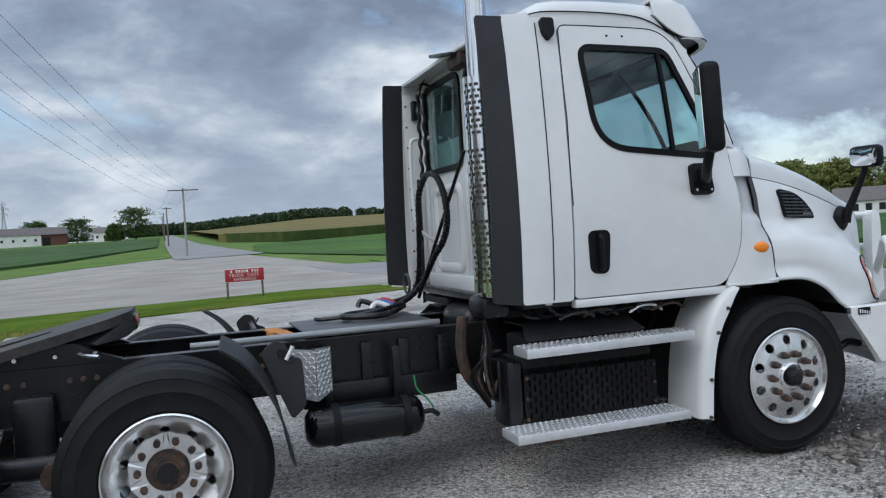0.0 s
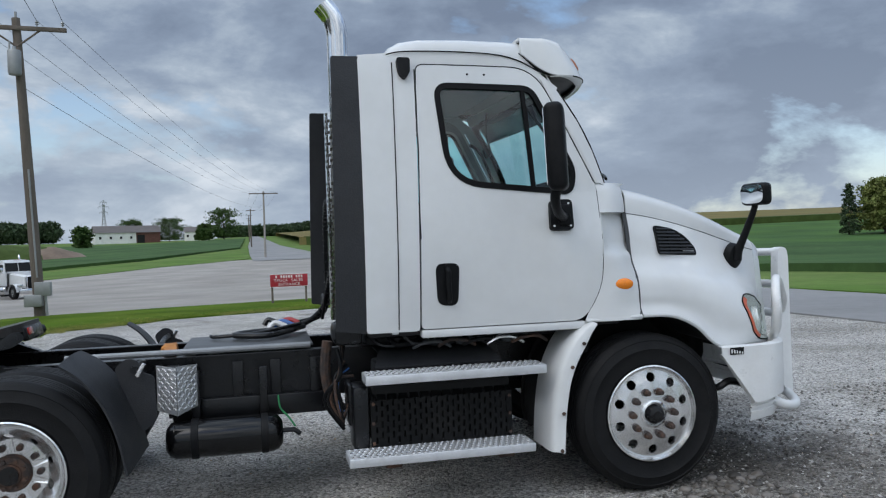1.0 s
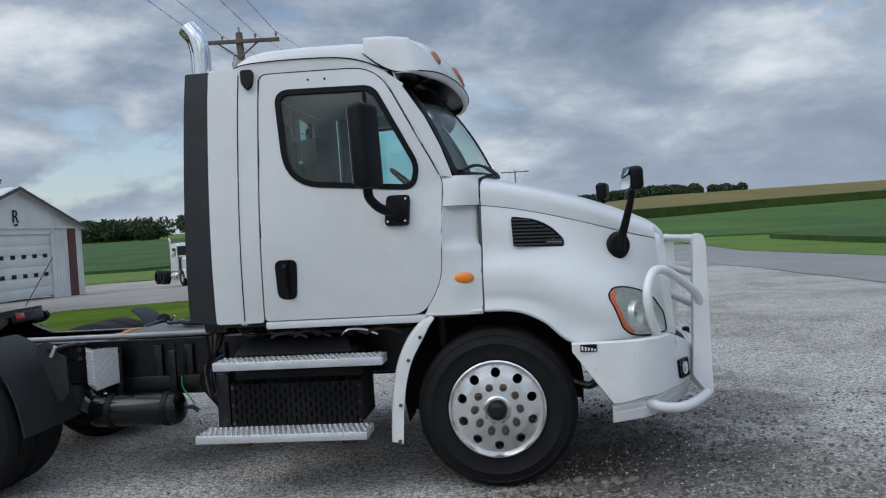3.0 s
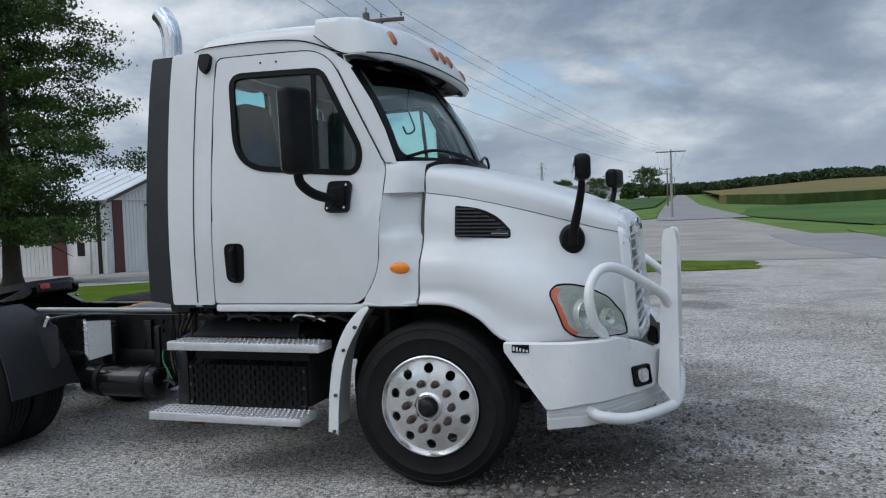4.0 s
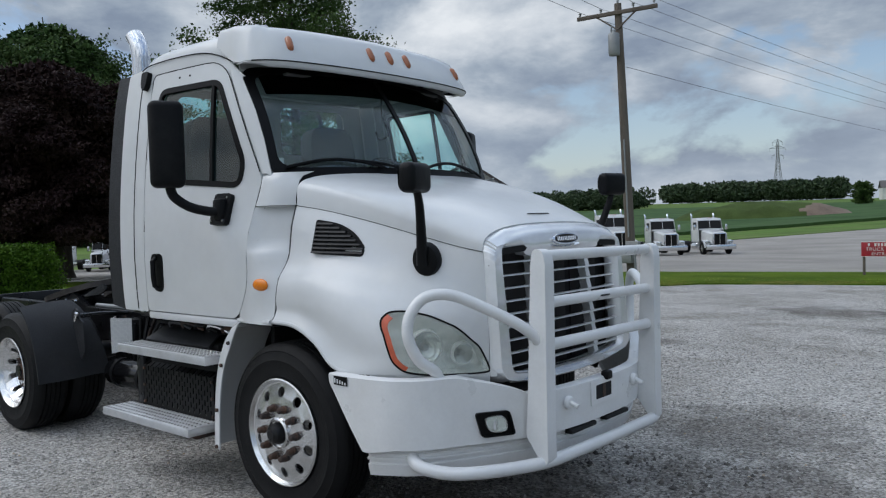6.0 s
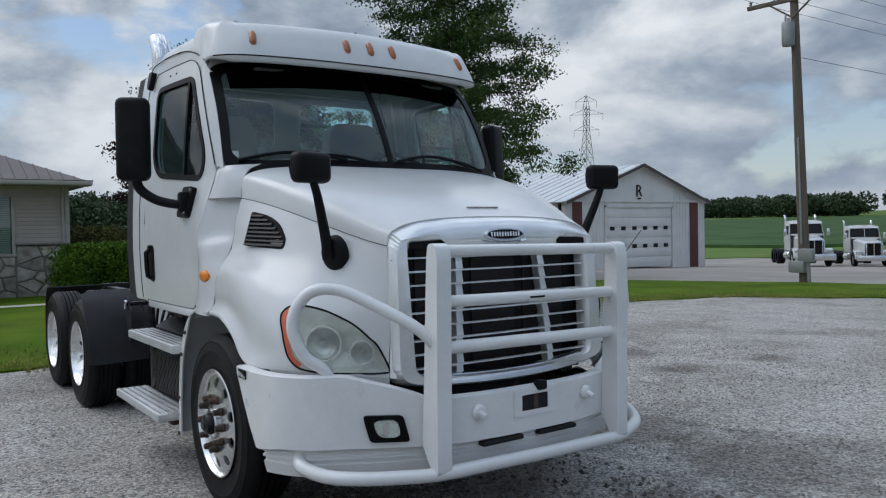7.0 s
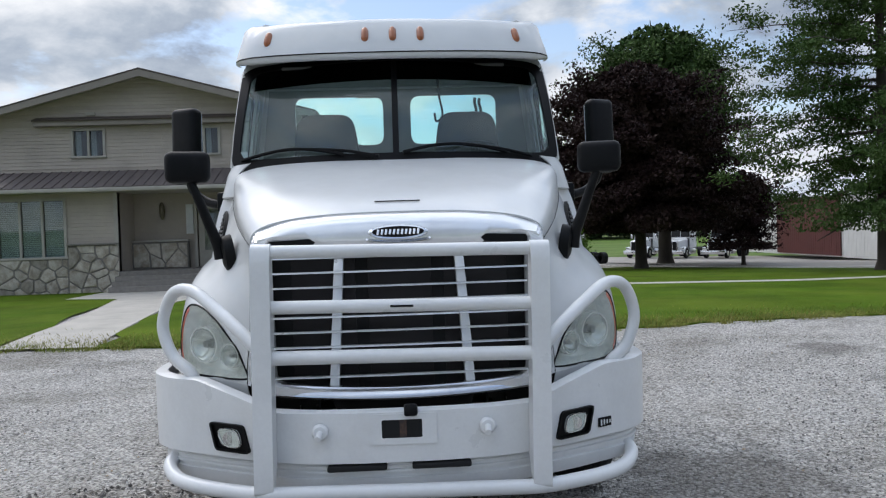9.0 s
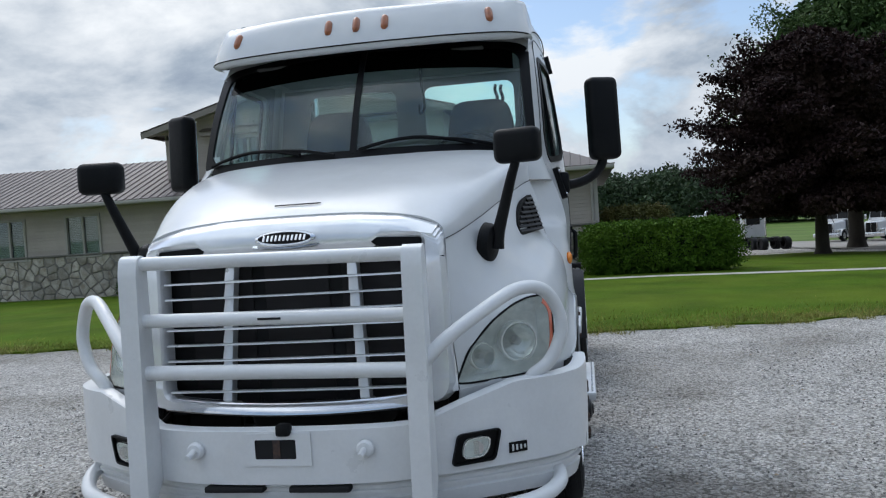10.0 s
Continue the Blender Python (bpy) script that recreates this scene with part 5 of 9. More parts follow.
# ---- mirrors ----
for s in (-1, 1):
    at = pose(-0.642, s * 1.425, 2.137, 0, -2, s * 25)
    bm = box((0, 0, 0), (0.115, 0.200, 0.515), 0.042, 4)
    bmesh.ops.transform(bm, matrix=at, verts=bm.verts)
    mir = tp("door_mirror", bm, "plastic", "tall black door mirror on a curved arm", None, 50)
    bm = box((-0.0585, 0, 0), (0.006, 0.160, 0.445), 0.002, 1)
    bmesh.ops.transform(bm, matrix=at, verts=bm.verts)
    tp("mirror_glass", bm, "mirror", "", mir)
    tp("mirror_arm", tube(smooth_path([(-0.645, s * 1.415, 1.90), (-0.645, s * 1.39, 1.83), (-0.60, s * 1.31, 1.765), (-0.53, s * 1.21, 1.735), (-0.50, s * 1.165, 1.745)], 6), 0.030, 10), "plastic", "", mir, 60)
    base = slab(rounded([(-0.60, 1.655), (-0.445, 1.655), (-0.435, 1.845), (-0.585, 1.845)], 0.03, 4), (), lambda u, v: (u, s * (side_at(u, v) + 0.034), v), (), 0.036)
    tp("mirror_base", base, "plastic", "", mir)
    tp("mirror_knuckle", box((-0.505, s * 1.165, 1.745), (0.085, 0.07, 0.135), 0.02), "plastic", "", mir)
    for x, z in ((-0.465, 1.82), (-0.468, 1.68), (-0.578, 1.68)):
        tp("screw", lathe([(0, -0.004), (0.008, -0.004), (0.008, 0.004), (0, 0.004)], 8, (x, s * (side_at(x, z) + 0.037), z)), "alu", "", mir)
    bm = box((0.012, 0, 0), (0.092, 0.212, 0.152), 0.034, 4)
    bmesh.ops.transform(bm, matrix=pose(0.948, s * 1.010, 1.858, 0, 0, s * -14), verts=bm.verts)
    hm = tp("hood_mirror", bm, "plastic", "black hood mirror on a leaning arm", None, 50)
    ring_ = [(math.copysign(abs(math.cos(a)) ** 0.55, math.cos(a)), math.copysign(abs(math.sin(a)) ** 0.55, math.sin(a))) for a in (2 * math.pi * k / 36 for k in range(37))]
    bm = loft([[(-0.0345 - 0.007 * (1 - r * r), 0.094 * r * u, 0.064 * r * v) for u, v in ring_] for r in (1.0, 0.85, 0.65, 0.4, 0.15, 0.01)])
    bmesh.ops.transform(bm, matrix=pose(0.948, s * 1.010, 1.858, 0, 0, s * -14), verts=bm.verts)
    tp("mirror_glass", bm, "mirror", "rounded convex mirror glass", hm, 60)
    tp("mirror_arm", tube(smooth_path([(0.960, s * 1.000, 1.80), (0.950, s * 0.97, 1.72), (0.915, s * 0.925, 1.58), (0.888, s * 0.893, 1.48), (0.880, s * 0.882, 1.41)], 6), 0.028, 10, True, [0.019 + 0.014 * k / 24 for k in range(25)]), "plastic", "", hm, 60)
    bm = lathe([(0.0, -0.028), (0.052, -0.027), (0.070, -0.018), (0.078, 0.0), (0.080, 0.028), (0.0, 0.03)], 28)
    bmesh.ops.transform(bm, matrix=Matrix.Diagonal((0.98, s * -1.0, 1.16, 1)), verts=bm.verts)
    bmesh.ops.recalc_face_normals(bm, faces=bm.faces)
    bmesh.ops.transform(bm, matrix=pose(0.876, s * 0.850, 1.435, s * -8, 0, s * -19), verts=bm.verts)
    tp("mirror_base", bm, "plastic", "", hm)

# ---- wheels ----
def tyre_mesh(r=0.503, w=0.285):
    h = w / 2
    prof = [(0.292, -h + 0.035), (0.300, -h + 0.012), (0.312, -h + 0.006), (0.318, -h + 0.001), (0.324, -h + 0.002), (0.36, -h - 0.005), (0.405, -h - 0.008), (0.409, -h - 0.011), (0.414, -h - 0.008),
            (r - 0.045, -h + 0.002), (r - 0.041, -h - 0.001), (r - 0.036, -h + 0.006), (r - 0.020, -h + 0.020), (r - 0.004, -h + 0.040)]
    for k in range(5):
        a = -h + 0.045 + (w - 0.09) * (k + 0.0) / 5
        b = -h + 0.045 + (w - 0.09) * (k + 1.0) / 5
        prof += [(r, a + 0.006), (r, b - 0.006)]
        if k < 4:
            prof += [(r - 0.012, b - 0.003), (r - 0.012, b + 0.003)]
    prof += [(q[0], -q[1]) for q in prof[13::-1]]
    return lathe(prof, 72, cap=False)


def disc_with_holes(ring_r, holes, hole_r, prof_inner, y_of, seg=40):
    """A wheel disc between two radii with round hand holes through it."""
    out = [(math.cos(a) * prof_inner[1], math.sin(a) * prof_inner[1]) for a in (2 * math.pi * k / 60 for k in range(60))]
    inn = [(math.cos(a) * prof_inner[0], math.sin(a) * prof_inner[0]) for a in (2 * math.pi * k / 32 for k in range(32))]
    hs = [[(math.cos(b) * ring_r + math.cos(a) * hole_r, math.sin(b) * ring_r + math.sin(a) * hole_r) for a in (2 * math.pi * k / 14 for k in range(14))] for b in (2 * math.pi * (j + 0.5) / holes for j in range(holes))]
    return slab(out, [inn, *hs], lambda u, v: (u, y_of(math.hypot(u, v)), v), (), 0.016)


def wheel(x, y, z, r, steer, parent=None):
    """A wheel whose outer face looks towards -y; turned round for the other side."""
    s = -1 if y < 0 else 1
    turn = Matrix.Translation((x, y, z)) @ (Matrix() if s < 0 else Matrix.Rotation(math.pi, 4, "Z"))

    def put(bm):
        bmesh.ops.transform(bm, matrix=turn, verts=bm.verts)
        return bm
    h = 0.1425
    face = (lambda r: -h + 0.012 - 0.030 * clamp((0.26 - r) / 0.10, 0, 1)) if steer else (lambda r: -h + 0.045 + 0.10 * clamp((0.27 - r) / 0.08, 0, 1) ** 1.3)
    rim = lathe([(0.262, h - 0.02), (0.300, h - 0.012), (0.304, h), (0.290, h - 0.03), (0.268, h - 0.07), (0.255, 0.0), (0.262, -h + 0.06), (0.282, -h + 0.03), (0.302, -h + 0.004), (0.306, -h - 0.008), (0.298, -h - 0.012), (0.284, -h + 0.012), (0.274, face(0.274) + 0.003), (0.266, face(0.266) + 0.003)], 60, cap=False)
    wh = tp("wheel", put(rim), "alu", ("polished ten-hole aluminium front wheel" if steer else "dished ten-hole aluminium rear wheel"), parent, 35)
    tp("tyre", put(tyre_mesh(r)), "tyre", "black truck tyre with dusty tread", wh, 40)
    tp("disc", put(disc_with_holes(0.229 if steer else 0.216, 10, 0.030 if steer else 0.027, (0.085 if steer else 0.10, 0.274), face)), "alu", "", wh, 25)
    f0 = face(0.12)
    if steer:
        hub = lathe([(0.088, f0 + 0.01), (0.088, f0 - 0.014), (0.078, f0 - 0.020), (0.072, f0 + 0.004), (0.058, f0 - 0.004), (0.055, f0 - 0.035), (0.046, f0 - 0.045), (0.0, f0 - 0.047)], 28)
        tp("hub", put(hub), "alu", "bright hub ring", wh)
        tp("hub_cap", put(lathe([(0.062, f0 + 0.002), (0.060, f0 - 0.030), (0.050, f0 - 0.052), (0.030, f0 - 0.060), (0.028, f0 - 0.066), (0.0, f0 - 0.067)], 20)), "black", "black hub cap", wh)
    else:
        hub = lathe([(0.115, f0 + 0.02), (0.112, f0 - 0.012), (0.098, f0 - 0.020), (0.092, f0 - 0.050), (0.070, f0 - 0.058), (0.062, f0 - 0.062), (0.058, f0 - 0.075), (0.0, f0 - 0.078)], 28)
        tp("hub", put(hub), "rust", "rusty drive hub", wh)
        tp("hub_cap", put(lathe([(0.05, f0 - 0.06), (0.05, f0 - 0.088), (0.0, f0 - 0.09)], 20)), "black", "", wh)
    for j in range(10):
        a = 2 * math.pi * j / 10
        rr = 0.143
        fy = face(rr)
        bm = lathe([(0.024, fy + 0.002), (0.024, fy - 0.008), (0.019, fy - 0.009), (0.018, fy - 0.038), (0.012, fy - 0.044), (0.0, fy - 0.045)], 8, (math.cos(a) * rr, 0, math.sin(a) * rr))
        tp("lug_nut", put(bm), "rust", "", wh)
    if not steer:
        for j in range(8):
            a = 2 * math.pi * (j + 0.5) / 8
            tp("hub_bolt", put(lathe([(0.012, f0 - 0.055), (0.012, f0 - 0.072), (0, f0 - 0.073)], 6, (math.cos(a) * 0.078, 0, math.sin(a) * 0.078))), "rust", "", wh)
    return wh


R1, R2 = -3.70, -5.03
for s in (-1, 1):
    wheel(0.042, s * 1.040, 0.471, 0.503, True)
    for x in (R1, R2):
        wheel(x, s * 1.075, 0.430, 0.513, False)
        tm = tyre_mesh(0.513)
        bmesh.ops.transform(tm, matrix=Matrix.Translation((x, s * 0.745, 0.430)), verts=tm.verts)
        inner = tp("inner_tyre", tm, "tyre", "inner dual tyre", None, 40)
        tp("inner_rim", lathe([(0.30, -0.12), (0.29, -0.12), (0.26, 0.0), (0.29, 0.12), (0.30, 0.12)], 40, (x, s * 0.745, 0.430), cap=False), "alu", "", inner)

# ---- frame, axles, underside ----
for s in (-1, 1):
    y = s * 0.43
    bm = bmesh.new()
    add_box(bm, (-2.65, y, 0.76), (6.9, 0.012, 0.29))
    add_box(bm, (-2.65, y - s * 0.040, 0.909), (6.9, 0.092, 0.012), 0.003, 1)
    add_box(bm, (-2.65, y - s * 0.040, 0.611), (6.9, 0.092, 0.012), 0.003, 1)
    rail = tp("frame_rail", bm, "black", "black steel frame rail with bolts")
    for x in (-2.05, -2.15, -2.4, -2.5, -2.9, -3.0, -3.15, -4.05, -4.12, -4.19, -4.42, -4.50, -4.62, -4.70, -4.8):
        for z in ((0.86, 0.79) if x > -3.2 else (0.83,)):
            tp("bolt_head", lathe([(0, -0.010), (0.017, -0.010), (0.017, 0.010), (0, 0.010)], 6, (x, y + s * 0.012, z)), "rust" if x < -3.1 else "black", "", rail)
for s in (-1, 1):
    tp("rail_bracket", box((-2.44, s * 0.47, 0.575), (0.98, 0.05, 0.14), 0.012), "black", "black bracket under the frame rail")
    for x in (-2.02, -2.28, -2.52, -2.92):
        tp("hanger_plate", box((x, s * 0.462, 0.70), (0.07, 0.02, 0.34), 0.006), "black")
tp("belly_shield", box((-2.45, 0.0, 0.53), (1.0, 0.80, 0.03), 0.01), "dark", "black shield under the frame")
for x in (-1.6, -2.75, -3.35, -4.36, -5.6, 0.55):
    tp("cross_member", box((x, 0, 0.75), (0.12, 0.82, 0.20), 0.015), "black")
tp("deck_plate", box((-2.45, -0.02, 0.945), (0.85, 0.78, 0.012), 0.004), material("galvanised_deck", (0.10, 0.105, 0.11), 0.45, metal=0.5, var=0.2, scale=5, dirt=(0.1, 0.09, 0.08), dirt_amount=0.4), "grey deck plate behind the cab")
tp("side_tube", tube([(-2.05, -0.50, 0.955), (-2.95, -0.50, 0.955), (-3.55, -0.50, 0.955)], 0.020, 10), material("grey_pipe", (0.30, 0.31, 0.32), 0.45, metal=0.5, var=0.15), "grey pipe along the frame")
tp("front_axle", box((0, 0, 0.40), (0.13, 1.85, 0.13), 0.03), "black")
for x in (R1, R2):
    tp("drive_axle", tube([(x, -0.95, 0.44), (x, 0.95, 0.44)], 0.085, 14), "black")
    tp("differential", lathe([(0.0, -0.22), (0.16, -0.18), (0.21, -0.05), (0.21, 0.06), (0.12, 0.2), (0, 0.22)], 20, (x, 0.05, 0.44), "x"), "black")
    for s in (-1, 1):
        tp("spring_seat", box((x, s * 0.52, 0.58), (0.34, 0.12, 0.12), 0.03), "black")
        tp("brake_chamber", lathe([(0, -0.12), (0.075, -0.11), (0.085, 0.0), (0.075, 0.11), (0, 0.12)], 16, (x + 0.32, s * 0.56, 0.56)), "black")
for s in (-1, 1):
    tp("hanger", box(((R1 + R2) / 2, s * 0.50, 0.55), (0.22, 0.10, 0.46), 0.04), "black", "black suspension hanger")
    tp("equaliser", tube([((R1 + R2) / 2 - 0.34, s * 0.52, 0.40), ((R1 + R2) / 2 + 0.34, s * 0.52, 0.40)], 0.07, 12), "black")
    tp("torque_bush", lathe([(0, -0.06), (0.075, -0.06), (0.075, 0.06), (0.03, 0.065), (0, 0.065)], 18, ((R1 + R2) / 2 + 0.10, s * 0.60, 0.36)), "rust")
tp("engine", box((0.28, 0, 1.02), (1.35, 0.72, 0.86), 0.10, 3), "dark", "dark engine under the hood")
tp("oil_pan", box((0.1, 0, 0.55), (0.8, 0.42, 0.22), 0.06, 3), "black")
tp("gearbox", box((-1.15, 0, 0.78), (1.3, 0.50, 0.46), 0.10, 3), "black")
tp("prop_shaft", tube([(-1.7, 0, 0.72), (-3.5, 0.03, 0.56)], 0.055, 12), "black")
for s in (-1, 1):
    tp("firewall", box((-0.30, s * 0.72, 1.0), (0.04, 0.50, 0.30), 0.01), "dark")
    tp("under_cab", box((-1.0, s * 0.56, 1.0), (1.45, 0.56, 0.06), 0.02), "dark")
    tp("inner_splash", loft([[(0.60 * math.cos(a) + 0.0, s * y, 0.50 + 0.63 * math.sin(a)) for a in (radians(d) for d in range(-8, 205, 12))] for y in (0.56, 0.84)], 0.008), "dark", "black inner wheel-arch liner", None, 60)
    tp("arch_wall", slab([(0.62 * math.cos(radians(d)), 0.50 + 0.66 * math.sin(radians(d))) for d in range(-10, 200, 12)], (), lambda u, v: (u, s * 0.55, v), (), 0.008), "dark", "black inner wing panel")
    tp("tow_bracket", tube(smooth_path([(0.5, s * 0.98, 0.60), (0.62, s * 1.0, 0.56), (0.70, s * 1.02, 0.60), (0.80, s * 1.02, 0.58)], 4), 0.025, 8), "black")

# ---- steps and boxes ----
def tread_step(x0, x1, y0, y1, z0, z1, s):
    st = tp("step", box(((x0 + x1) / 2, s * (y0 + y1) / 2, (z0 + z1) / 2), (x1 - x0, y1 - y0, z1 - z0), 0.006, 2), "tread", "bright aluminium step with punched grip")
    bm = bmesh.new()
    n = int((x1 - x0) / 0.036)
    for i in range(n):
        for j in range(5):
            u = x0 + 0.022 + (i + (0.5 if j % 2 else 0.0)) * (x1 - x0 - 0.03) / n
            w = y0 + 0.022 + (y1 - y0 - 0.044) * j / 4
            m = Matrix.Translation((u, s * w, z1 + 0.003)) @ Matrix.Diagonal((0.014, 0.012, 0.007, 1))
            r = bmesh.ops.create_cube(bm, size=1.0)["verts"]
            bmesh.ops.transform(bm, matrix=m, verts=r)
    tagged(tp("grip_studs", bm, "alu", "", st, None), kind="stuff")
    return st


def mesh_box(s):
    """The battery box with a slotted cover."""
    b = tp("battery_box", box((-1.28, s * 0.83, 0.56), (0.88, 0.34, 0.36), 0.02), "dark", "black battery box behind a slotted cover")
    hol = []
    x = -1.70
    i = 0
    while x < -0.865:
        for j in range(5):
            z = 0.395 + 0.065 * j + (0.032 if i % 2 else 0.0)
            if z < 0.672:
                hol.append([(x - 0.0065, z), (x + 0.0065, z), (x + 0.0065, z + 0.040), (x - 0.0065, z + 0.040)])
        x += 0.034
        i += 1
    tp("slotted_cover", slab([(-1.735, 0.368), (-0.845, 0.368), (-0.845, 0.725), (-1.735, 0.725)], hol, lambda u, v: (u, s * (1.045 - 0.10 * clamp((v - 0.66) / 0.06, 0, 1)), v), (0.66, 0.69), 0.006), "mesh", "black slotted steel cover", b, None)
    for x, z in ((-1.72, 0.40), (-1.72, 0.52), (-1.72, 0.64), (-0.86, 0.40), (-0.86, 0.52), (-0.86, 0.63)):
        tp("cover_bolt", lathe([(0, -0.006), (0.011, -0.006), (0.011, 0.006), (0, 0.006)], 6, (x, s * 1.050, z)), "rust", "", b)
    tp("box_lid", loft([[(-1.70, s * 1.03, 0.845), (-0.90, s * 1.03, 0.845)], [(-1.66, s * 0.90, 0.925), (-0.95, s * 0.90, 0.925)], [(-1.66, s * 0.62, 0.925), (-0.95, s * 0.62, 0.925)]], 0.012), "rubber", "dark sloping lid", b)
    tp("box_side", box((-1.28, s * 0.83, 0.80), (0.80, 0.30, 0.14), 0.02), "dark", "", b)
    for x in (-1.62, -0.92):
        tp("step_bracket", box((x, s * 1.06, 0.30), (0.10, 0.22, 0.05), 0.01), "rust", "", b)
    tp("box_end", box((-1.79, s * 0.93, 0.55), (0.10, 0.24, 0.40), 0.03), "black", "", b)
    return b


for s in (-1, 1):
    tread_step(-1.78, -0.665, 1.02, 1.215, 0.780, 0.835, s)
    tread_step(-1.895, -0.775, 1.055, 1.285, 0.328, 0.380, s)
    mesh_box(s)

# hoses, pipes and wiring under the cab
rng = random.Random(4)
for k in range(9):
    x = -1.70 + 0.10 * k
    pts = [(x, -0.92 - 0.02 * rng.random(), 1.03), (x + 0.05, -0.96, 0.985 - 0.02 * rng.random()), (x + 0.14, -0.95, 0.965 + 0.02 * rng.random()), (x + 0.22, -0.90, 1.0)]
    tp("under_cab_hose", tube(smooth_path(pts, 4), 0.010 + 0.008 * rng.random(), 6), ("black", "plastic", "seal_grey")[k % 3])
for k in range(4):
    pts = [(-1.86 - 0.02 * k, -0.80 - 0.05 * k, 0.98), (-1.90, -0.88 - 0.03 * k, 0.82), (-1.94 - 0.02 * k, -0.90, 0.66), (-1.88, -0.86, 0.52 - 0.02 * k)]
    tp("loose_wire", tube(smooth_path(pts, 5), 0.012, 6), ("plastic", "rust", "black", "plastic")[k], "loose wiring behind the battery box")
tp("pipe_wrap", tube(smooth_path([(-1.95, -0.66, 0.99), (-1.97, -0.66, 0.80), (-1.93, -0.64, 0.62), (-1.82, -0.62, 0.50)], 5), 0.035, 10), "rust", "rusty exhaust pipe")
tp("wiring_plate", box((-1.84, -0.84, 0.62), (0.04, 0.22, 0.26), 0.02), "black", "black plate behind the battery box")
for k in range(7):
    pts = [(-1.87 + 0.01 * k, -0.80 - 0.025 * k, 0.90 - 0.02 * k), (-1.91 - 0.012 * (k % 3), -0.86 - 0.02 * k, 0.78), (-1.89 - 0.015 * (k % 2), -0.90 - 0.012 * k, 0.64 - 0.015 * k), (-1.84, -0.93, 0.55 + 0.02 * k)]
    tp("loose_wire", tube(smooth_path(pts, 4), 0.005 + 0.002 * (k % 3), 5), ("plastic", "rust", "plastic", "blue", "black", "rust", "plastic")[k], "loose wire end")

for k in range(5):
    x = -1.45 + 0.16 * k
    pts = [(x, -0.98, 0.955), (x + 0.06, -1.02, 0.985 + 0.01 * (k % 2)), (x + 0.16, -1.01, 0.99), (x + 0.24, -0.97, 0.95)]
    tp("under_cab_pipe", tube(smooth_path(pts, 4), 0.012, 6), ("seal_grey", "rust", "plastic", "alu", "rust")[k], "bent pipe under the cab floor")
# air tank, brackets, tread-plate cover
tank = tp("air_tank", lathe([(0.0, -0.355), (0.07, -0.350), (0.105, -0.325), (0.118, -0.29), (0.118, 0.29), (0.105, 0.325), (0.07, 0.350), (0.0, 0.355)], 28, (-2.60, -0.66, 0.435), "x"), "gloss", "glossy black air tank", None, 60)
for x in (-2.78, -2.36):
    tp("tank_strap", lathe([(0.121, -0.022), (0.124, -0.02), (0.124, 0.02), (0.121, 0.022)], 28, (x, -0.66, 0.435), "x", False), "plastic", "", tank)
    tp("tank_bracket", box((x, -0.555, 0.66), (0.05, 0.03, 0.36), 0.006), "black", "", tank)
tp("drain_valve", tube([(-2.25, -0.66, 0.44), (-2.18, -0.66, 0.44), (-2.14, -0.66, 0.41)], 0.016, 8), "black", "", tank)
tp("green_line", tube(smooth_path([(-2.27, -0.62, 0.66), (-2.26, -0.63, 0.58), (-2.21, -0.65, 0.52), (-2.17, -0.66, 0.46)], 5), 0.006, 6), "green", "thin green air line", tank)
ridge, rear_c, front_c = Vector((-2.875, -0.715)), Vector((-3.005, -0.605)), Vector((-2.765, -0.585))
cov = bmesh.new()
for a, b in ((rear_c, ridge), (ridge, front_c)):
    lo_a, lo_b = (0.615 if a is rear_c else 0.592), (0.592 if b is ridge else 0.625)
    cov.faces.new([cov.verts.new(p) for p in ((a.x, a.y, lo_a), (b.x, b.y, lo_b), (b.x, b.y, 0.885), (a.x, a.y, 0.895))])
thicken(cov, 0.004, Vector((-2.88, -0.4, 0.74)))
cover = tp("tread_cover", cov, "tread", "bright diamond tread-plate cover on the frame")
tp("cover_back", box((-2.885, -0.535, 0.75), (0.20, 0.10, 0.24), 0.01), "dark", "", cover)
bm = bmesh.new()
for a, b, sgn in ((rear_c, ridge, 1), (ridge, front_c, 1)):
    d = (b - a).normalized()
    yaw = math.atan2(d.y, d.x)
    n = int((b - a).length / 0.026)
    for i in range(n):
        for j in range(10):
            p = a + d * ((i + 0.7) * (b - a).length / (n + 0.4)) + Vector((d.y, -d.x)) * 0.002
            t = Matrix.Rotation(yaw, 4, "Z") @ Matrix.Rotation(radians(42 if (i + j) % 2 else -42), 4, "Y")
            add_box(bm, (p.x, p.y, 0.632 + 0.0262 * j), (0.024, 0.005, 0.007), 0, 1, t)
tagged(tp("diamond_tread", bm, "satin", "", cover, None), kind="stuff")

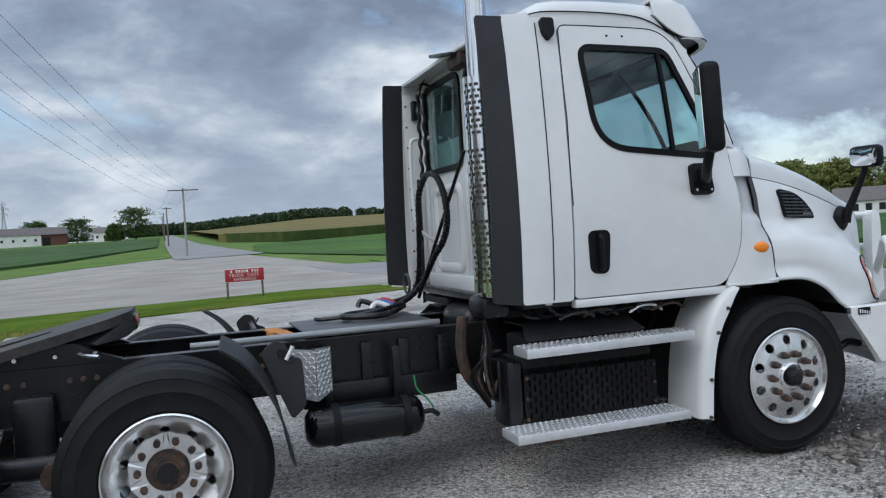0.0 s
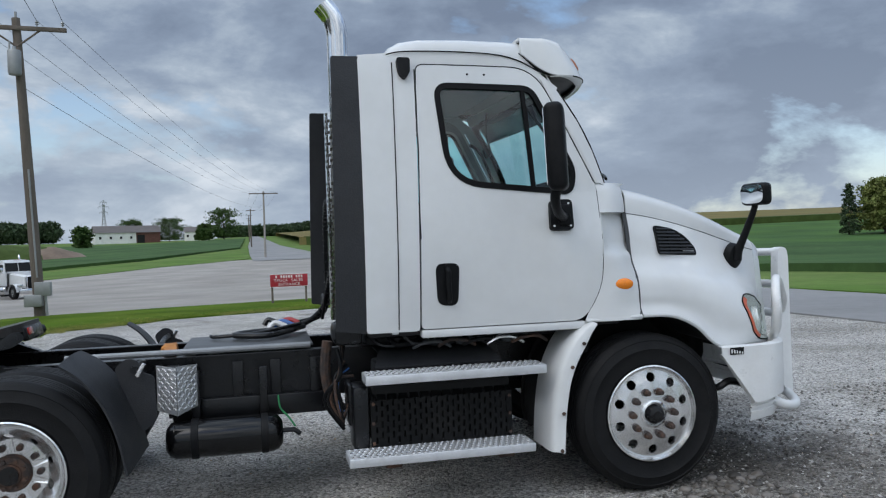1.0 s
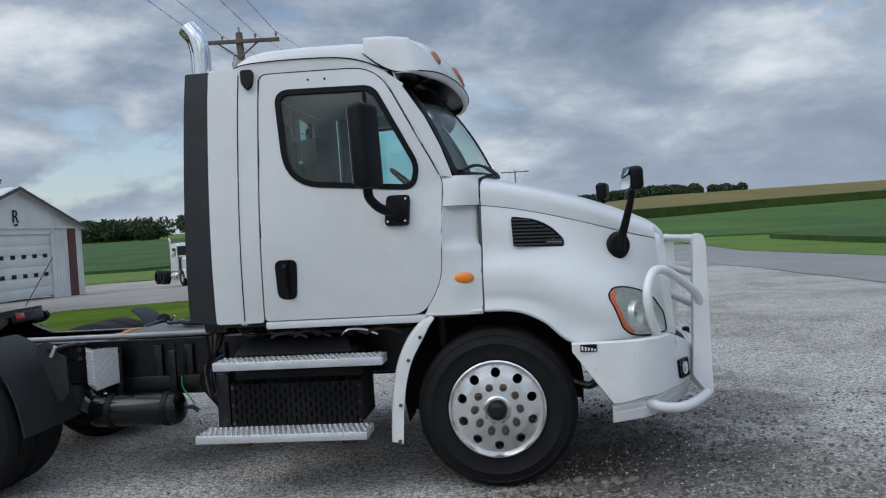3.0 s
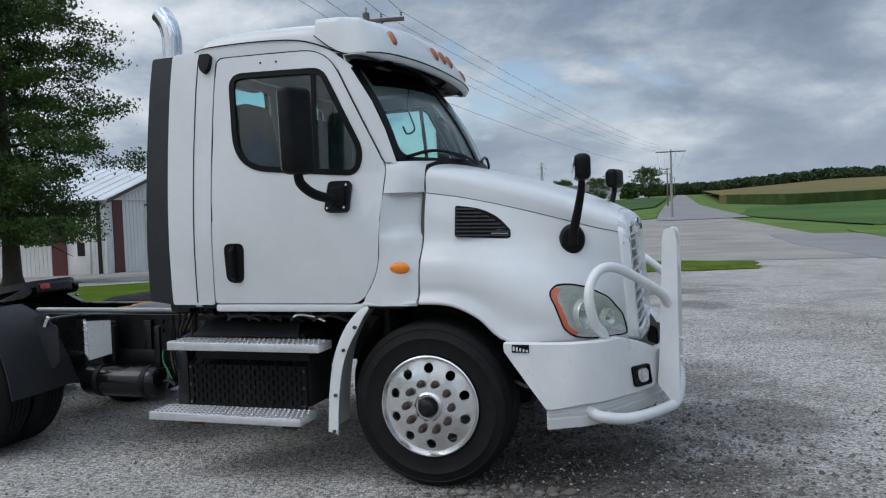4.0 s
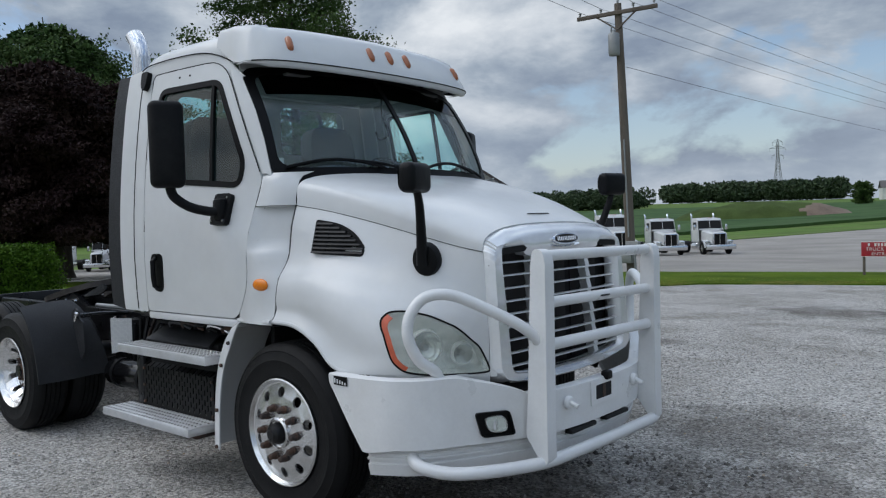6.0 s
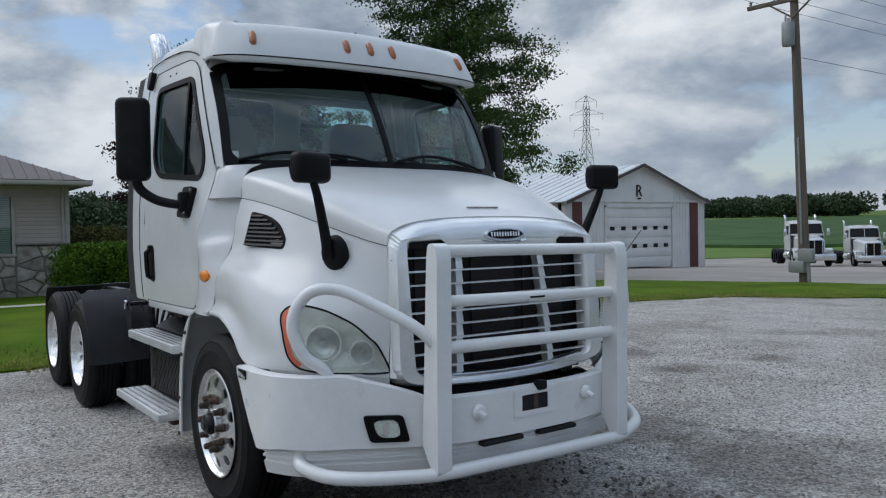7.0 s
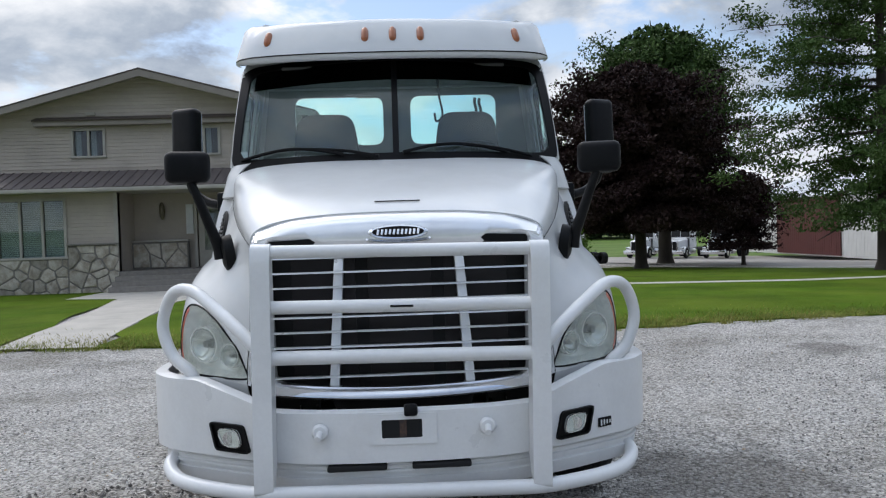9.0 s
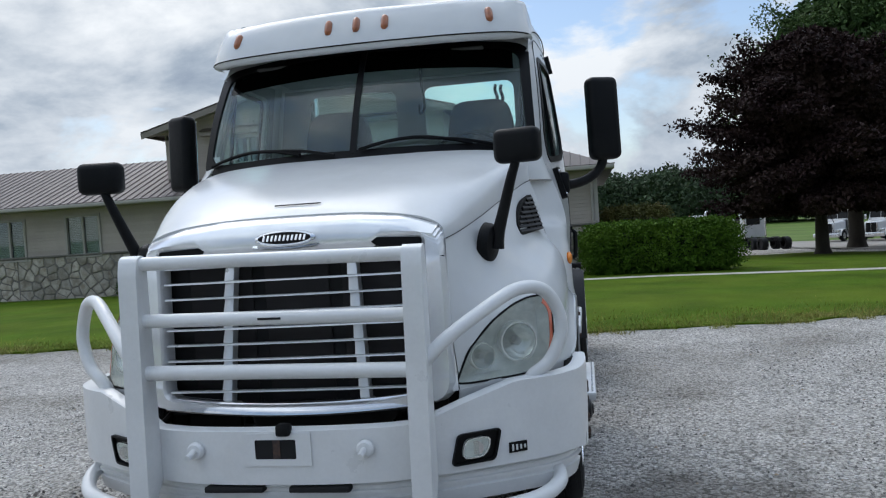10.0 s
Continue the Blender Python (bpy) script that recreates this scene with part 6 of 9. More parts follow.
# quarter fenders in front of the drive wheels
for s in (-1, 1):
    prof = smooth_path([(-3.40, 1.03), (-3.29, 0.945), (-3.19, 0.80), (-3.12, 0.62), (-3.075, 0.40)], 5)
    n = len(prof)
    fl = tp("quarter_flap", loft([[(p.x + 0.012 * math.sin(4 * w) - 0.012 * k, s * ((0.82 - 0.20 * i / n) * (1 - k) + 1.235 * k), p.y - 0.02 * k * (1 - i / n) + 0.01 * math.sin(7 * w + p.x * 5)) for i, p in enumerate(prof)] for k, w in ((j / 7, 0.66 + 0.5 * j / 7) for j in range(8))], 0.012), "rubber", "black rubber quarter fender ahead of the drive wheels", None, 50)
    tp("flap_bracket", slab(rounded([(-3.20, 0.93), (-3.13, 0.99), (-3.06, 0.97), (-3.05, 0.90), (-2.98, 0.88), (-2.97, 0.62), (-3.05, 0.55), (-3.11, 0.70)], 0.03, 3), (), lambda u, v: (u, s * 0.90, v), (), 0.012), "rubber", "", fl)
    tp("flap_rod", tube(smooth_path([(-3.10, s * 0.45, 0.90), (-3.10, s * 0.70, 0.92), (-3.09, s * 0.92, 0.92)], 4), 0.02, 8), "black", "", fl)
    tp("flap_clamp", tube([(-3.07, s * 0.93, 0.885), (-3.03, s * 0.93, 0.955)], 0.014, 8), "alu", "", fl)
    rf = smooth_path([(-5.45, 0.98), (-5.58, 0.85), (-5.64, 0.62), (-5.66, 0.25)], 5)
    tp("rear_flap", loft([[(p.x, s * w, p.y) for p in rf] for w in (0.62, 0.9, 1.2)], 0.012), "rubber", "black rear mud flap")
tp("strap", loft([[(-2.90 - 0.02 * k, -0.42 + 0.2 * k, 0.925 + 0.012 * math.sin(k)) for k in range(5)], [(-2.98 - 0.02 * k, -0.42 + 0.2 * k, 0.925 + 0.012 * math.sin(k + 1)) for k in range(5)]], 0.006), "orange_web", "faded orange strap over the frame")
tp("orange_bracket", box((-3.0, 0.10, 0.90), (0.10, 0.22, 0.08), 0.02), "orange_web")

# fifth wheel
pl = [(-0.55, -0.16), (-0.62, -0.32), (-0.60, -0.44), (-0.40, -0.50), (0.0, -0.47), (0.30, -0.37), (0.42, -0.20), (0.42, 0.20), (0.30, 0.37), (0.0, 0.47), (-0.40, 0.50), (-0.60, 0.44), (-0.62, 0.32), (-0.55, 0.16), (-0.05, 0.05), (-0.05, -0.05)]
tilt = Matrix.Translation((-4.27, 0, 1.078)) @ Matrix.Rotation(radians(-12.5), 4, "Y")
fw = slab(rounded(pl, 0.05, 4), (), lambda u, v: (u, v, 0), (), 0)
thicken(fw, 0.055, Vector((0, 0, -9)))
bmesh.ops.transform(fw, matrix=tilt, verts=fw.verts)
fifth = tp("fifth_wheel", fw, material("greasy_plate", (0.085, 0.075, 0.068), 0.55, metal=0.3, var=0.4, scale=6, second=(0.035, 0.030, 0.028), second_amount=0.6, bump=0.3, bump_scale=40), "greasy black fifth wheel plate tilted up")
for s in (-1, 1):
    sk = slab(rounded([(-0.50, -0.045), (0.40, -0.045), (0.415, -0.10), (0.34, -0.135), (0.16, -0.12), (0.05, -0.19), (-0.20, -0.19), (-0.46, -0.12)], 0.03, 3), (), lambda u, v: (u, s * (0.40 - 0.16 * clamp((u - 0.1) / 0.32, 0, 1)), v), (), 0.03)
    bmesh.ops.transform(sk, matrix=tilt, verts=sk.verts)
    tp("skirt", sk, "black", "", fifth)
    tp("mount", slab(rounded([(-4.66, 0.915), (-3.90, 0.915), (-4.02, 0.96), (-4.15, 1.03), (-4.36, 1.03), (-4.52, 0.96)], 0.03, 3), (), lambda u, v: (u, s * 0.44, v), (), 0.06), "black", "", fifth)
    for k in range(3):
        tp("grease_nipple", lathe([(0, -0.01), (0.012, -0.01), (0.012, 0.008), (0, 0.01)], 6, (-4.05 - 0.2 * k, s * 0.475, 0.97)), "alu", "", fifth)
bm = box((0.405, 0.0, -0.07), (0.04, 0.40, 0.10), 0.025, 3)
bmesh.ops.transform(bm, matrix=tilt, verts=bm.verts)
tp("ramp_end", bm, "black", "", fifth)
bm = box((0.428, -0.12, -0.06), (0.012, 0.10, 0.05), 0.008)
bmesh.ops.transform(bm, matrix=tilt, verts=bm.verts)
tp("red_reflector", bm, "red", "", fifth)
tp("release_handle", tube([(-4.15, -0.40, 0.97), (-4.10, -0.52, 0.965), (-4.02, -0.58, 0.96)], 0.012, 6), "alu", "", fifth)
tp("rear_plate", box((-6.08, 0, 0.78), (0.03, 0.95, 0.34), 0.01), "black")
for s in (-1, 1):
    tp("tail_lamp", lathe([(0, -0.03), (0.055, -0.03), (0.055, 0.03), (0, 0.035)], 18, (-6.10, s * 0.62, 0.72), "x"), "red", "round red tail lamp")

# ---- exhaust stack and cab-back gear ----
SX, SY = -1.845, -0.900
stack = tp("exhaust_pipe", tube([(SX, SY, 1.12), (SX, SY, 1.6), (SX, SY, 2.4), (SX, SY, 2.82)] + smooth_path([(SX, SY, 2.84), (SX - 0.003, SY, 2.91), (SX - 0.028, SY, 3.0), (SX - 0.085, SY, 3.075)], 6), 0.066, 20, False), "chrome", "tall chrome exhaust stack with a curved tip", None, 60)
tp("stack_bore", tube([(SX - 0.035, SY, 3.01), (SX - 0.075, SY, 3.062)], 0.060, 18), "dark", "", stack)
holes = []
for j in range(34):
    z = 1.22 + j * 0.0345
    if abs(z - 1.62) < 0.03 or abs(z - 2.02) < 0.03:
        continue
    for k in range(5):
        a = radians(130 + 20 * k + (10 if j % 2 else 0))
        holes.append([(a + du, z + dz) for du, dz in ((-0.125, -0.009), (0.125, -0.009), (0.125, 0.009), (-0.125, 0.009))])
sh = slab([(radians(95), 1.15), (radians(265), 1.15), (radians(265), 2.41), (radians(95), 2.41)], holes, None, [], 0)
for c in range(100, 265, 8):
    bmesh.ops.bisect_plane(sh, geom=sh.verts[:] + sh.edges[:] + sh.faces[:], plane_co=(radians(c), 0, 0), plane_no=(1, 0, 0))
for v in sh.verts:
    a, z = v.co.x, v.co.y
    v.co = Vector((SX + math.cos(a + radians(58)) * 0.098, SY + math.sin(a + radians(58)) * 0.098, z))
tp("heat_shield", sh, "chrome", "slotted chrome heat shield", stack, 50)
sh = lathe([(0.094, 1.15), (0.094, 2.41)], 32, (SX, SY, 0), "z")
bmesh.ops.delete(sh, geom=[f for f in sh.faces if len(f.verts) > 4], context="FACES")
tp("muffler", sh, material("dull_muffler", (0.12, 0.11, 0.10), 0.55, metal=0.7, var=0.3, scale=6), "", stack, 60)
tp("stack_bracket", box((-1.76, -0.93, 1.75), (0.14, 0.06, 0.06), 0.01), "alu", "", stack)
tp("stack_foot", box((SX + 0.0, SY + 0.06, 1.06), (0.18, 0.26, 0.14), 0.04), "black", "", stack)
pogo = tp("hose_pole", tube([(-1.70, 0.90, 0.95), (-1.69, 0.90, 1.5), (-1.69, 0.90, 1.95)], 0.014, 10), "black", "black pole carrying the air hoses")
loop = smooth_path([(-2.12, 0.62, 0.99), (-1.92, 0.60, 1.04), (-1.85, 0.54, 1.18), (-1.85, 0.45, 1.56), (-1.85, 0.42, 1.78), (-1.85, 0.26, 1.91), (-1.85, 0.12, 1.935), (-1.85, -0.05, 1.89), (-1.85, -0.18, 1.75), (-1.85, -0.20, 1.59),
                    (-1.85, -0.10, 1.46), (-1.86, 0.10, 1.34), (-1.90, 0.36, 1.12), (-2.06, 0.42, 1.00), (-2.30, 0.30, 0.985)], 10)
hose = tp("air_hose", tube(loop, 0.021, 10), "plastic", "looped black air hose", pogo)
wrap = [p + (Vector((1, 0, 0)) * math.cos(k * 1.1) + Vector((0, 0.7, 0.7)) * math.sin(k * 1.1)) * 0.023 for k, p in enumerate(smooth_path(loop, 3))]
tp("hose_wrap", tube(wrap, 0.0055, 5), "black", "spiral wrap", hose)
for k, (c, y) in enumerate((("hosered", 0.44), ("blue", 0.30), ("paint", 0.22), ("black", 0.50))):
    tp("gladhand", tube(smooth_path([(-2.08 - 0.05 * k, y, 1.01), (-2.16 - 0.05 * k, y + 0.03, 1.04), (-2.25 - 0.03 * k, y + 0.02, 1.0)], 4), 0.020, 8), c, "coloured hose end", pogo)
tp("hose_loop", tube(smooth_path([(-1.86, 0.84 + 0.08 * math.cos(a), 1.12 + 0.075 * math.sin(a)) for a in (2 * math.pi * k / 10 for k in range(11))], 3), 0.011, 8), "seal_grey", "small grey hose ring", pogo)
for k in range(2):
    coil = [(-1.69 - 0.007 * math.cos(0.9 * i) - 0.03 * k, 0.66 + 0.04 * k + 0.007 * math.sin(0.9 * i), 1.95 + 0.0185 * i) for i in range(36)]
    tp("coiled_hose", tube(smooth_path(coil, 3), 0.013, 6), "black", "black coiled air hose hanging before the window", pogo)
tp("coil_hook", tube(smooth_path([(-1.61, 0.68, 2.66), (-1.68, 0.68, 2.68), (-1.72, 0.68, 2.63)], 4), 0.012, 6), "black", "", pogo)
tp("deck_hose", tube(smooth_path([(-2.05, 0.30, 1.0), (-2.30, -0.06, 0.985), (-2.55, 0.05, 0.985), (-2.42, 0.20, 0.985), (-2.15, 0.14, 1.0)], 6), 0.022, 8), "black", "black hose lying on the deck", pogo)
tp("deck_cable", tube(smooth_path([(-2.08, 0.2, 1.03), (-2.36, 0.02, 1.0), (-2.66, 0.10, 0.975), (-2.72, 0.16, 0.975)], 6), 0.014, 8), "black", "black cable on the deck", pogo)
tp("back_rail", tube(smooth_path([(-1.61, 0.76, 2.27), (-1.74, 0.76, 2.26), (-1.785, 0.76, 2.18), (-1.785, 0.76, 1.72), (-1.76, 0.76, 1.55), (-1.61, 0.76, 1.44)], 6), 0.015, 8), "paint", "white grab rail")
tp("gas_strut", tube([(-1.80, -0.47, 2.03), (-1.90, 0.40, 1.04)], 0.013, 8), "black", "black prop rod")
lamp = tp("work_lamp", box((-1.69, -0.20, 2.665), (0.10, 0.26, 0.09), 0.02), "rust", "rusty work lamp under a black hood")
tp("lamp_hood", box((-1.71, -0.06, 2.735), (0.16, 0.46, 0.025), 0.01, 2, Euler((radians(10), 0, 0)).to_matrix().to_4x4()), "black", "", lamp)
tp("lamp_wire", tube(smooth_path([(-1.63, 0.95, 2.62), (-1.66, 0.70, 2.71), (-1.68, 0.30, 2.76), (-1.69, 0.05, 2.75)], 5), 0.008, 6), "black", "", lamp)
tp("lower_back_panel", box((-1.635, 0.0, 1.13), (0.06, 1.7, 0.13), 0.02), "paint")
tp("extender_lining", box((-1.675, 1.035, 1.90), (0.145, 0.012, 1.60), 0.004), "paint", "white lining of the far extender")
for k in range(9):
    tp("lining_rivet", lathe([(0, -0.004), (0.009, -0.004), (0.009, 0.004), (0, 0.004)], 6, (-1.725, 1.027, 1.2 + 0.17 * k)), "rust")
tp("extender_brace", box((-1.66, 1.00, 2.52), (0.05, 0.06, 0.16), 0.012), "black")

# ---- ground, lawns, lot, fields ----
def gravel_material(name, tone, patches, dark_patches=()):
    m = bpy.data.materials.new(name)
    m.use_nodes = True
    t = m.node_tree
    b = t.nodes["Principled BSDF"]
    L = t.links.new
    co = t.nodes.new("ShaderNodeTexCoord")

    def nz(scale, detail, rough=0.6, dist=0.0):
        n = t.nodes.new("ShaderNodeTexNoise")
        n.inputs["Scale"].default_value, n.inputs["Detail"].default_value, n.inputs["Roughness"].default_value, n.inputs["Distortion"].default_value = scale, detail, rough, dist
        L(co.outputs["Object"], n.inputs["Vector"])
        return n.outputs["Fac"]

    def rp(fac, stops):
        n = t.nodes.new("ShaderNodeValToRGB")
        L(fac, n.inputs[0])
        e = n.color_ramp.elements
        while len(e) < len(stops):
            e.new(0.5)
        for el, (p, c) in zip(e, stops):
            el.position, el.color = p, (*c, 1)
        return n.outputs[0]

    def mx(fac, a, c, mode="MIX"):
        n = t.nodes.new("ShaderNodeMix")
        n.data_type, n.blend_type = "RGBA", mode
        if isinstance(fac, float):
            n.inputs[0].default_value = fac
        else:
            L(fac, n.inputs[0])
        for sock, v in ((n.inputs[6], a), (n.inputs[7], c)):
            if isinstance(v, tuple):
                sock.default_value = (*v, 1)
            else:
                L(v, sock)
        return n.outputs[2]

    def cells(scale):
        n = t.nodes.new("ShaderNodeTexVoronoi")
        n.inputs["Scale"].default_value = scale
        L(co.outputs["Object"], n.inputs["Vector"])
        k = t.nodes.new("ShaderNodeSeparateColor")
        L(n.outputs["Color"], k.inputs[0])
        return n.outputs["Distance"], k.outputs[0]

    big, big_id = cells(46.0)
    small, small_id = cells(110.0)
    shades = [(0.0, tuple(c * 0.18 for c in tone)), (0.35, tuple(c * 0.76 for c in tone)), (0.7, tone), (0.9, tuple(c * 1.3 for c in tone)), (1.0, tuple(min(0.85, c * 1.9) for c in tone))]
    stone = mx(0.3, rp(big_id, shades), rp(small_id, shades))
    fine = rp(nz(55, 8, 0.75), [(0.3, tuple(c * 0.5 for c in tone)), (0.7, tuple(c * 1.3 for c in tone))])
    col = mx(0.88, fine, stone)
    col = mx(rp(big, [(0.45, (0, 0, 0)), (0.75, (1, 1, 1))]), col, mx(1.0, col, (0.55, 0.54, 0.52), "MULTIPLY"))
    col = mx(rp(nz(0.45, 8, 0.66, 0.5), [(0.47, (0, 0, 0)), (0.62, (1, 1, 1))]), col, mx(1.0, col, patches, "MULTIPLY"))
    col = mx(rp(nz(1.6, 7, 0.68), [(0.48, (0, 0, 0)), (0.72, (1, 1, 1))]), col, mx(1.0, col, (0.78, 0.77, 0.75), "MULTIPLY"))
    for cx, cy, rad in dark_patches:                      # rough-edged darker patches and small stains
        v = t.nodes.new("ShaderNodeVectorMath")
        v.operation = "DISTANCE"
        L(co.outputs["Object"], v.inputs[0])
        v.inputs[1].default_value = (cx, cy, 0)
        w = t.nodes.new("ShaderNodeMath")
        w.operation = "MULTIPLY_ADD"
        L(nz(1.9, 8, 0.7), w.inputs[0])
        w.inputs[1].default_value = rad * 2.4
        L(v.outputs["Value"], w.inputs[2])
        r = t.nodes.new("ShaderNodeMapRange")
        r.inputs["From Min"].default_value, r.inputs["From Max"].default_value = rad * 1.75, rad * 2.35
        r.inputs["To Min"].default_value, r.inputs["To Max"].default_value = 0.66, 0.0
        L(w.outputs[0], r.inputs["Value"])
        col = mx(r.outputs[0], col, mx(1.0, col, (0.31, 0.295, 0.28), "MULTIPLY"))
    L(col, b.inputs["Base Color"])
    b.inputs["Roughness"].default_value = 0.92
    b.inputs["Specular IOR Level"].default_value = 0.25
    sm = t.nodes.new("ShaderNodeMath")
    sm.operation = "ADD"
    L(big, sm.inputs[0])
    L(small, sm.inputs[1])
    bp = t.nodes.new("ShaderNodeBump")
    bp.invert = True
    bp.inputs["Strength"].default_value, bp.inputs["Distance"].default_value = 1.0, 0.015
    L(sm.outputs[0], bp.inputs["Height"])
    L(bp.outputs[0], b.inputs["Normal"])
    return m


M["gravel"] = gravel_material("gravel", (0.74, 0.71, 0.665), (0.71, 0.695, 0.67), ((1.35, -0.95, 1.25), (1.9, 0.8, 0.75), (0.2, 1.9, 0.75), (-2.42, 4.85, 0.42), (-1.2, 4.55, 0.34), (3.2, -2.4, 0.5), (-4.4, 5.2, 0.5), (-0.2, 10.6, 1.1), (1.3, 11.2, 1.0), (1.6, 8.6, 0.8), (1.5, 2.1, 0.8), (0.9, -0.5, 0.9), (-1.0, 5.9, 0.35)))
M["lot"] = material("worn_lot", (0.37, 0.34, 0.305), 0.9, var=0.2, scale=0.25, fine=3.0, second=(0.30, 0.272, 0.237), second_amount=0.5, dirt=(0.24, 0.215, 0.19), dirt_amount=0.45, dirt_scale=0.35)
M["road"] = material("country_road", (0.27, 0.265, 0.26), 0.9, var=0.2, scale=0.2, fine=4.0, dirt=(0.16, 0.16, 0.16), dirt_amount=0.4, dirt_scale=0.1)
M["lawn"] = material("lawn", (0.080, 0.148, 0.009), 0.9, var=0.35, scale=0.6, fine=30.0, second=(0.118, 0.172, 0.016), second_amount=0.45, bump=0.6, bump_scale=60, spec=0.05)
M["verge"] = material("mown_verge", (0.11, 0.20, 0.032), 0.9, var=0.3, scale=0.15, fine=2.0, second=(0.15, 0.21, 0.052), second_amount=0.4, bump=0.4, bump_scale=8, spec=0.15)
M["meadow"] = material("rough_meadow", (0.085, 0.165, 0.036), 0.9, var=0.3, scale=0.06, fine=1.5, second=(0.065, 0.13, 0.04), second_amount=0.5, bump=0.5, bump_scale=4, spec=0.1)
M["soy"] = material("soybean_field", (0.055, 0.115, 0.036), 0.9, var=0.35, scale=0.08, fine=1.2, second=(0.075, 0.135, 0.045), second_amount=0.5, bump=0.7, bump_scale=3, spec=0.1)
M["corn"] = material("ripening_corn", (0.21, 0.165, 0.065), 0.95, var=0.2, scale=0.05, fine=0.8, second=(0.16, 0.15, 0.06), second_amount=0.4, bump=0.7, bump_scale=2, spec=0.1)
M["corn_green"] = material("corn_edge", (0.075, 0.11, 0.032), 0.95, var=0.35, scale=0.3, fine=4, bump=0.8, bump_scale=4, spec=0.1)
M["concrete"] = material("concrete_walk", (0.50, 0.465, 0.41), 0.85, var=0.12, scale=1.2, fine=40, dirt=(0.25, 0.23, 0.2), dirt_amount=0.35, bump=0.2, bump_scale=80)

xs = [-1500, -900, -500, -300, -200, -140, -110, -80, -60, -50, -42, -36] + [-34 + 1.5 * k for k in range(34)] + [18, 22, 28, 36, 46, 60, 80, 110, 150, 220, 320, 500, 900, 1500]
ys = [-1500, -700, -300, -150, -80, -50, -30] + [-24 + 1.5 * k for k in range(52)] + [56, 60, 70, 80, 90, 100, 110, 120, 135, 150, 175, 200, 240, 300, 380, 460, 560, 700, 1000, 1500]
rows = []
for y in ys:
    rows.append([(x, y, land(x, y) - (0.0 if abs(x) < 40 and -30 < y < 50 else 0.05) + (0.012 * noise.noise(Vector((x * 0.5, y * 0.5, 0))) if abs(x) < 30 and abs(y) < 40 else 0)) for x in xs])
bm = loft(rows)
if sum(f.normal.z for f in bm.faces) < 0:
    bmesh.ops.reverse_faces(bm, faces=bm.faces)
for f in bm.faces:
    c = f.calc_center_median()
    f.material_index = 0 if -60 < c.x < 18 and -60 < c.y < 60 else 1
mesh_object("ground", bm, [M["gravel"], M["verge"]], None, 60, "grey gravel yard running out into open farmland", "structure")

# loose stones lying on the gravel round the lorry
def stones(name, count, spread, lo, hi, mat, label, seed):
    g = np.random.default_rng(seed)
    P = np.column_stack((g.uniform(spread[0], spread[1], count), g.uniform(spread[2], spread[3], count)))
    z = np.array([land(x, y) + 0.012 * noise.noise(Vector((x * 0.5, y * 0.5, 0))) for x, y in P])
    size = lo + (hi - lo) * g.random(count) ** 3
    octa = np.array([(1, 0, 0), (0, 1, 0), (-1, 0, 0), (0, -1, 0), (0, 0, 0.8), (0, 0, -0.6)], float)
    V = octa[None] * (size[:, None, None] * g.uniform(0.55, 1.25, (count, 6, 3)))
    a = g.uniform(0, 6.28, count)
    c, s = np.cos(a)[:, None], np.sin(a)[:, None]
    X, Y = V[:, :, 0] * c - V[:, :, 1] * s, V[:, :, 0] * s + V[:, :, 1] * c
    V = np.stack((X + P[:, 0:1], Y + P[:, 1:2], V[:, :, 2] + z[:, None] + size[:, None] * 0.25), 2).reshape(-1, 3)
    f = np.array([(0, 1, 4), (1, 2, 4), (2, 3, 4), (3, 0, 4), (1, 0, 5), (2, 1, 5), (3, 2, 5), (0, 3, 5)])
    me = bpy.data.meshes.new(name)
    me.from_pydata(V.tolist(), [], (np.arange(count)[:, None, None] * 6 + f[None]).reshape(-1, 3).tolist())
    me.materials.append(mat)
    return tagged(new(name, me), label, "stones", "", "stuff")


def pebble_material(name, stops, rough=0.85):
    m = material(name, (0.5, 0.5, 0.5), rough, var=0.2, scale=30, fine=200)
    t = m.node_tree
    g = t.nodes.new("ShaderNodeNewGeometry")
    n = t.nodes.new("ShaderNodeValToRGB")
    t.links.new(g.outputs["Random Per Island"], n.inputs[0])
    e = n.color_ramp.elements
    while len(e) < len(stops):
        e.new(0.5)
    for el, (p, c) in zip(e, stops):
        el.position, el.color = p, (*c, 1)
    t.links.new(n.outputs[0], t.nodes["Principled BSDF"].inputs["Base Color"])
    return m


M["pebble"] = pebble_material("loose_pebbles", [(0.0, (0.10, 0.095, 0.09)), (0.35, (0.24, 0.23, 0.215)), (0.75, (0.46, 0.445, 0.42)), (0.93, (0.60, 0.58, 0.55)), (1.0, (0.42, 0.31, 0.20))])
M["dark_pebble"] = pebble_material("dark_pebbles", [(0.0, (0.05, 0.045, 0.04)), (0.6, (0.13, 0.115, 0.10)), (0.95, (0.20, 0.18, 0.16)), (1.0, (0.32, 0.29, 0.26))], 0.6)
stones("loose_gravel", 60000, (-5.5, 9.0, -4.2, 6.5), 0.004, 0.015, M["pebble"], "loose grey stones scattered over the gravel yard", 91)
stones("loose_gravel", 6000, (-0.2, 4.5, -2.4, 1.2), 0.006, 0.026, M["dark_pebble"], "coarser dark stones in the gravel by the front wheel", 92)
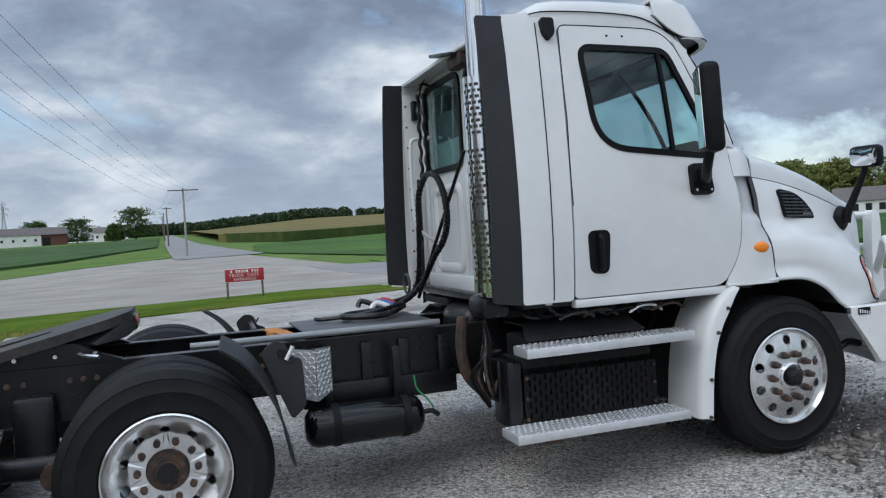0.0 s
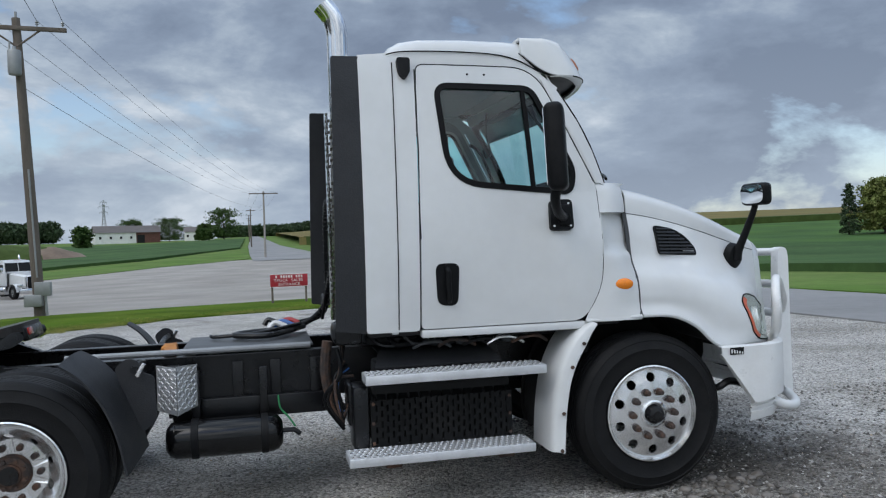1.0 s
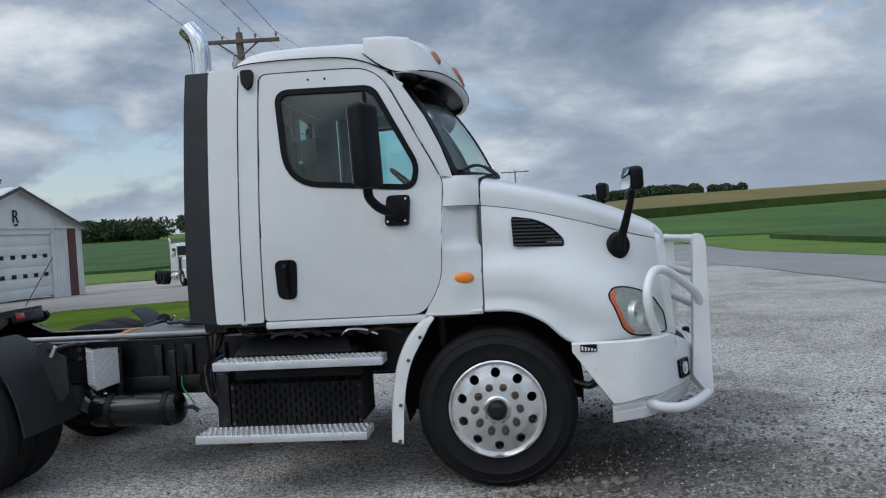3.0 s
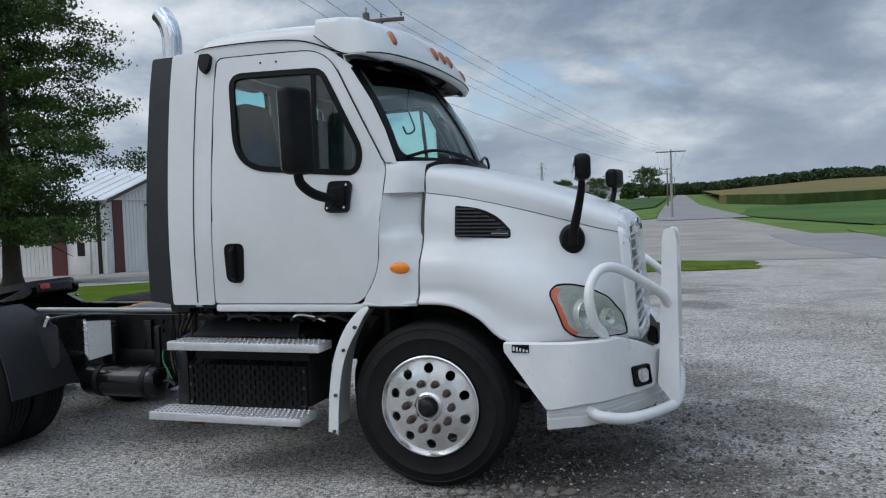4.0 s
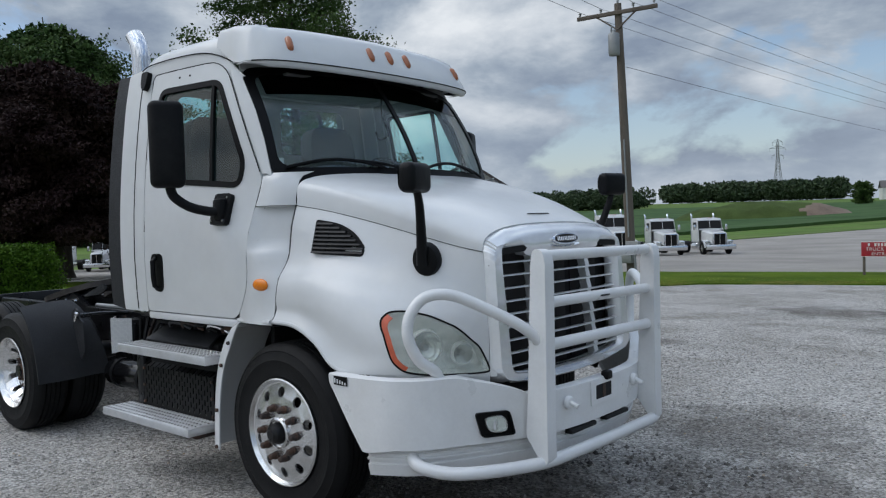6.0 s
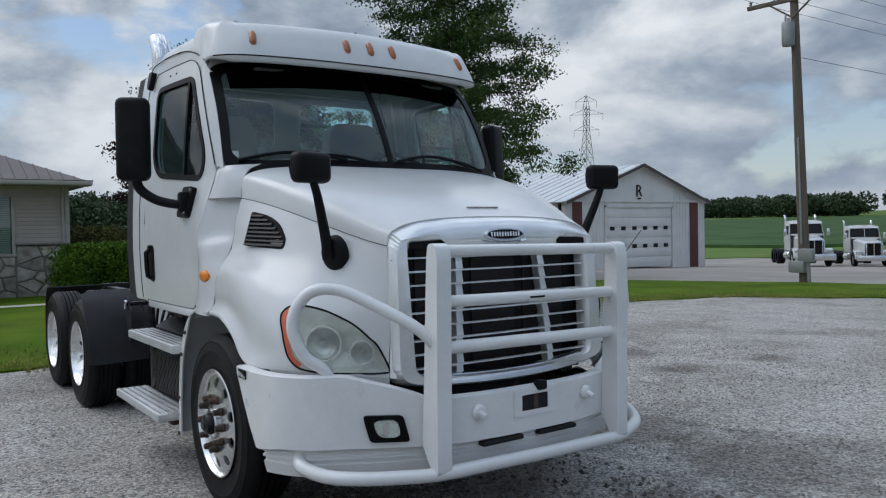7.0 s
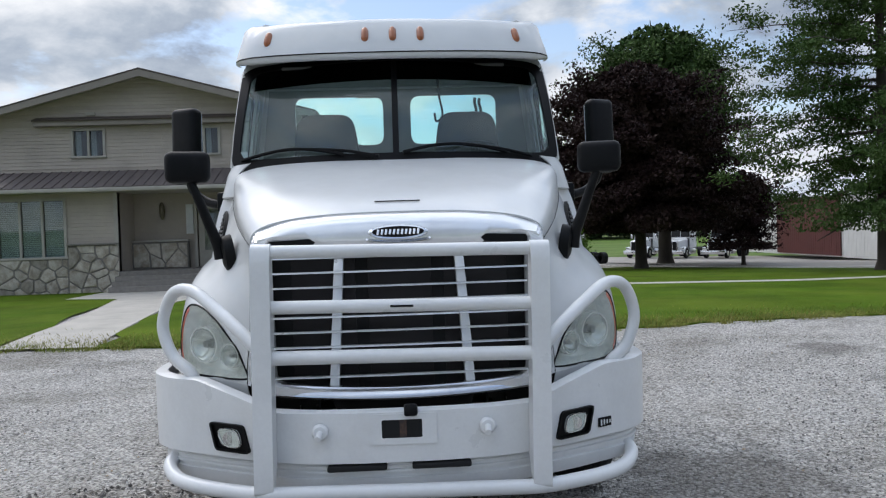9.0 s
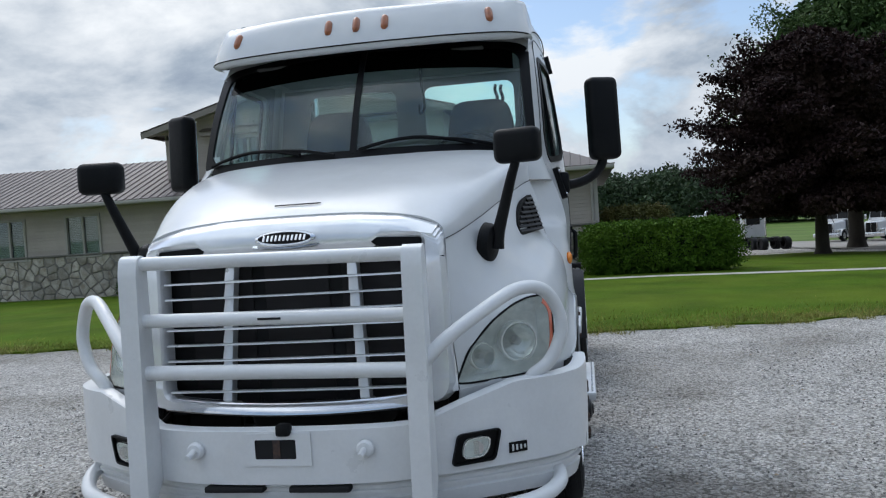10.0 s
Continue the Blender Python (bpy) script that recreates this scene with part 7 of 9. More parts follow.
def cobbles(count, spread, lo, hi, mat, label, seed):
    """Rounded fist-sized stones half sunk in the gravel."""
    g = random.Random(seed)
    bm = bmesh.new()
    for _ in range(count):
        x, y = g.uniform(spread[0], spread[1]), g.uniform(spread[2], spread[3])
        r = lo + (hi - lo) * g.random() ** 2
        vs = bmesh.ops.create_icosphere(bm, subdivisions=2, radius=r)["verts"]
        off = Vector((g.uniform(0, 99), g.uniform(0, 99), 0))
        for v in vs:
            v.co *= 1 + 0.45 * noise.noise(v.co / r * 0.9 + off)
        m = Matrix.Translation((x, y, land(x, y) + 0.006)) @ Matrix.Rotation(g.uniform(0, 6.28), 4, "Z") @ Matrix.Diagonal((g.uniform(0.9, 1.4), g.uniform(0.8, 1.0), g.uniform(0.45, 0.7), 1))
        bmesh.ops.transform(bm, matrix=m, verts=vs)
    for f in bm.faces:
        f.smooth = True
    me = bpy.data.meshes.new("cobbles")
    bm.to_mesh(me)
    bm.free()
    me.materials.append(mat)
    return tagged(new("cobbles", me), label, "stones", "", "stuff")


cobbles(75, (0.18, 0.85, -1.58, -1.05), 0.014, 0.042, M["dark_pebble"], "rounded dark stones pressed up by the front wheel", 93)

# ---- lawns, paths, lot, fields ----
sheet("lawn", [(-6.3, -24), (-6.3, -7.5), (-6.45, -5.75)], [(-20.6, -24), (-20.6, -9.2), (-16.6, -7.6)], M["lawn"], 24, 10, 0.03, "green mown lawn before the house", skirt=0.06, wobble=0.28)
sheet("lawn", [(-6.5, -4.35), (-6.2, -1.4), (-6.5, 2.5), (-7.0, 5.5), (-7.5, 8.0), (-7.5, 10.5), (-6.9, 13.4), (-4.6, 16.0), (-1.2, 17.4), (1.2, 17.8), (3.3, 18.6)],
      [(-15.3, -5.6), (-16.4, -1.4), (-16.3, 2.5), (-16.2, 7.0), (-16.3, 11), (-17.5, 14.6), (-14.0, 18.2), (-8.5, 20.6), (-2.0, 23.3), (0.8, 24.3), (3.5, 23.0)], M["lawn"], 60, 12, 0.03, "green lawn strip along the gravel", skirt=0.06, wobble=0.28)
sheet("lawn", [(-16.5, -3.2), (-17.0, 2.5), (-16.85, 7.0), (-16.95, 11), (-18.0, 15.0)], [(-20.4, -3.4), (-27, 2.5), (-33, 7.0), (-35, 12), (-25.0, 19.0)], M["lawn"], 30, 14, 0.028, "green lawn under the trees", skirt=0.06, wobble=0.05)
sheet("pavement", [(-6.5, -5.75), (-11, -6.4), (-16.6, -7.6), (-17.2, -9.2)], [(-6.5, -4.35), (-11, -5.0), (-15.3, -5.6), (-17.0, -3.2)], M["concrete"], 14, 4, 0.036, "pale concrete path to the porch", skirt=0.05)
sheet("pavement", [(-17.2, -9.2), (-17.0, -3.2)], [(-20.0, -9.2), (-20.0, -3.4)], M["concrete"], 4, 4, 0.036, "concrete landing before the steps", skirt=0.05)
sheet("pavement", [(-16.3, -3.6), (-16.2, 2.5), (-16.1, 7.0), (-16.2, 11), (-17.4, 15.0)], [(-16.9, -3.6), (-16.8, 2.5), (-16.75, 7.0), (-16.85, 11), (-18.0, 15.2)], M["concrete"], 30, 2, 0.034, "narrow pale path across the lawn", skirt=0.05)
sheet("pavement", [(-60, 14), (-36.5, 14), (-26, 20.5), (-19, 17.2), (-14, 18.6), (-8.6, 21), (-2, 23.7), (4, 24), (13, 26)],
      [(-60, 52), (-52, 58), (-39, 60), (-32, 61), (-24, 75), (-19.6, 84), (-15, 99), (-8, 113), (6, 118)], M["lot"], 60, 40, 0.012, "wide pale gravel lot across the way")
sheet("road", [(-3.5, 108), (-4.2, 130), (-5.5, 200), (-7, 360), (-8, 480)], [(9, 112), (6.5, 140), (2.6, 200), (0.5, 300), (-3.5, 480)], M["road"], 40, 2, 0.08, "straight country road running away")
sheet("road", [(13.4, 60), (13.4, 25), (13.0, 10), (13, -10), (13, -80)], [(7.0, 62), (7.5, 25), (8.0, 10), (8, -10), (8, -80)], M["road"], 60, 3, 0.030, "grey lane past the yard", skirt=0.06, wobble=0.25)
sheet("verge", [(13.4, 66), (13.4, 25), (13.0, 10), (13, -10), (13, -80)], [(20, 66), (22.5, 25), (21.5, 10), (21, -10), (21, -80)], M["verge"], 60, 4, 0.06, "bright green mown verge", skirt=0.08, wobble=0.15)
sheet("field", [(20, 62), (22.5, 25), (21.5, 10), (21, -10), (21, -120)], [(120, 100), (130, 60), (140, 20), (140, -20), (140, -120)], M["soy"], 60, 30, 0.45, "dark green soybean field", skirt=0.5, wobble=0.4)
sheet("field", [(17, 75), (26, 72), (60, 84), (120, 104), (200, 120)], [(8, 120), (12, 160), (60, 200), (150, 230), (260, 240)], M["meadow"], 40, 16, 0.10, "light green meadow", skirt=0.15, wobble=0.4)
sheet("corn_row", [(9, 200), (20, 172), (60, 208), (150, 236), (300, 240)], [(8.5, 206), (20, 180), (60, 217), (150, 246), (300, 250)], M["corn_green"], 80, 3, 2.2, "green edge of the corn field", skirt=2.2, wobble=0.6)
sheet("field", [(8, 207), (20, 180.5), (60, 217.5), (150, 246.5), (300, 250.5)], [(6, 460), (60, 470), (150, 480), (300, 480), (520, 480)], M["corn"], 60, 20, 2.0, "tan ripening corn field", skirt=2.0, wobble=0.8)
sheet("verge", [(-70, 50), (-52, 58.5), (-39, 60.5), (-32, 61.5), (-24, 75.5), (-19.6, 84.5), (-15, 99.5), (-4, 118)], [(-90, 75), (-62, 84), (-50, 82), (-42, 84), (-34, 102), (-28, 112), (-20, 124), (-5.6, 190)], M["verge"], 50, 8, 0.06, "green verge beyond the lot", skirt=0.1, wobble=0.3)
sheet("field", [(-92, 78), (-64, 92), (-52, 92), (-44, 96), (-36, 112), (-29, 120), (-20, 130), (-7, 180)], [(-260, 220), (-200, 280), (-150, 320), (-120, 340), (-90, 350), (-60, 350), (-35, 350), (-9, 350)], M["soy"], 60, 24, 0.40, "dark green soybean field beyond the lot", skirt=0.5, wobble=0.5)

# ---- foliage ----
def leaf_material(name, c, c2, var=0.35):
    m = material(name, c, 0.6, var=0.15, scale=0.6, fine=4, second=c2, second_amount=0.5, per_island=var, spec=0.1)
    b = m.node_tree.nodes["Principled BSDF"]
    b.inputs["Subsurface Weight"].default_value = 0.0
    return m


M["oak_leaf"] = leaf_material("oak_leaf", (0.052, 0.100, 0.030), (0.080, 0.128, 0.038), 0.2)
M["maple_leaf"] = leaf_material("dark_maple_leaf", (0.027, 0.013, 0.014), (0.036, 0.021, 0.017), 0.2)
M["ash_leaf"] = leaf_material("green_leaf", (0.045, 0.090, 0.025), (0.075, 0.120, 0.035))
M["pale_leaf"] = leaf_material("yellow_green_leaf", (0.15, 0.19, 0.055), (0.20, 0.215, 0.07))
M["yew_leaf"] = leaf_material("hedge_leaf", (0.052, 0.120, 0.011), (0.098, 0.178, 0.018), 0.25)
M["bush_leaf"] = leaf_material("russet_bush_leaf", (0.095, 0.110, 0.030), (0.135, 0.115, 0.040), 0.25)
M["wood_leaf"] = leaf_material("far_wood_leaf", (0.055, 0.088, 0.048), (0.075, 0.105, 0.055))
M["bark"] = material("bark", (0.075, 0.062, 0.050), 0.9, var=0.35, scale=4, fine=40, bump=0.8, bump_scale=30, stretch=(1, 1, 0.25))


def leaves(name, pts, size, mat, parent=None, label="", kind="", seed=1, droop=0.0):
    """Many small leaves, one folded quad each, at the given points."""
    g = np.random.default_rng(seed)
    P = np.asarray(pts, float)
    n = len(P)
    a = g.normal(size=(n, 3))
    a[:, 2] -= droop
    a /= np.linalg.norm(a, axis=1)[:, None]
    b = np.cross(a, g.normal(size=(n, 3)))
    b /= np.linalg.norm(b, axis=1)[:, None]
    nrm = np.cross(a, b)
    s = size * g.uniform(0.6, 1.3, n)[:, None]
    quad = np.stack([P - a * s, P + b * s * 0.55 + nrm * s * 0.2, P + a * s, P - b * s * 0.55 + nrm * s * 0.2], 1).reshape(-1, 3)
    me = bpy.data.meshes.new(name)
    me.from_pydata(quad.tolist(), [], np.arange(4 * n).reshape(n, 4).tolist())
    me.materials.append(mat)
    ob = new(name, me)
    if parent:
        ob.parent = parent
    return tagged(ob, label, "", "", kind)


def tree(name, at, height, radius, mat, label, seed, style="round", leaf=0.16, count=14000, low=0.16, trunk=0.2, category="tree", core=False):
    g = np.random.default_rng(seed)
    t = thing(name, label, category, (at[0], at[1], land(*at) - 0.02))
    bm = bmesh.new()
    lean = g.normal(size=2) * 0.02 * height
    spine = [Vector((lean[0] * k * k, lean[1] * k * k, height * 0.95 * k)) for k in (0, 0.03, 0.15, 0.35, 0.6, 0.8, 1.0)]
    add_tube(bm, spine, trunk, 12, True, [trunk * q for q in (1.5, 1.1, 0.95, 0.75, 0.5, 0.3, 0.06)])
    pts = []
    limbs = {"spire": 74, "oak": 72}.get(style, 52)
    for i in range(limbs):
        f = low + (0.97 - low) * ((i + g.uniform(0, 0.8)) / limbs)
        z0 = height * f
        ang = i * 2.399 + g.uniform(-0.4, 0.4)
        u = (f - low) / (1 - low)
        if style == "spire":
            length = radius * (0.62 + 0.38 * math.sin(min(1, u * 2.6) * math.pi / 2)) * (1 - u ** 1.5 * 0.86) * g.uniform(0.62, 1.08)
            rise = -0.10 + 0.55 * u
        elif style == "oak":
            length = radius * math.sqrt(max(0.03, 1 - ((u - 0.45) / (0.62 if u < 0.45 else 0.57)) ** 2)) * (0.66 if i % 3 == 1 else 1.0) * g.uniform(0.74, 1.06)
            rise = -0.16 + 0.75 * u
        else:
            length = radius * math.sqrt(max(0.04, 1 - (2 * u - 0.86) ** 2 / 1.35)) * g.uniform(0.75, 1.05)
            rise = -0.05 + 0.75 * u
        d = Vector((math.cos(ang), math.sin(ang), 0))
        base = Vector((lean[0] * f * f, lean[1] * f * f, z0 * (0.80 if style == "round" else 0.94)))
        path = [base + d * length * k + Vector((0, 0, length * (rise * k - 0.22 * k * k))) + Vector(g.normal(size=3) * 0.06 * length * k) for k in (0, 0.25, 0.5, 0.75, 1.0)]
        w = trunk * 0.34 * (1 - 0.6 * u)
        add_tube(bm, path, w, 5, False, [w, w * 0.7, w * 0.5, w * 0.3, w * 0.1])
        share = max(6, int(count / limbs * (0.45 + 0.85 * length / radius)))
        k = g.uniform(0.30 if style == "round" else 0.22, 1.06, share)
        seg = np.array([[*p] for p in path])
        idx = np.clip((k * 4).astype(int), 0, 3)
        fr = np.clip(k * 4 - idx, 0, 1.2)[:, None]
        c = seg[idx] * (1 - fr) + seg[idx + 1] * fr
        if style == "oak":                        # leaves hang in separate sprays along the limb
            sprays = np.linspace(0.25, 1.04, 8)
            k = sprays[g.integers(0, 8, share)]
            idx = np.clip((k * 4).astype(int), 0, 3)
            fr = np.clip(k * 4 - idx, 0, 1.2)[:, None]
            c = seg[idx] * (1 - fr) + seg[idx + 1] * fr
            off = g.normal(size=(8, 3)) * np.array([0.40, 0.40, 0.18])
            which = np.argmin(np.abs(k[:, None] - sprays[None]), 1)
            c = c + off[which] * (0.5 + k[:, None] * 0.6) + g.normal(size=(share, 3)) * np.array([0.28, 0.28, 0.145])
            pts.append(c)
            continue
        knots = g.normal(size=(9, 3)) * np.array([0.34, 0.34, 0.16]) * (0.24 if style == "spire" else 0.55) * radius * 0.5
        c = c + knots[g.integers(0, 9, share)] * (0.4 + k[:, None]) + g.normal(size=(share, 3)) * np.array([1, 1, 0.55]) * (0.040 if style == "spire" else 0.048) * radius
        pts.append(c)
    part("trunk", bm, M["bark"], t, "brown trunk with spreading limbs", 60)
    P = np.concatenate(pts)
    P[:, 2] = np.maximum(P[:, 2], height * low * 0.74 + 0.07 * height * g.random(len(P)) ** 1.6)
    leaves("crown", P, leaf, mat, t, "", "stuff", seed, 0.25)
    if core:
        n = count // 3
        d = g.normal(size=(n, 3))
        d /= np.linalg.norm(d, axis=1)[:, None]
        d *= g.random((n, 1)) ** 0.4
        mid = height * (low + 1) * 0.5
        C = d * np.array([radius * 0.66, radius * 0.66, height * (1 - low) * 0.40]) + np.array([lean[0] * 0.4, lean[1] * 0.4, mid])
        leaves("inner_crown", C, leaf * 2.0, mat, t, "", "stuff", seed + 500)
    return t


def shrub(name, c, size, mat, label, seed, count=9000, leaf=0.055, category="hedge"):
    g = np.random.default_rng(seed)
    t = thing(name, label, category, (c[0], c[1], land(c[0], c[1])), c[2] if len(c) > 2 else 0)
    n = count
    a = g.uniform(-1, 1, (n, 3))                  # evenly over a rounded block
    side = g.choice(3, n, p=np.array([size[1] * size[2], size[0] * size[2], size[0] * size[1]]) / (size[1] * size[2] + size[0] * size[2] + size[0] * size[1]))
    a[np.arange(n), side] = g.choice([-1.0, 1.0], n)
    a /= (np.abs(a) ** 5).sum(1)[:, None] ** 0.2
    bump = np.array([noise.noise(Vector((p[0] * 2.3 * size[0], p[1] * 2.3 * size[1], p[2] * 2 + seed))) for p in a])
    r = (0.90 + 0.16 * bump + 0.05 * g.normal(size=n) - 0.20 * g.random(n) ** 2)[:, None]
    P = a * r * np.array(size) * 0.5 + np.array([0, 0, size[2] * 0.5])
    P = P[P[:, 2] > 0.02]
    leaves("foliage", P, leaf, mat, t, "", "stuff", seed)
    # solid dark core: the shade deep between the leaves, put in as colour
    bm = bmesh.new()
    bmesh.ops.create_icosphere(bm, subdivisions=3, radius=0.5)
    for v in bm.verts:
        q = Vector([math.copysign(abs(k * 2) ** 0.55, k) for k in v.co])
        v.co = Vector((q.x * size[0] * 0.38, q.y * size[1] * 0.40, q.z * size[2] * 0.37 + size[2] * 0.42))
    part("inner_growth", bm, M["dark_green"], t, "dark core coloured as the shade inside the foliage", 60)
    return t


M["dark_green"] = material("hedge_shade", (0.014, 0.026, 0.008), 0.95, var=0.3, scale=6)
tree("oak_tree", (-22.6, 17.4), 13.8, 4.75, M["oak_leaf"], "tall green pin oak with drooping limbs on the lawn", 3, "oak", 0.066, 98000, 0.15, 0.30)
tree("maple_tree", (-31.6, 11.2), 10.4, 4.2, M["maple_leaf"], "dark purple maple with a dense round crown", 5, "round", 0.098, 112000, 0.23, 0.26, core=True)
tree("ash_tree", (-40.0, 15.2), 14.9, 5.7, M["ash_leaf"], "large green tree behind the dark maple", 8, "round", 0.098, 62000, 0.22, 0.36, core=True)
tree("maple_tree", (-35.0, 17.6), 5.2, 2.1, M["maple_leaf"], "small dark purple maple beside the large one", 9, "round", 0.08, 12000, 0.22, 0.10, core=True)
shrub("hedge", (-18.9, -2.42), (2.0, 3.75, 1.75), M["yew_leaf"], "clipped green hedge before the house wall", 11, 60000, 0.040)
shrub("hedge", (-18.9, 3.3), (2.6, 4.6, 1.5), M["yew_leaf"], "wide clipped green hedge at the house corner", 12, 76000, 0.040)
shrub("bush", (-25.5, 3.1), (2.6, 2.7, 2.25), M["bush_leaf"], "rounded brownish-green bush on the lawn", 13, 16000, 0.055, "bush")
shrub("bush", (-20.05, -14.1), (0.6, 0.7, 0.55), M["ash_leaf"], "small leafy plant against the stone wall", 14, 700, 0.05, "bush")
shrub("bush", (-20.05, -13.0), (0.45, 0.6, 0.40), M["pale_leaf"], "small dry plant against the stone wall", 15, 400, 0.05, "bush")


def woods(name, line, height, depth, count, mat, label, seed, leaf=0.8, clumps=420):
    """A far wood: rounded crowns of leaf clumps along a line."""
    g = np.random.default_rng(seed)
    A = [Vector((*p, 0)) for p in line]
    total = sum((b - a).length for a, b in zip(A, A[1:]))
    pts = []
    for i in range(count):
        s = g.uniform(0, total)
        for a, b in zip(A, A[1:]):
            if s <= (b - a).length:
                break
            s -= (b - a).length
        p = a.lerp(b, min(1, s / (b - a).length))
        n = (b - a).normalized().orthogonal()
        n = Vector((-(b - a).y, (b - a).x, 0)).normalized()
        p = p + n * g.uniform(-0.5, 0.5) * depth
        h = height * g.uniform(0.75, 1.12)
        w = h * g.uniform(0.40, 0.62)
        k = clumps
        d = g.normal(size=(k, 3))
        d /= np.linalg.norm(d, axis=1)[:, None]
        d *= g.uniform(0.45, 1.0, (k, 1)) ** 0.7
        q = d * np.array([w, w, h * 0.5]) + np.array([p.x, p.y, land(p.x, p.y) + h * 0.52])
        pts.append(q)
    return leaves(name, np.concatenate(pts), leaf * 1.0, mat, None, label, "stuff", seed)


woods("woods", [(-300, 335), (-230, 342), (-172, 347)], 9.5, 26, 130, M["wood_leaf"], "dark far wood behind the field", 21)
woods("woods", [(-236, 520), (-190, 525), (-150, 530), (-128, 532)], 12.5, 24, 130, M["wood_leaf"], "dark far wood behind the field", 23, 1.2)
woods("woods", [(-30, 560), (20, 545), (70, 520), (104, 504)], 7.0, 30, 230, M["wood_leaf"], "dark far wood along the skyline", 25, 1.2)
woods("woods", [(112, 500), (122, 497), (130, 494)], 6, 12, 12, M["wood_leaf"], "far clump of trees", 27, 1.0)
woods("woods", [(-158, -60), (-150, -10), (-150, 10), (-153, 26), (-158, 50), (-165, 80)], 10.5, 22, 170, M["wood_leaf"], "dark wood behind the house", 28, 0.40, 1300)
for k, (x, y, h, r) in enumerate(((-20.1, 400, 17.5, 8.5), (-29, 404, 9.5, 4.5), (-30, 394, 6.5, 3.4), (-70.5, 452, 14, 8), (-50.2, 442, 14, 8.5), (-64.9, 300, 9.6, 3.4))):
    tree("farm_tree", (x, y), h, r, M["ash_leaf"], "green tree by the far farmhouse", 40 + k, "round", 0.42, 4500, 0.10, 0.3)
for k, (x, y, h, r) in enumerate(((122, 131, 13, 6.0), (131, 124, 12.5, 6.6), (139, 117, 13, 6.2), (147, 108, 14, 7.0), (156, 99, 13, 6.5), (134, 133, 12, 6.5))):
    tree("yard_tree", (x, y), h, r, M["pale_leaf"], "yellow-green tree by the white farmhouse", 60 + k, "round", 0.30, 9000, 0.10, 0.25, core=True)
tree("spruce_tree", (115, 133), 11.5, 2.6, M["wood_leaf"], "slim dark spruce beside the farmyard trees", 70, "spire", 0.26, 3500, 0.05, 0.18)

# grass blades along the lawn's edge and on the lawn
g = np.random.default_rng(77)
edge_line = [(-6.2, -12), (-6.3, -7.5), (-6.45, -5.75), (-6.5, -4.35), (-6.2, -1.4), (-6.5, 2.5), (-7.0, 5.5), (-7.5, 8.0), (-7.5, 10.5), (-6.9, 13.4), (-4.6, 16.0), (-1.2, 17.4), (3.3, 18.6)]
pts = []
for (x0, y0), (x1, y1) in zip(edge_line, edge_line[1:]):
    L = math.hypot(x1 - x0, y1 - y0)
    for _ in range(int(1000 * L)):
        t = g.random()
        o = abs(g.normal()) * 0.7 - 0.30
        if o < 0 and noise.noise(Vector((x0 + (x1 - x0) * t, y0 + (y1 - y0) * t, 0)) * 2.2) < 0.05 - 0.4 * o - 0.1:
            o = abs(o)
        nx, ny = -(y1 - y0) / L, (x1 - x0) / L
        pts.append((x0 + (x1 - x0) * t + nx * o, y0 + (y1 - y0) * t + ny * o))
P = np.array(pts)
n = len(P)
z = np.array([land(x, y) for x, y in P]) + 0.02
ang, h = g.uniform(0, 6.28, n), g.uniform(0.02, 0.075, n)
dx, dy = np.cos(ang), np.sin(ang)
w = 0.006
lean = g.normal(size=(n, 2)) * 0.03
verts = np.stack([np.column_stack((P[:, 0] - dx * w, P[:, 1] - dy * w, z)), np.column_stack((P[:, 0] + dx * w, P[:, 1] + dy * w, z)), np.column_stack((P[:, 0] + lean[:, 0], P[:, 1] + lean[:, 1], z + h))], 1).reshape(-1, 3)
me = bpy.data.meshes.new("grass")
me.from_pydata(verts.tolist(), [], np.arange(3 * n).reshape(n, 3).tolist())
me.materials.append(leaf_material("grass_blade", (0.17, 0.225, 0.035), (0.34, 0.31, 0.10), 0.4))
tagged(new("grass", me), "loose green grass blades along the lawn edge", "grass", "", "stuff")

# ---- the house ----
M["siding"] = material("taupe_siding", (0.455, 0.395, 0.335), 0.7, var=0.08, scale=0.8, fine=20, per_object=0.05, dirt=(0.20, 0.18, 0.15), dirt_amount=0.25, dirt_scale=0.6)
M["house_roof"] = material("brown_metal_roof", (0.115, 0.095, 0.090), 0.55, metal=0.1, var=0.10, scale=0.7, fine=12, dirt=(0.17, 0.145, 0.13), dirt_amount=0.3, dirt_scale=0.8)
M["fascia"] = material("cream_trim", (0.42, 0.39, 0.34), 0.6, var=0.08, scale=2, fine=30, dirt=(0.25, 0.22, 0.18), dirt_amount=0.25)
M["taupe_trim"] = material("taupe_trim", (0.27, 0.235, 0.20), 0.6, var=0.08, scale=2, fine=30)
M["dark_trim"] = material("brown_trim", (0.085, 0.065, 0.055), 0.5, var=0.12, scale=3)
M["stone"] = material("field_stone", (0.52, 0.475, 0.40), 0.85, var=0.22, scale=5, fine=40, bump=0.5, bump_scale=25, per_object=0.28, second=(0.30, 0.25, 0.19), second_amount=0.35)
M["mortar"] = material("mortar", (0.235, 0.215, 0.19), 0.95, var=0.15, scale=8, fine=60, bump=0.4)
M["blind"] = material("white_blind", (0.66, 0.67, 0.66), 0.8, var=0.08, scale=4)
M["room"] = material("dim_room", (0.05, 0.05, 0.05), 0.9, var=0.2)
M["brass"] = material("weathered_sconce", (0.20, 0.17, 0.12), 0.5, metal=0.4, var=0.2)
XF, GZ = -20.5, -0.32
house = thing("house", "taupe-sided house with a stone base and brown metal roof", "house", (0, 0, 0))


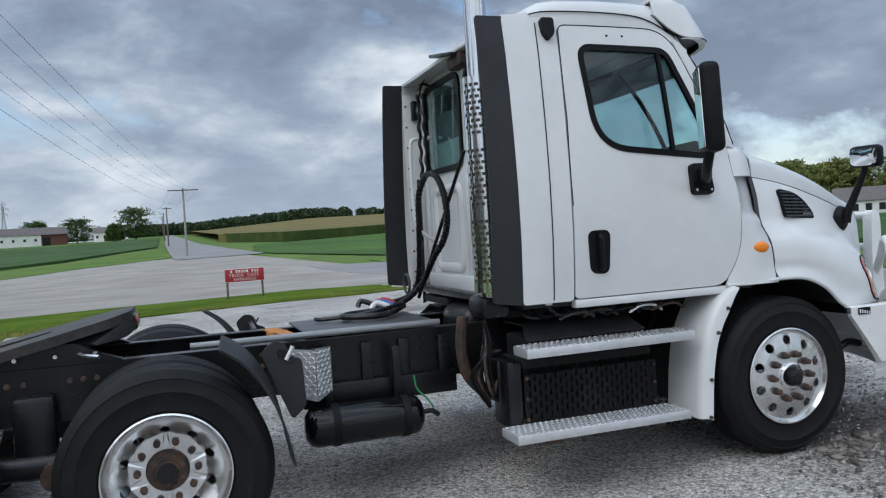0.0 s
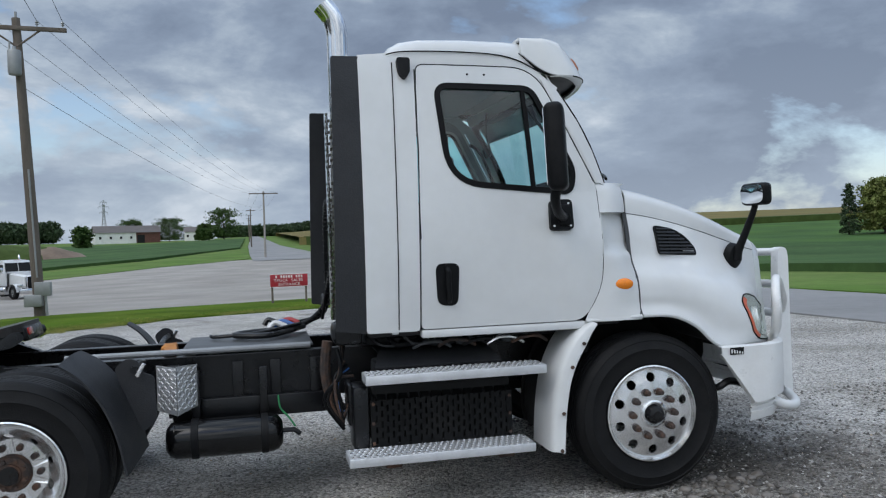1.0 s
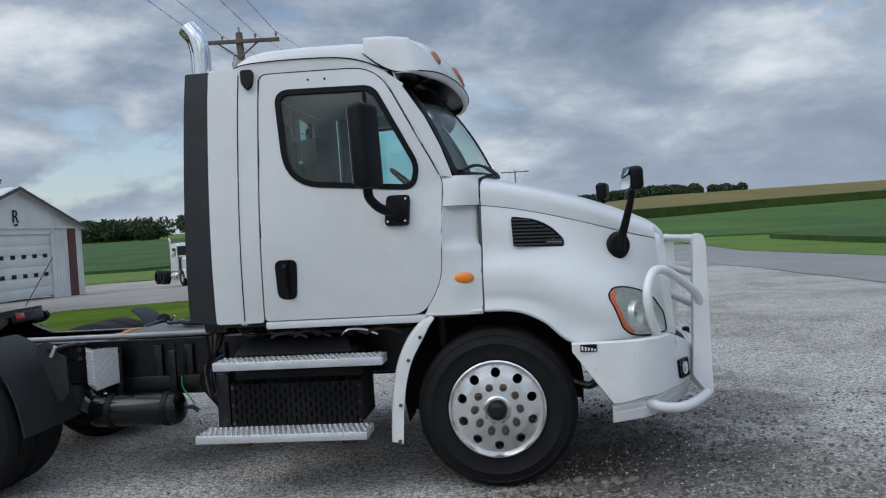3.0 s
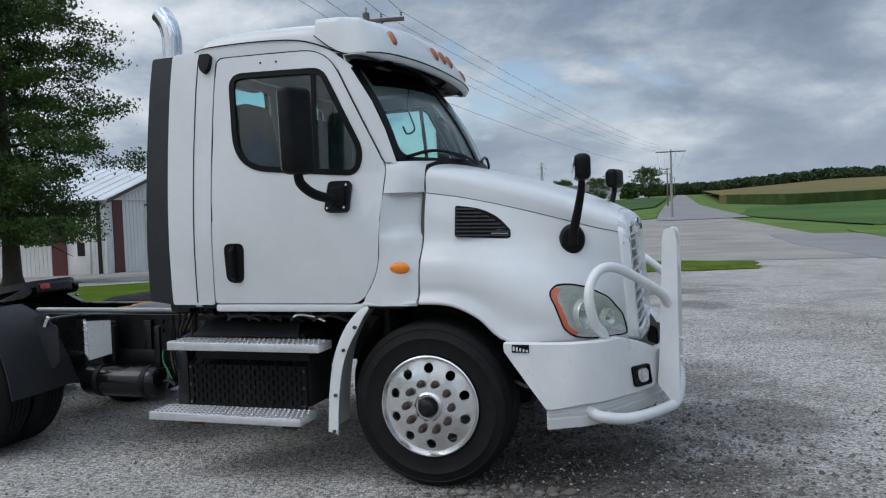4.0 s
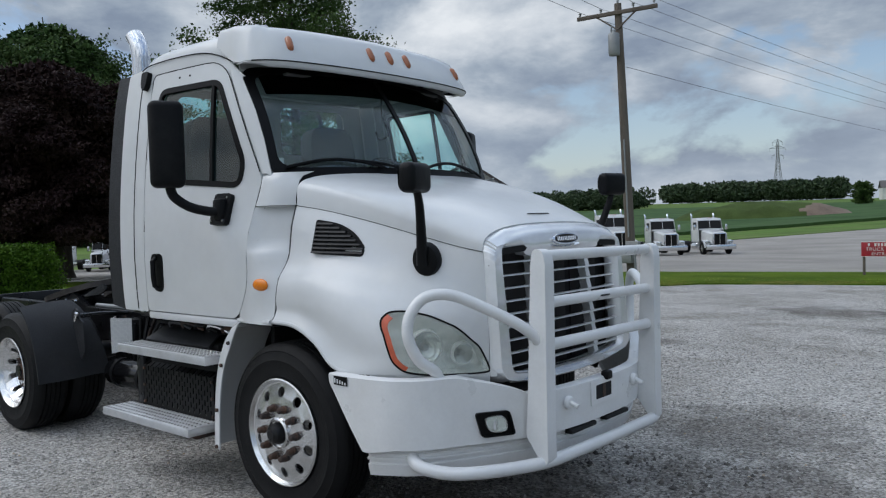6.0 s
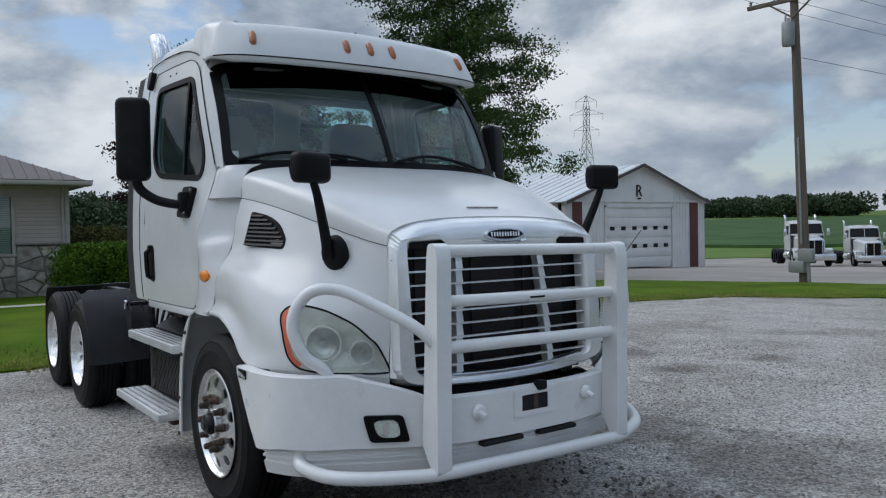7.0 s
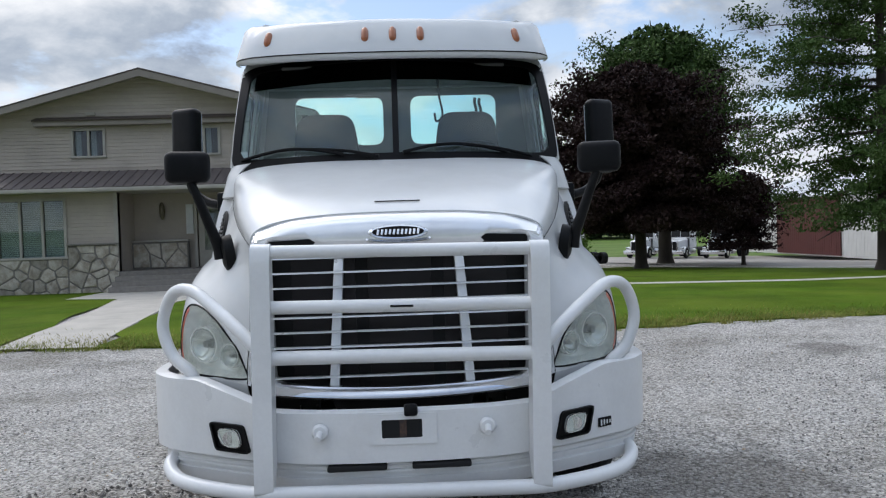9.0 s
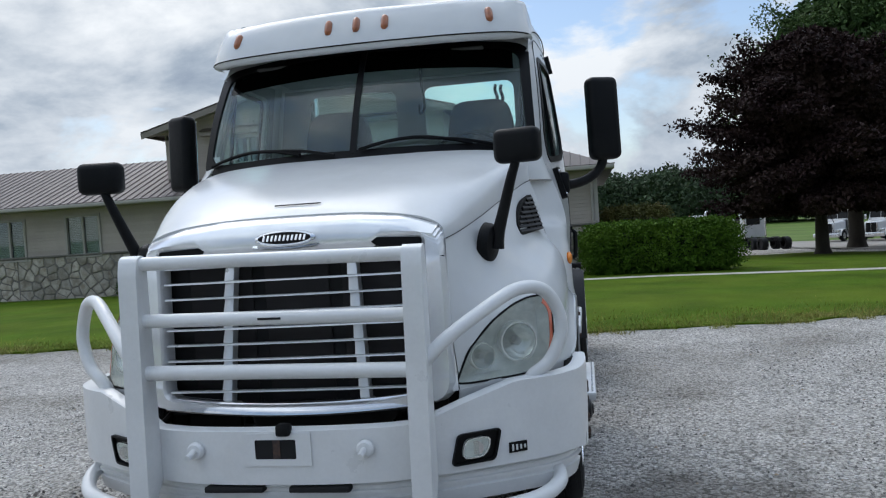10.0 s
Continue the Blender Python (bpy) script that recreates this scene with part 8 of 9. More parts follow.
def hp(name, bm, mat, label="", parent=None, smooth=30):
    return part(name, bm, M[mat], parent or house, label, smooth)


WIN = {"bay": (-12.55, -10.5, 1.02, 2.80, 3), "double": (-16.58, -15.32, 1.34, 2.72, 2), "end": (-19.45, -18.25, 1.32, 2.70, 2), "right": (-1.82, 0.25, 1.08, 2.70, 3)}
PORCH = (-8.86, -3.62)


# bearing walls, pierced for the windows
def holed_wall(name, x, y0, y1, z0, z1, holes, mat="siding", thick=0.18):
    bm = slab([(y0, z0), (y1, z0), (y1, z1), (y0, z1)], [[(a, c), (b, c), (b, d), (a, d)] for a, b, c, d in holes], lambda u, v: (x, u, v), (), 0)
    thicken(bm, thick, Vector((x - 5, (y0 + y1) / 2, (z0 + z1) / 2)))
    return hp(name, bm, mat, "taupe wall", None, None)


def siding(x, y0, y1, z0, z1, holes, step=0.115, parent=None):
    """Lap boards, each a tilted plank cut round the openings."""
    z = z0
    while z < z1 - 0.02:
        top = min(z + step, z1)
        spans = [(y0, y1)]
        for a, b, c, d in holes:
            if c < top and d > z:
                spans = [q for s, e in spans for q in ((s, min(e, a)), (max(s, b), e)) if q[1] - q[0] > 0.02]
        for s, e in spans:
            bm = loft([[(x + 0.004, s, top), (x + 0.004, e, top)], [(x + 0.016, s, z + 0.006), (x + 0.016, e, z + 0.006)], [(x + 0.014, s, z), (x + 0.014, e, z)], [(x + 0.001, s, z), (x + 0.001, e, z)]])
            hp("siding_board", bm, "siding", "", parent, None)
        z += step


def gable_siding(x, parent):
    z = 5.42
    while z < 6.72:
        half = (6.80 - z) / 1.47 * 5.35
        c = -8.18
        bm = loft([[(x + 0.004, c - half + 0.02, z + 0.115), (x + 0.004, c + half - 0.02, z + 0.115)], [(x + 0.016, c - half, z + 0.006), (x + 0.016, c + half, z + 0.006)], [(x + 0.001, c - half, z), (x + 0.001, c + half, z)]])
        hp("siding_board", bm, "siding", "", parent, None)
        z += 0.115


def house_window(y0, y1, z0, z1, panes, x, blinds=True):
    w = hp("window", box((x + 0.02, (y0 + y1) / 2, z0 - 0.035), (0.12, y1 - y0 + 0.16, 0.07), 0.01), "fascia", "house window with pale frame and blinds")
    bm = bmesh.new()
    for a, b, c, d in ((y0 - 0.06, y0 + 0.02, z0, z1), (y1 - 0.02, y1 + 0.06, z0, z1), (y0 - 0.06, y1 + 0.06, z1 - 0.02, z1 + 0.06)):
        add_box(bm, (x + 0.01, (a + b) / 2, (c + d) / 2), (0.10, b - a, d - c))
    hp("window_frame", bm, "fascia", "", w)
    for k in range(1, panes):
        y = y0 + (y1 - y0) * k / panes
        hp("mullion", box((x + 0.0, y, (z0 + z1) / 2), (0.08, 0.07, z1 - z0)), "fascia", "", w)
    for k in range(panes):
        a, b = y0 + (y1 - y0) * k / panes, y0 + (y1 - y0) * (k + 1) / panes
        g = hp("pane", box((x - 0.03, (a + b) / 2, (z0 + z1) / 2), (0.006, b - a - 0.05, z1 - z0 - 0.03)), "house_glass", "", w)
        g.visible_shadow = False
        if blinds:
            bm = bmesh.new()
            n = int((z1 - z0) / 0.06)
            for j in range(n):
                add_box(bm, (x - 0.055, (a + b) / 2, z0 + 0.03 + j * 0.06), (0.012, b - a - 0.1, 0.052), 0, 1, Euler((0, radians(-28), 0)).to_matrix().to_4x4())
            hp("blind", bm, "blind", "", w, None)
        else:
            hp("curtain", box((x - 0.16, a + 0.12, (z0 + z1) / 2), (0.03, 0.16, z1 - z0)), "blind", "", w)
    hp("room_shade", box((x - 0.40, (y0 + y1) / 2, (z0 + z1) / 2), (0.02, y1 - y0 + 0.3, z1 - z0 + 0.3)), "room", "", w)
    return w


hl = [(a, b, c, d) for a, b, c, d, _ in WIN.values()]
left = [h for h in hl if h[1] < PORCH[0]]
right = [h for h in hl if h[0] > PORCH[1]]
wl_ = holed_wall("wall", XF, -25.0, PORCH[0], GZ, 3.05, left)
wr_ = holed_wall("wall", XF, PORCH[1], 1.70, GZ, 3.05, right)
siding(XF, -25.0, PORCH[0], 1.36, 3.0, left, parent=wl_)
siding(XF, PORCH[1], 1.70, 1.30, 3.0, right, parent=wr_)
hp("wall", box((-26.6, 1.60, 1.36), (12.0, 0.2, 3.4)), "siding", "taupe end wall")
hp("wall", box((-26.6, -24.9, 1.36), (12.0, 0.2, 3.4)), "siding", "taupe end wall")
hp("wall", box((-32.6, -11.65, 1.36), (0.2, 26.7, 3.4)), "siding", "taupe rear wall")
for v in WIN.values():
    house_window(*v, XF)
for y in (PORCH[0] - 0.06, PORCH[1] + 0.06, 1.66):
    hp("corner_board", box((XF + 0.02, y, 2.15), (0.06, 0.12, 1.75)), "fascia")
# porch
pw = holed_wall("porch_wall", XF - 1.5, PORCH[0], PORCH[1], 0.3, 3.0, [(-6.82, -5.72, 0.53, 2.72)])
for y in PORCH:
    hp("porch_side", box((XF - 0.75, y + (0.05 if y > -5 else -0.05), 1.6), (1.5, 0.1, 2.9)), "siding")
hp("porch_floor", box((XF - 0.75, -6.24, 0.10), (1.56, 5.24, 0.80)), "mortar", "grey porch floor")
for k in range(3):
    hp("porch_step", box((XF + 0.18 + 0.30 * k, -6.9, 0.36 - 0.15 * k - 0.42), (0.42, 4.0, 0.84), 0.01), "mortar", "grey concrete step")
hp("porch_ceiling", box((XF - 0.6, -6.24, 3.02), (1.9, 5.3, 0.04)), "fascia", "pale porch ceiling")
dr = hp("front_door", box((XF - 1.47, -6.27, 1.60), (0.05, 0.94, 2.10), 0.01), "fascia", "taupe front door with an oval-topped glass")
hp("door_glass", box((XF - 1.44, -6.27, 1.75), (0.01, 0.56, 1.35), 0.004), "house_glass", "", dr)
hp("door_frame", box((XF - 1.45, -6.83, 1.62), (0.08, 0.10, 2.22)), "fascia", "", dr)
hp("door_frame", box((XF - 1.45, -5.71, 1.62), (0.08, 0.10, 2.22)), "fascia", "", dr)
hp("door_head", box((XF - 1.45, -6.27, 2.71), (0.08, 1.2, 0.10)), "fascia", "", dr)
for y in (-7.02, -5.50):
    hp("side_light", box((XF - 1.455, y, 2.12), (0.06, 0.24, 0.98)), "blind", "", dr)
hp("door_mat", box((XF - 0.7, -6.27, 0.51), (0.5, 0.9, 0.02)), "dark_trim")
for y in (-7.9, -4.78):
    s_ = hp("sconce", lathe([(0.02, -0.28), (0.07, -0.20), (0.09, 0.0), (0.07, 0.22), (0.02, 0.30)], 12, (XF - 1.36, y, 2.40), "z"), "brass", "weathered wall lamp beside the door")
    hp("sconce_arm", box((XF - 1.44, y, 2.40), (0.12, 0.05, 0.08)), "brass", "", s_)
# roofs
RZ, RS = 3.10, 0.395


def roof_z(x):
    return RZ + (XF + 0.62 - x) * RS


ridge_x = -24.3
bm = bmesh.new()
pts = [(-19.88, -25.6), (-19.88, 2.24), (ridge_x, -1.78), (ridge_x, -25.6)]
top = [bm.verts.new((x, y, roof_z(x))) for x, y in pts]
bm.faces.new(top)
far_ = [bm.verts.new((x, y, z)) for x, y, z in ((ridge_x, -1.78, roof_z(ridge_x)), (-19.88, 2.24, roof_z(-19.88)), (-33.0, 2.24, roof_z(-19.88)))]
bm.faces.new(far_)
bk = [bm.verts.new((x, y, z)) for x, y, z in ((ridge_x, -25.6, roof_z(ridge_x)), (ridge_x, -1.78, roof_z(ridge_x)), (-33.0, 2.24, roof_z(-19.88)), (-33.0, -25.6, roof_z(-19.88)))]
bm.faces.new(bk)
bmesh.ops.remove_doubles(bm, verts=bm.verts, dist=1e-4)
bmesh.ops.recalc_face_normals(bm, faces=bm.faces)
thicken(bm, 0.10, Vector((-26, -11, 0)))
lower = hp("roof", bm, "house_roof", "brown ribbed metal roof")
y = -25.3
while y < 2.1:
    x1 = ridge_x if y < -1.78 else -19.88 - (2.24 - y) * (19.88 - 24.3) / -4.02
    x1 = max(x1, ridge_x)
    if -13.2 < y < -3.2:
        x1 = -21.55
    if -19.9 - x1 > 0.15:
        bm = loft([[(x, y - 0.022, roof_z(x) + 0.002) for x in (-19.88, x1)], [(x, y - 0.012, roof_z(x) + 0.028) for x in (-19.88, x1)], [(x, y + 0.012, roof_z(x) + 0.028) for x in (-19.88, x1)], [(x, y + 0.022, roof_z(x) + 0.002) for x in (-19.88, x1)]])
        hp("roof_rib", bm, "house_roof", "", lower, None)
    y += 0.305
hp("gutter", box((-19.84, -11.68, 3.055), (0.11, 27.84, 0.12), 0.02), "fascia", "cream gutter along the eave")
hp("eave_edge", box((-19.86, -11.68, 3.125), (0.10, 27.88, 0.03)), "dark_trim")
hp("soffit", box((-20.2, -11.68, 3.0), (0.66, 27.84, 0.02)), "fascia")
hp("down_pipe", tube([(XF + 0.06, 1.54, 3.0), (XF + 0.06, 1.54, 0.0)], 0.045, 8), "fascia")
# upper gable
UX = -21.55
up_holes = [(-10.56, -9.58, 4.26, 5.10), (-6.83, -5.88, 4.26, 5.10)]
uw = holed_wall("upper_wall", UX, -13.15, -3.20, 3.5, 5.42, up_holes)
siding(UX, -13.15, -3.20, 3.86, 5.22, up_holes, parent=uw)
bm = slab([(-13.53, 5.42), (-2.83, 5.42), (-8.18, 6.86)], (), lambda u, v: (UX, u, v), (), 0)
thicken(bm, 0.15, Vector((UX - 5, -8, 6)))
gw = hp("gable_wall", bm, "siding", "taupe gable", None, None)
gable_siding(UX, gw)
for a, b, c, d in up_holes:
    house_window(a, b, c, d, 2, UX, False)
for y in (-13.12, -3.23):
    hp("upper_side", box((UX - 4.0, y, 4.4), (8.0, 0.15, 2.0)), "siding")
hp("pent_board", box((UX + 0.14, -8.15, 5.30), (0.30, 7.1, 0.16), 0.01), "taupe_trim", "taupe pent board")
hp("pent_roof", loft([[(UX + 0.34, -11.72, 5.37), (UX + 0.34, -4.58, 5.37)], [(UX, -11.72, 5.50), (UX, -4.58, 5.50)]], 0.03), "dark_trim", "narrow brown pent roof")
hp("gable_vent", box((UX + 0.06, -9.95, 5.62), (0.10, 0.30, 0.10), 0.01), "fascia")
for s in (-1, 1):
    e = -8.18 + s * 5.55
    bm = bmesh.new()
    q = [bm.verts.new(p) for p in ((UX + 0.62, -8.18, 6.93), (UX + 0.62, e, 5.46), (UX - 8.0, e, 5.46), (UX - 8.0, -8.18, 6.93))]
    bm.faces.new(q)
    thicken(bm, 0.05, Vector((UX - 4, -8, 0)))
    ro = hp("upper_roof", bm, "house_roof", "brown metal gable roof")
    for k in range(int(8.5 / 0.305)):
        x = UX + 0.55 - 0.305 * k
        hp("roof_rib", loft([[(x - 0.02, -8.18 + s * 0.02, 6.935), (x - 0.02, e, 5.465)], [(x, -8.18 + s * 0.02, 6.965), (x, e, 5.492)], [(x + 0.02, -8.18 + s * 0.02, 6.935), (x + 0.02, e, 5.465)]]), "house_roof", "", ro, None)
    bm = loft([[(UX + 0.63, -8.18, 6.93), (UX + 0.63, e, 5.46)], [(UX + 0.63, -8.18, 6.70), (UX + 0.63, e, 5.25)]], 0.03)
    hp("barge_board", bm, "taupe_trim", "taupe barge board", ro)
    hp("barge_edge", tube([(UX + 0.65, -8.18, 6.945), (UX + 0.65, e, 5.475)], 0.03, 6), "dark_trim", "", ro)
    hp("upper_gutter", box((UX - 3.7, e, 5.40), (8.6, 0.12, 0.14), 0.02), "dark_trim", "", ro)
    hp("gable_soffit", loft([[(UX + 0.6, -8.18, 6.84), (UX + 0.6, e, 5.37)], [(UX, -8.18, 6.84), (UX, e, 5.37)]], 0.01), "fascia", "", ro)
hp("hall_roof", box((UX - 8, -8.18, 5.3), (0.2, 10.9, 1.6)), "siding")


# stone veneer: cells of irregular stones
def stone_cells(y0, y1, z0, z1, size, seed):
    g = np.random.default_rng(seed)
    seeds = []
    nz, ny = max(2, int((z1 - z0) / (size * 0.66))), max(2, int((y1 - y0) / size))
    for j in range(nz):
        for i in range(ny):
            seeds.append((y0 + (i + 0.5 + (0.5 if j % 2 else 0) + g.uniform(-0.38, 0.38)) * (y1 - y0) / ny, z0 + (j + 0.5 + g.uniform(-0.36, 0.36)) * (z1 - z0) / nz))
    cells = []
    for i, s in enumerate(seeds):
        poly = [(y0, z0), (y1, z0), (y1, z1), (y0, z1)]
        for k, o in enumerate(seeds):
            dy, dz = o[0] - s[0], o[1] - s[1]
            if k == i or dy * dy + dz * dz > (size * 2.6) ** 2:
                continue
            my, mz = (s[0] + o[0]) / 2, (s[1] + o[1]) / 2
            out = []
            for a, b in zip(poly, poly[1:] + poly[:1]):
                da, db = (a[0] - my) * dy + (a[1] - mz) * dz, (b[0] - my) * dy + (b[1] - mz) * dz
                if da <= 0:
                    out.append(a)
                if (da < 0 < db) or (db < 0 < da):
                    f = da / (da - db)
                    out.append((a[0] + (b[0] - a[0]) * f, a[1] + (b[1] - a[1]) * f))
            poly = out
            if len(poly) < 3:
                break
        if len(poly) >= 3:
            cells.append(poly)
    return cells


def stone_wall(x, y0, y1, z0, z1, seed, parent, limit, size=0.42):
    hp("mortar_bed", box((x + 0.012, (y0 + y1) / 2, (z0 + z1) / 2), (0.024, y1 - y0, z1 - z0)), "mortar", "grey mortar bed", parent)
    g = np.random.default_rng(seed + 1)
    rest = bmesh.new()
    for i, poly in enumerate(stone_cells(y0, y1, z0, z1, size, seed)):
        cy, cz = sum(p[0] for p in poly) / len(poly), sum(p[1] for p in poly) / len(poly)
        rad = max(0.02, min(math.hypot(p[0] - cy, p[1] - cz) for p in poly))
        k = max(0.5, 1 - 0.022 / rad)
        bulge = g.uniform(0.012, 0.045)
        rings = [[(x + 0.022, cy + (a - cy) * k, cz + (b - cz) * k) for a, b in poly], [(x + 0.03 + bulge * 0.7, cy + (a - cy) * k * 0.93, cz + (b - cz) * k * 0.93) for a, b in poly], [(x + 0.03 + bulge, cy + (a - cy) * k * 0.6, cz + (b - cz) * k * 0.6) for a, b in poly]]
        bm = rest if i >= limit else bmesh.new()
        V = [[bm.verts.new(p) for p in r] for r in rings]
        n = len(poly)
        for a, b in zip(V, V[1:]):
            for j in range(n):
                bm.faces.new((a[j], a[(j + 1) % n], b[(j + 1) % n], b[j]))
        bm.faces.new(V[-1])
        if i < limit:
            hp("stone", bm, "stone", "", parent, 40)
    if rest.verts:
        tagged(hp("stones", rest, "stone", "", parent, 40), kind="stuff")
    else:
        rest.free()


stone_wall(XF, -12.62 + 0.0, -10.44, GZ, 0.96, 31, wl_, 60)
stone_wall(XF, -18.6, -12.62, GZ, 1.36, 32, wl_, 130)
stone_wall(XF, -25.0, -18.6, GZ, 1.36, 33, wl_, 0)
stone_wall(XF, -10.44, PORCH[0], GZ, 1.36, 34, wl_, 60)
stone_wall(XF, 0.31, 1.70, GZ, 1.32, 35, wr_, 60)
stone_wall(XF, PORCH[1], 0.31, GZ, 1.02, 36, wr_, 60)
for y0, y1, z in ((-25.0, -12.62, 1.39), (-10.44, PORCH[0], 1.39), (0.31, 1.70, 1.35)):
    hp("stone_cap", box((XF + 0.05, (y0 + y1) / 2, z), (0.12, y1 - y0, 0.06), 0.01), "mortar", "thin stone cap")
lw = hp("porch_low_wall", box((XF - 1.30, -7.95, 0.95), (0.20, 1.82, 0.90)), "mortar", "low stone wall in the porch")
stone_wall(XF - 1.20, -8.84, -7.05, 0.52, 1.36, 37, lw, 60, 0.5)
hp("low_wall_cap", box((XF - 1.28, -7.95, 1.42), (0.30, 1.86, 0.06), 0.01), "fascia", "", lw)
lw = hp("porch_low_wall", box((XF - 1.30, -4.35, 0.95), (0.20, 1.40, 0.90)), "mortar", "low stone wall in the porch")
stone_wall(XF - 1.20, -5.03, -3.66, 0.52, 1.36, 38, lw, 60, 0.5)
hp("low_wall_cap", box((XF - 1.28, -4.35, 1.42), (0.30, 1.44, 0.06), 0.01), "fascia", "", lw)

# ---- the long metal shed ----
M["shed_white"] = material("white_metal_siding", (0.76, 0.76, 0.735), 0.5, var=0.05, scale=0.5, fine=10, dirt=(0.38, 0.36, 0.32), dirt_amount=0.3, dirt_scale=0.5)
M["shed_red"] = material("barn_red_metal", (0.115, 0.030, 0.026), 0.55, var=0.12, scale=0.6, fine=12)
M["shed_roof"] = material("pale_metal_roof", (0.66, 0.68, 0.69), 0.4, metal=0.2, var=0.06, scale=0.5, fine=8)
shed = thing("shed", "long white metal shed with dark red trim and an overhead door", "shed", (0, 0, 0))


def sp(name, bm, mat, label="", parent=None, smooth=30):
    return part(name, bm, M[mat], parent or shed, label, smooth)


SX0, SY0, SY1, SB, SE, SPK = -28.9, 29.7, 42.65, -1.25, 3.08, 5.38
SM = (SY0 + SY1) / 2
bm = slab([(SY0, SB), (33.03, SB), (33.03, 2.72), (39.22, 2.72), (39.22, SB), (SY1, SB), (SY1, SE), (SM, SPK), (SY0, SE)], (), lambda u, v: (SX0, u, v), (), 0)
thicken(bm, 0.15, Vector((SX0 - 5, 36, 1)))
front = sp("front_wall", bm, "shed_white", "white gable wall", None, None)
y = SY0 + 0.15
while y < SY1:
    if not 32.9 < y < 39.35:
        h = SE + (SPK - SE) * (1 - abs(y - SM) / (SM - SY0)) - 0.12
        sp("wall_rib", box((SX0 + 0.012, y, (SB + h) / 2), (0.016, 0.05, h - SB)), "shed_white", "", front, None)
    y += 0.30
for a, b in ((30.25, 31.02), (41.05, 41.88)):
    sp("red_panel", box((SX0 + 0.035, (a + b) / 2, (SB + 3.1) / 2), (0.04, b - a, 3.1 - SB)), "shed_red", "dark red panel", front)
sp("eave_band", box((SX0 + 0.06, SM, 3.12), (0.06, 11.8, 0.14)), "shed_white", "white band over the door", front)
dr = sp("overhead_door", box((SX0 - 0.06, 36.12, 0.85), (0.06, 6.2, 3.75)), "shed_white", "white panelled overhead door with two rows of small windows")
for k in range(6):
    sp("door_panel", box((SX0 - 0.02, 36.12, -0.78 + 0.62 * k + 0.05), (0.03, 6.1, 0.58), 0.012), "shed_white", "", dr)
for z in (1.42, 0.30):
    for k in range(6):
        w = sp("door_light", box((SX0 + 0.0, 33.62 + 1.0 * k, z), (0.02, 0.40, 0.24)), "dark", "", dr)
for a, b, c, d in ((32.93, 33.05, SB, 2.84), (39.2, 39.32, SB, 2.84), (32.93, 39.32, 2.72, 2.84)):
    sp("door_trim", box((SX0 + 0.04, (a + b) / 2, (c + d) / 2), (0.08, b - a, d - c)), "shed_white", "", dr)
letter = writing("wall_letter", "R", 1.05, Matrix.Translation((SX0 + 0.04, 36.06, 3.72)) @ Euler((radians(90), 0, radians(90))).to_matrix().to_4x4(), M["dark"], shed, 0.01)
sp("letter_bar", box((SX0 + 0.04, 36.06, 3.27), (0.03, 0.30, 0.10)), "dark")
LEN = 33.0
sd = sp("side_wall", box((SX0 - LEN / 2, SY0 + 0.08, (SB + 3.02) / 2), (LEN, 0.14, 3.02 - SB)), "shed_white", "white side wall")
for k in range(int(LEN / 0.3)):
    sp("wall_rib", box((SX0 - 0.2 - 0.3 * k, SY0 - 0.005, (SB + 2.95) / 2), (0.05, 0.016, 2.95 - SB)), "shed_white", "", sd, None)
sp("red_panel", box((-32.1, SY0 - 0.03, 0.88), (1.0, 0.05, 4.2)), "shed_red", "dark red panel", sd)
sp("side_post", box((-29.35, SY0 - 0.03, 0.88), (0.22, 0.06, 4.2)), "dark", "", sd)
wd = sp("walk_door", box((-30.55, SY0 - 0.05, -0.10), (1.15, 0.06, 2.15), 0.01), "shed_white", "white side door with a small window")
sp("walk_door_light", box((-30.55, SY0 - 0.085, 0.40), (0.5, 0.02, 0.75)), "dark", "", wd)
rd = sp("sliding_door", box((-51.5, SY0 - 0.06, 0.85), (9.0, 0.08, 4.0)), "shed_red", "wide dark red sliding door")
for k in range(30):
    sp("door_rib", box((-55.9 + 0.3 * k, SY0 - 0.105, 0.85), (0.05, 0.03, 3.95)), "shed_red", "", rd, None)
sp("rail", box((-51.5, SY0 - 0.12, 2.93), (9.6, 0.10, 0.16)), "shed_red", "", rd)
sp("side_window", box((-41.5, SY0 - 0.03, 0.9), (1.3, 0.05, 0.9)), "dark", "", sd)
sp("back_wall", box((SX0 - LEN, SM, 1.0), (0.15, SY1 - SY0, 4.3)), "shed_white")
sp("far_wall", box((SX0 - LEN / 2, SY1 - 0.08, (SB + 3.02) / 2), (LEN, 0.14, 3.02 - SB)), "shed_white")
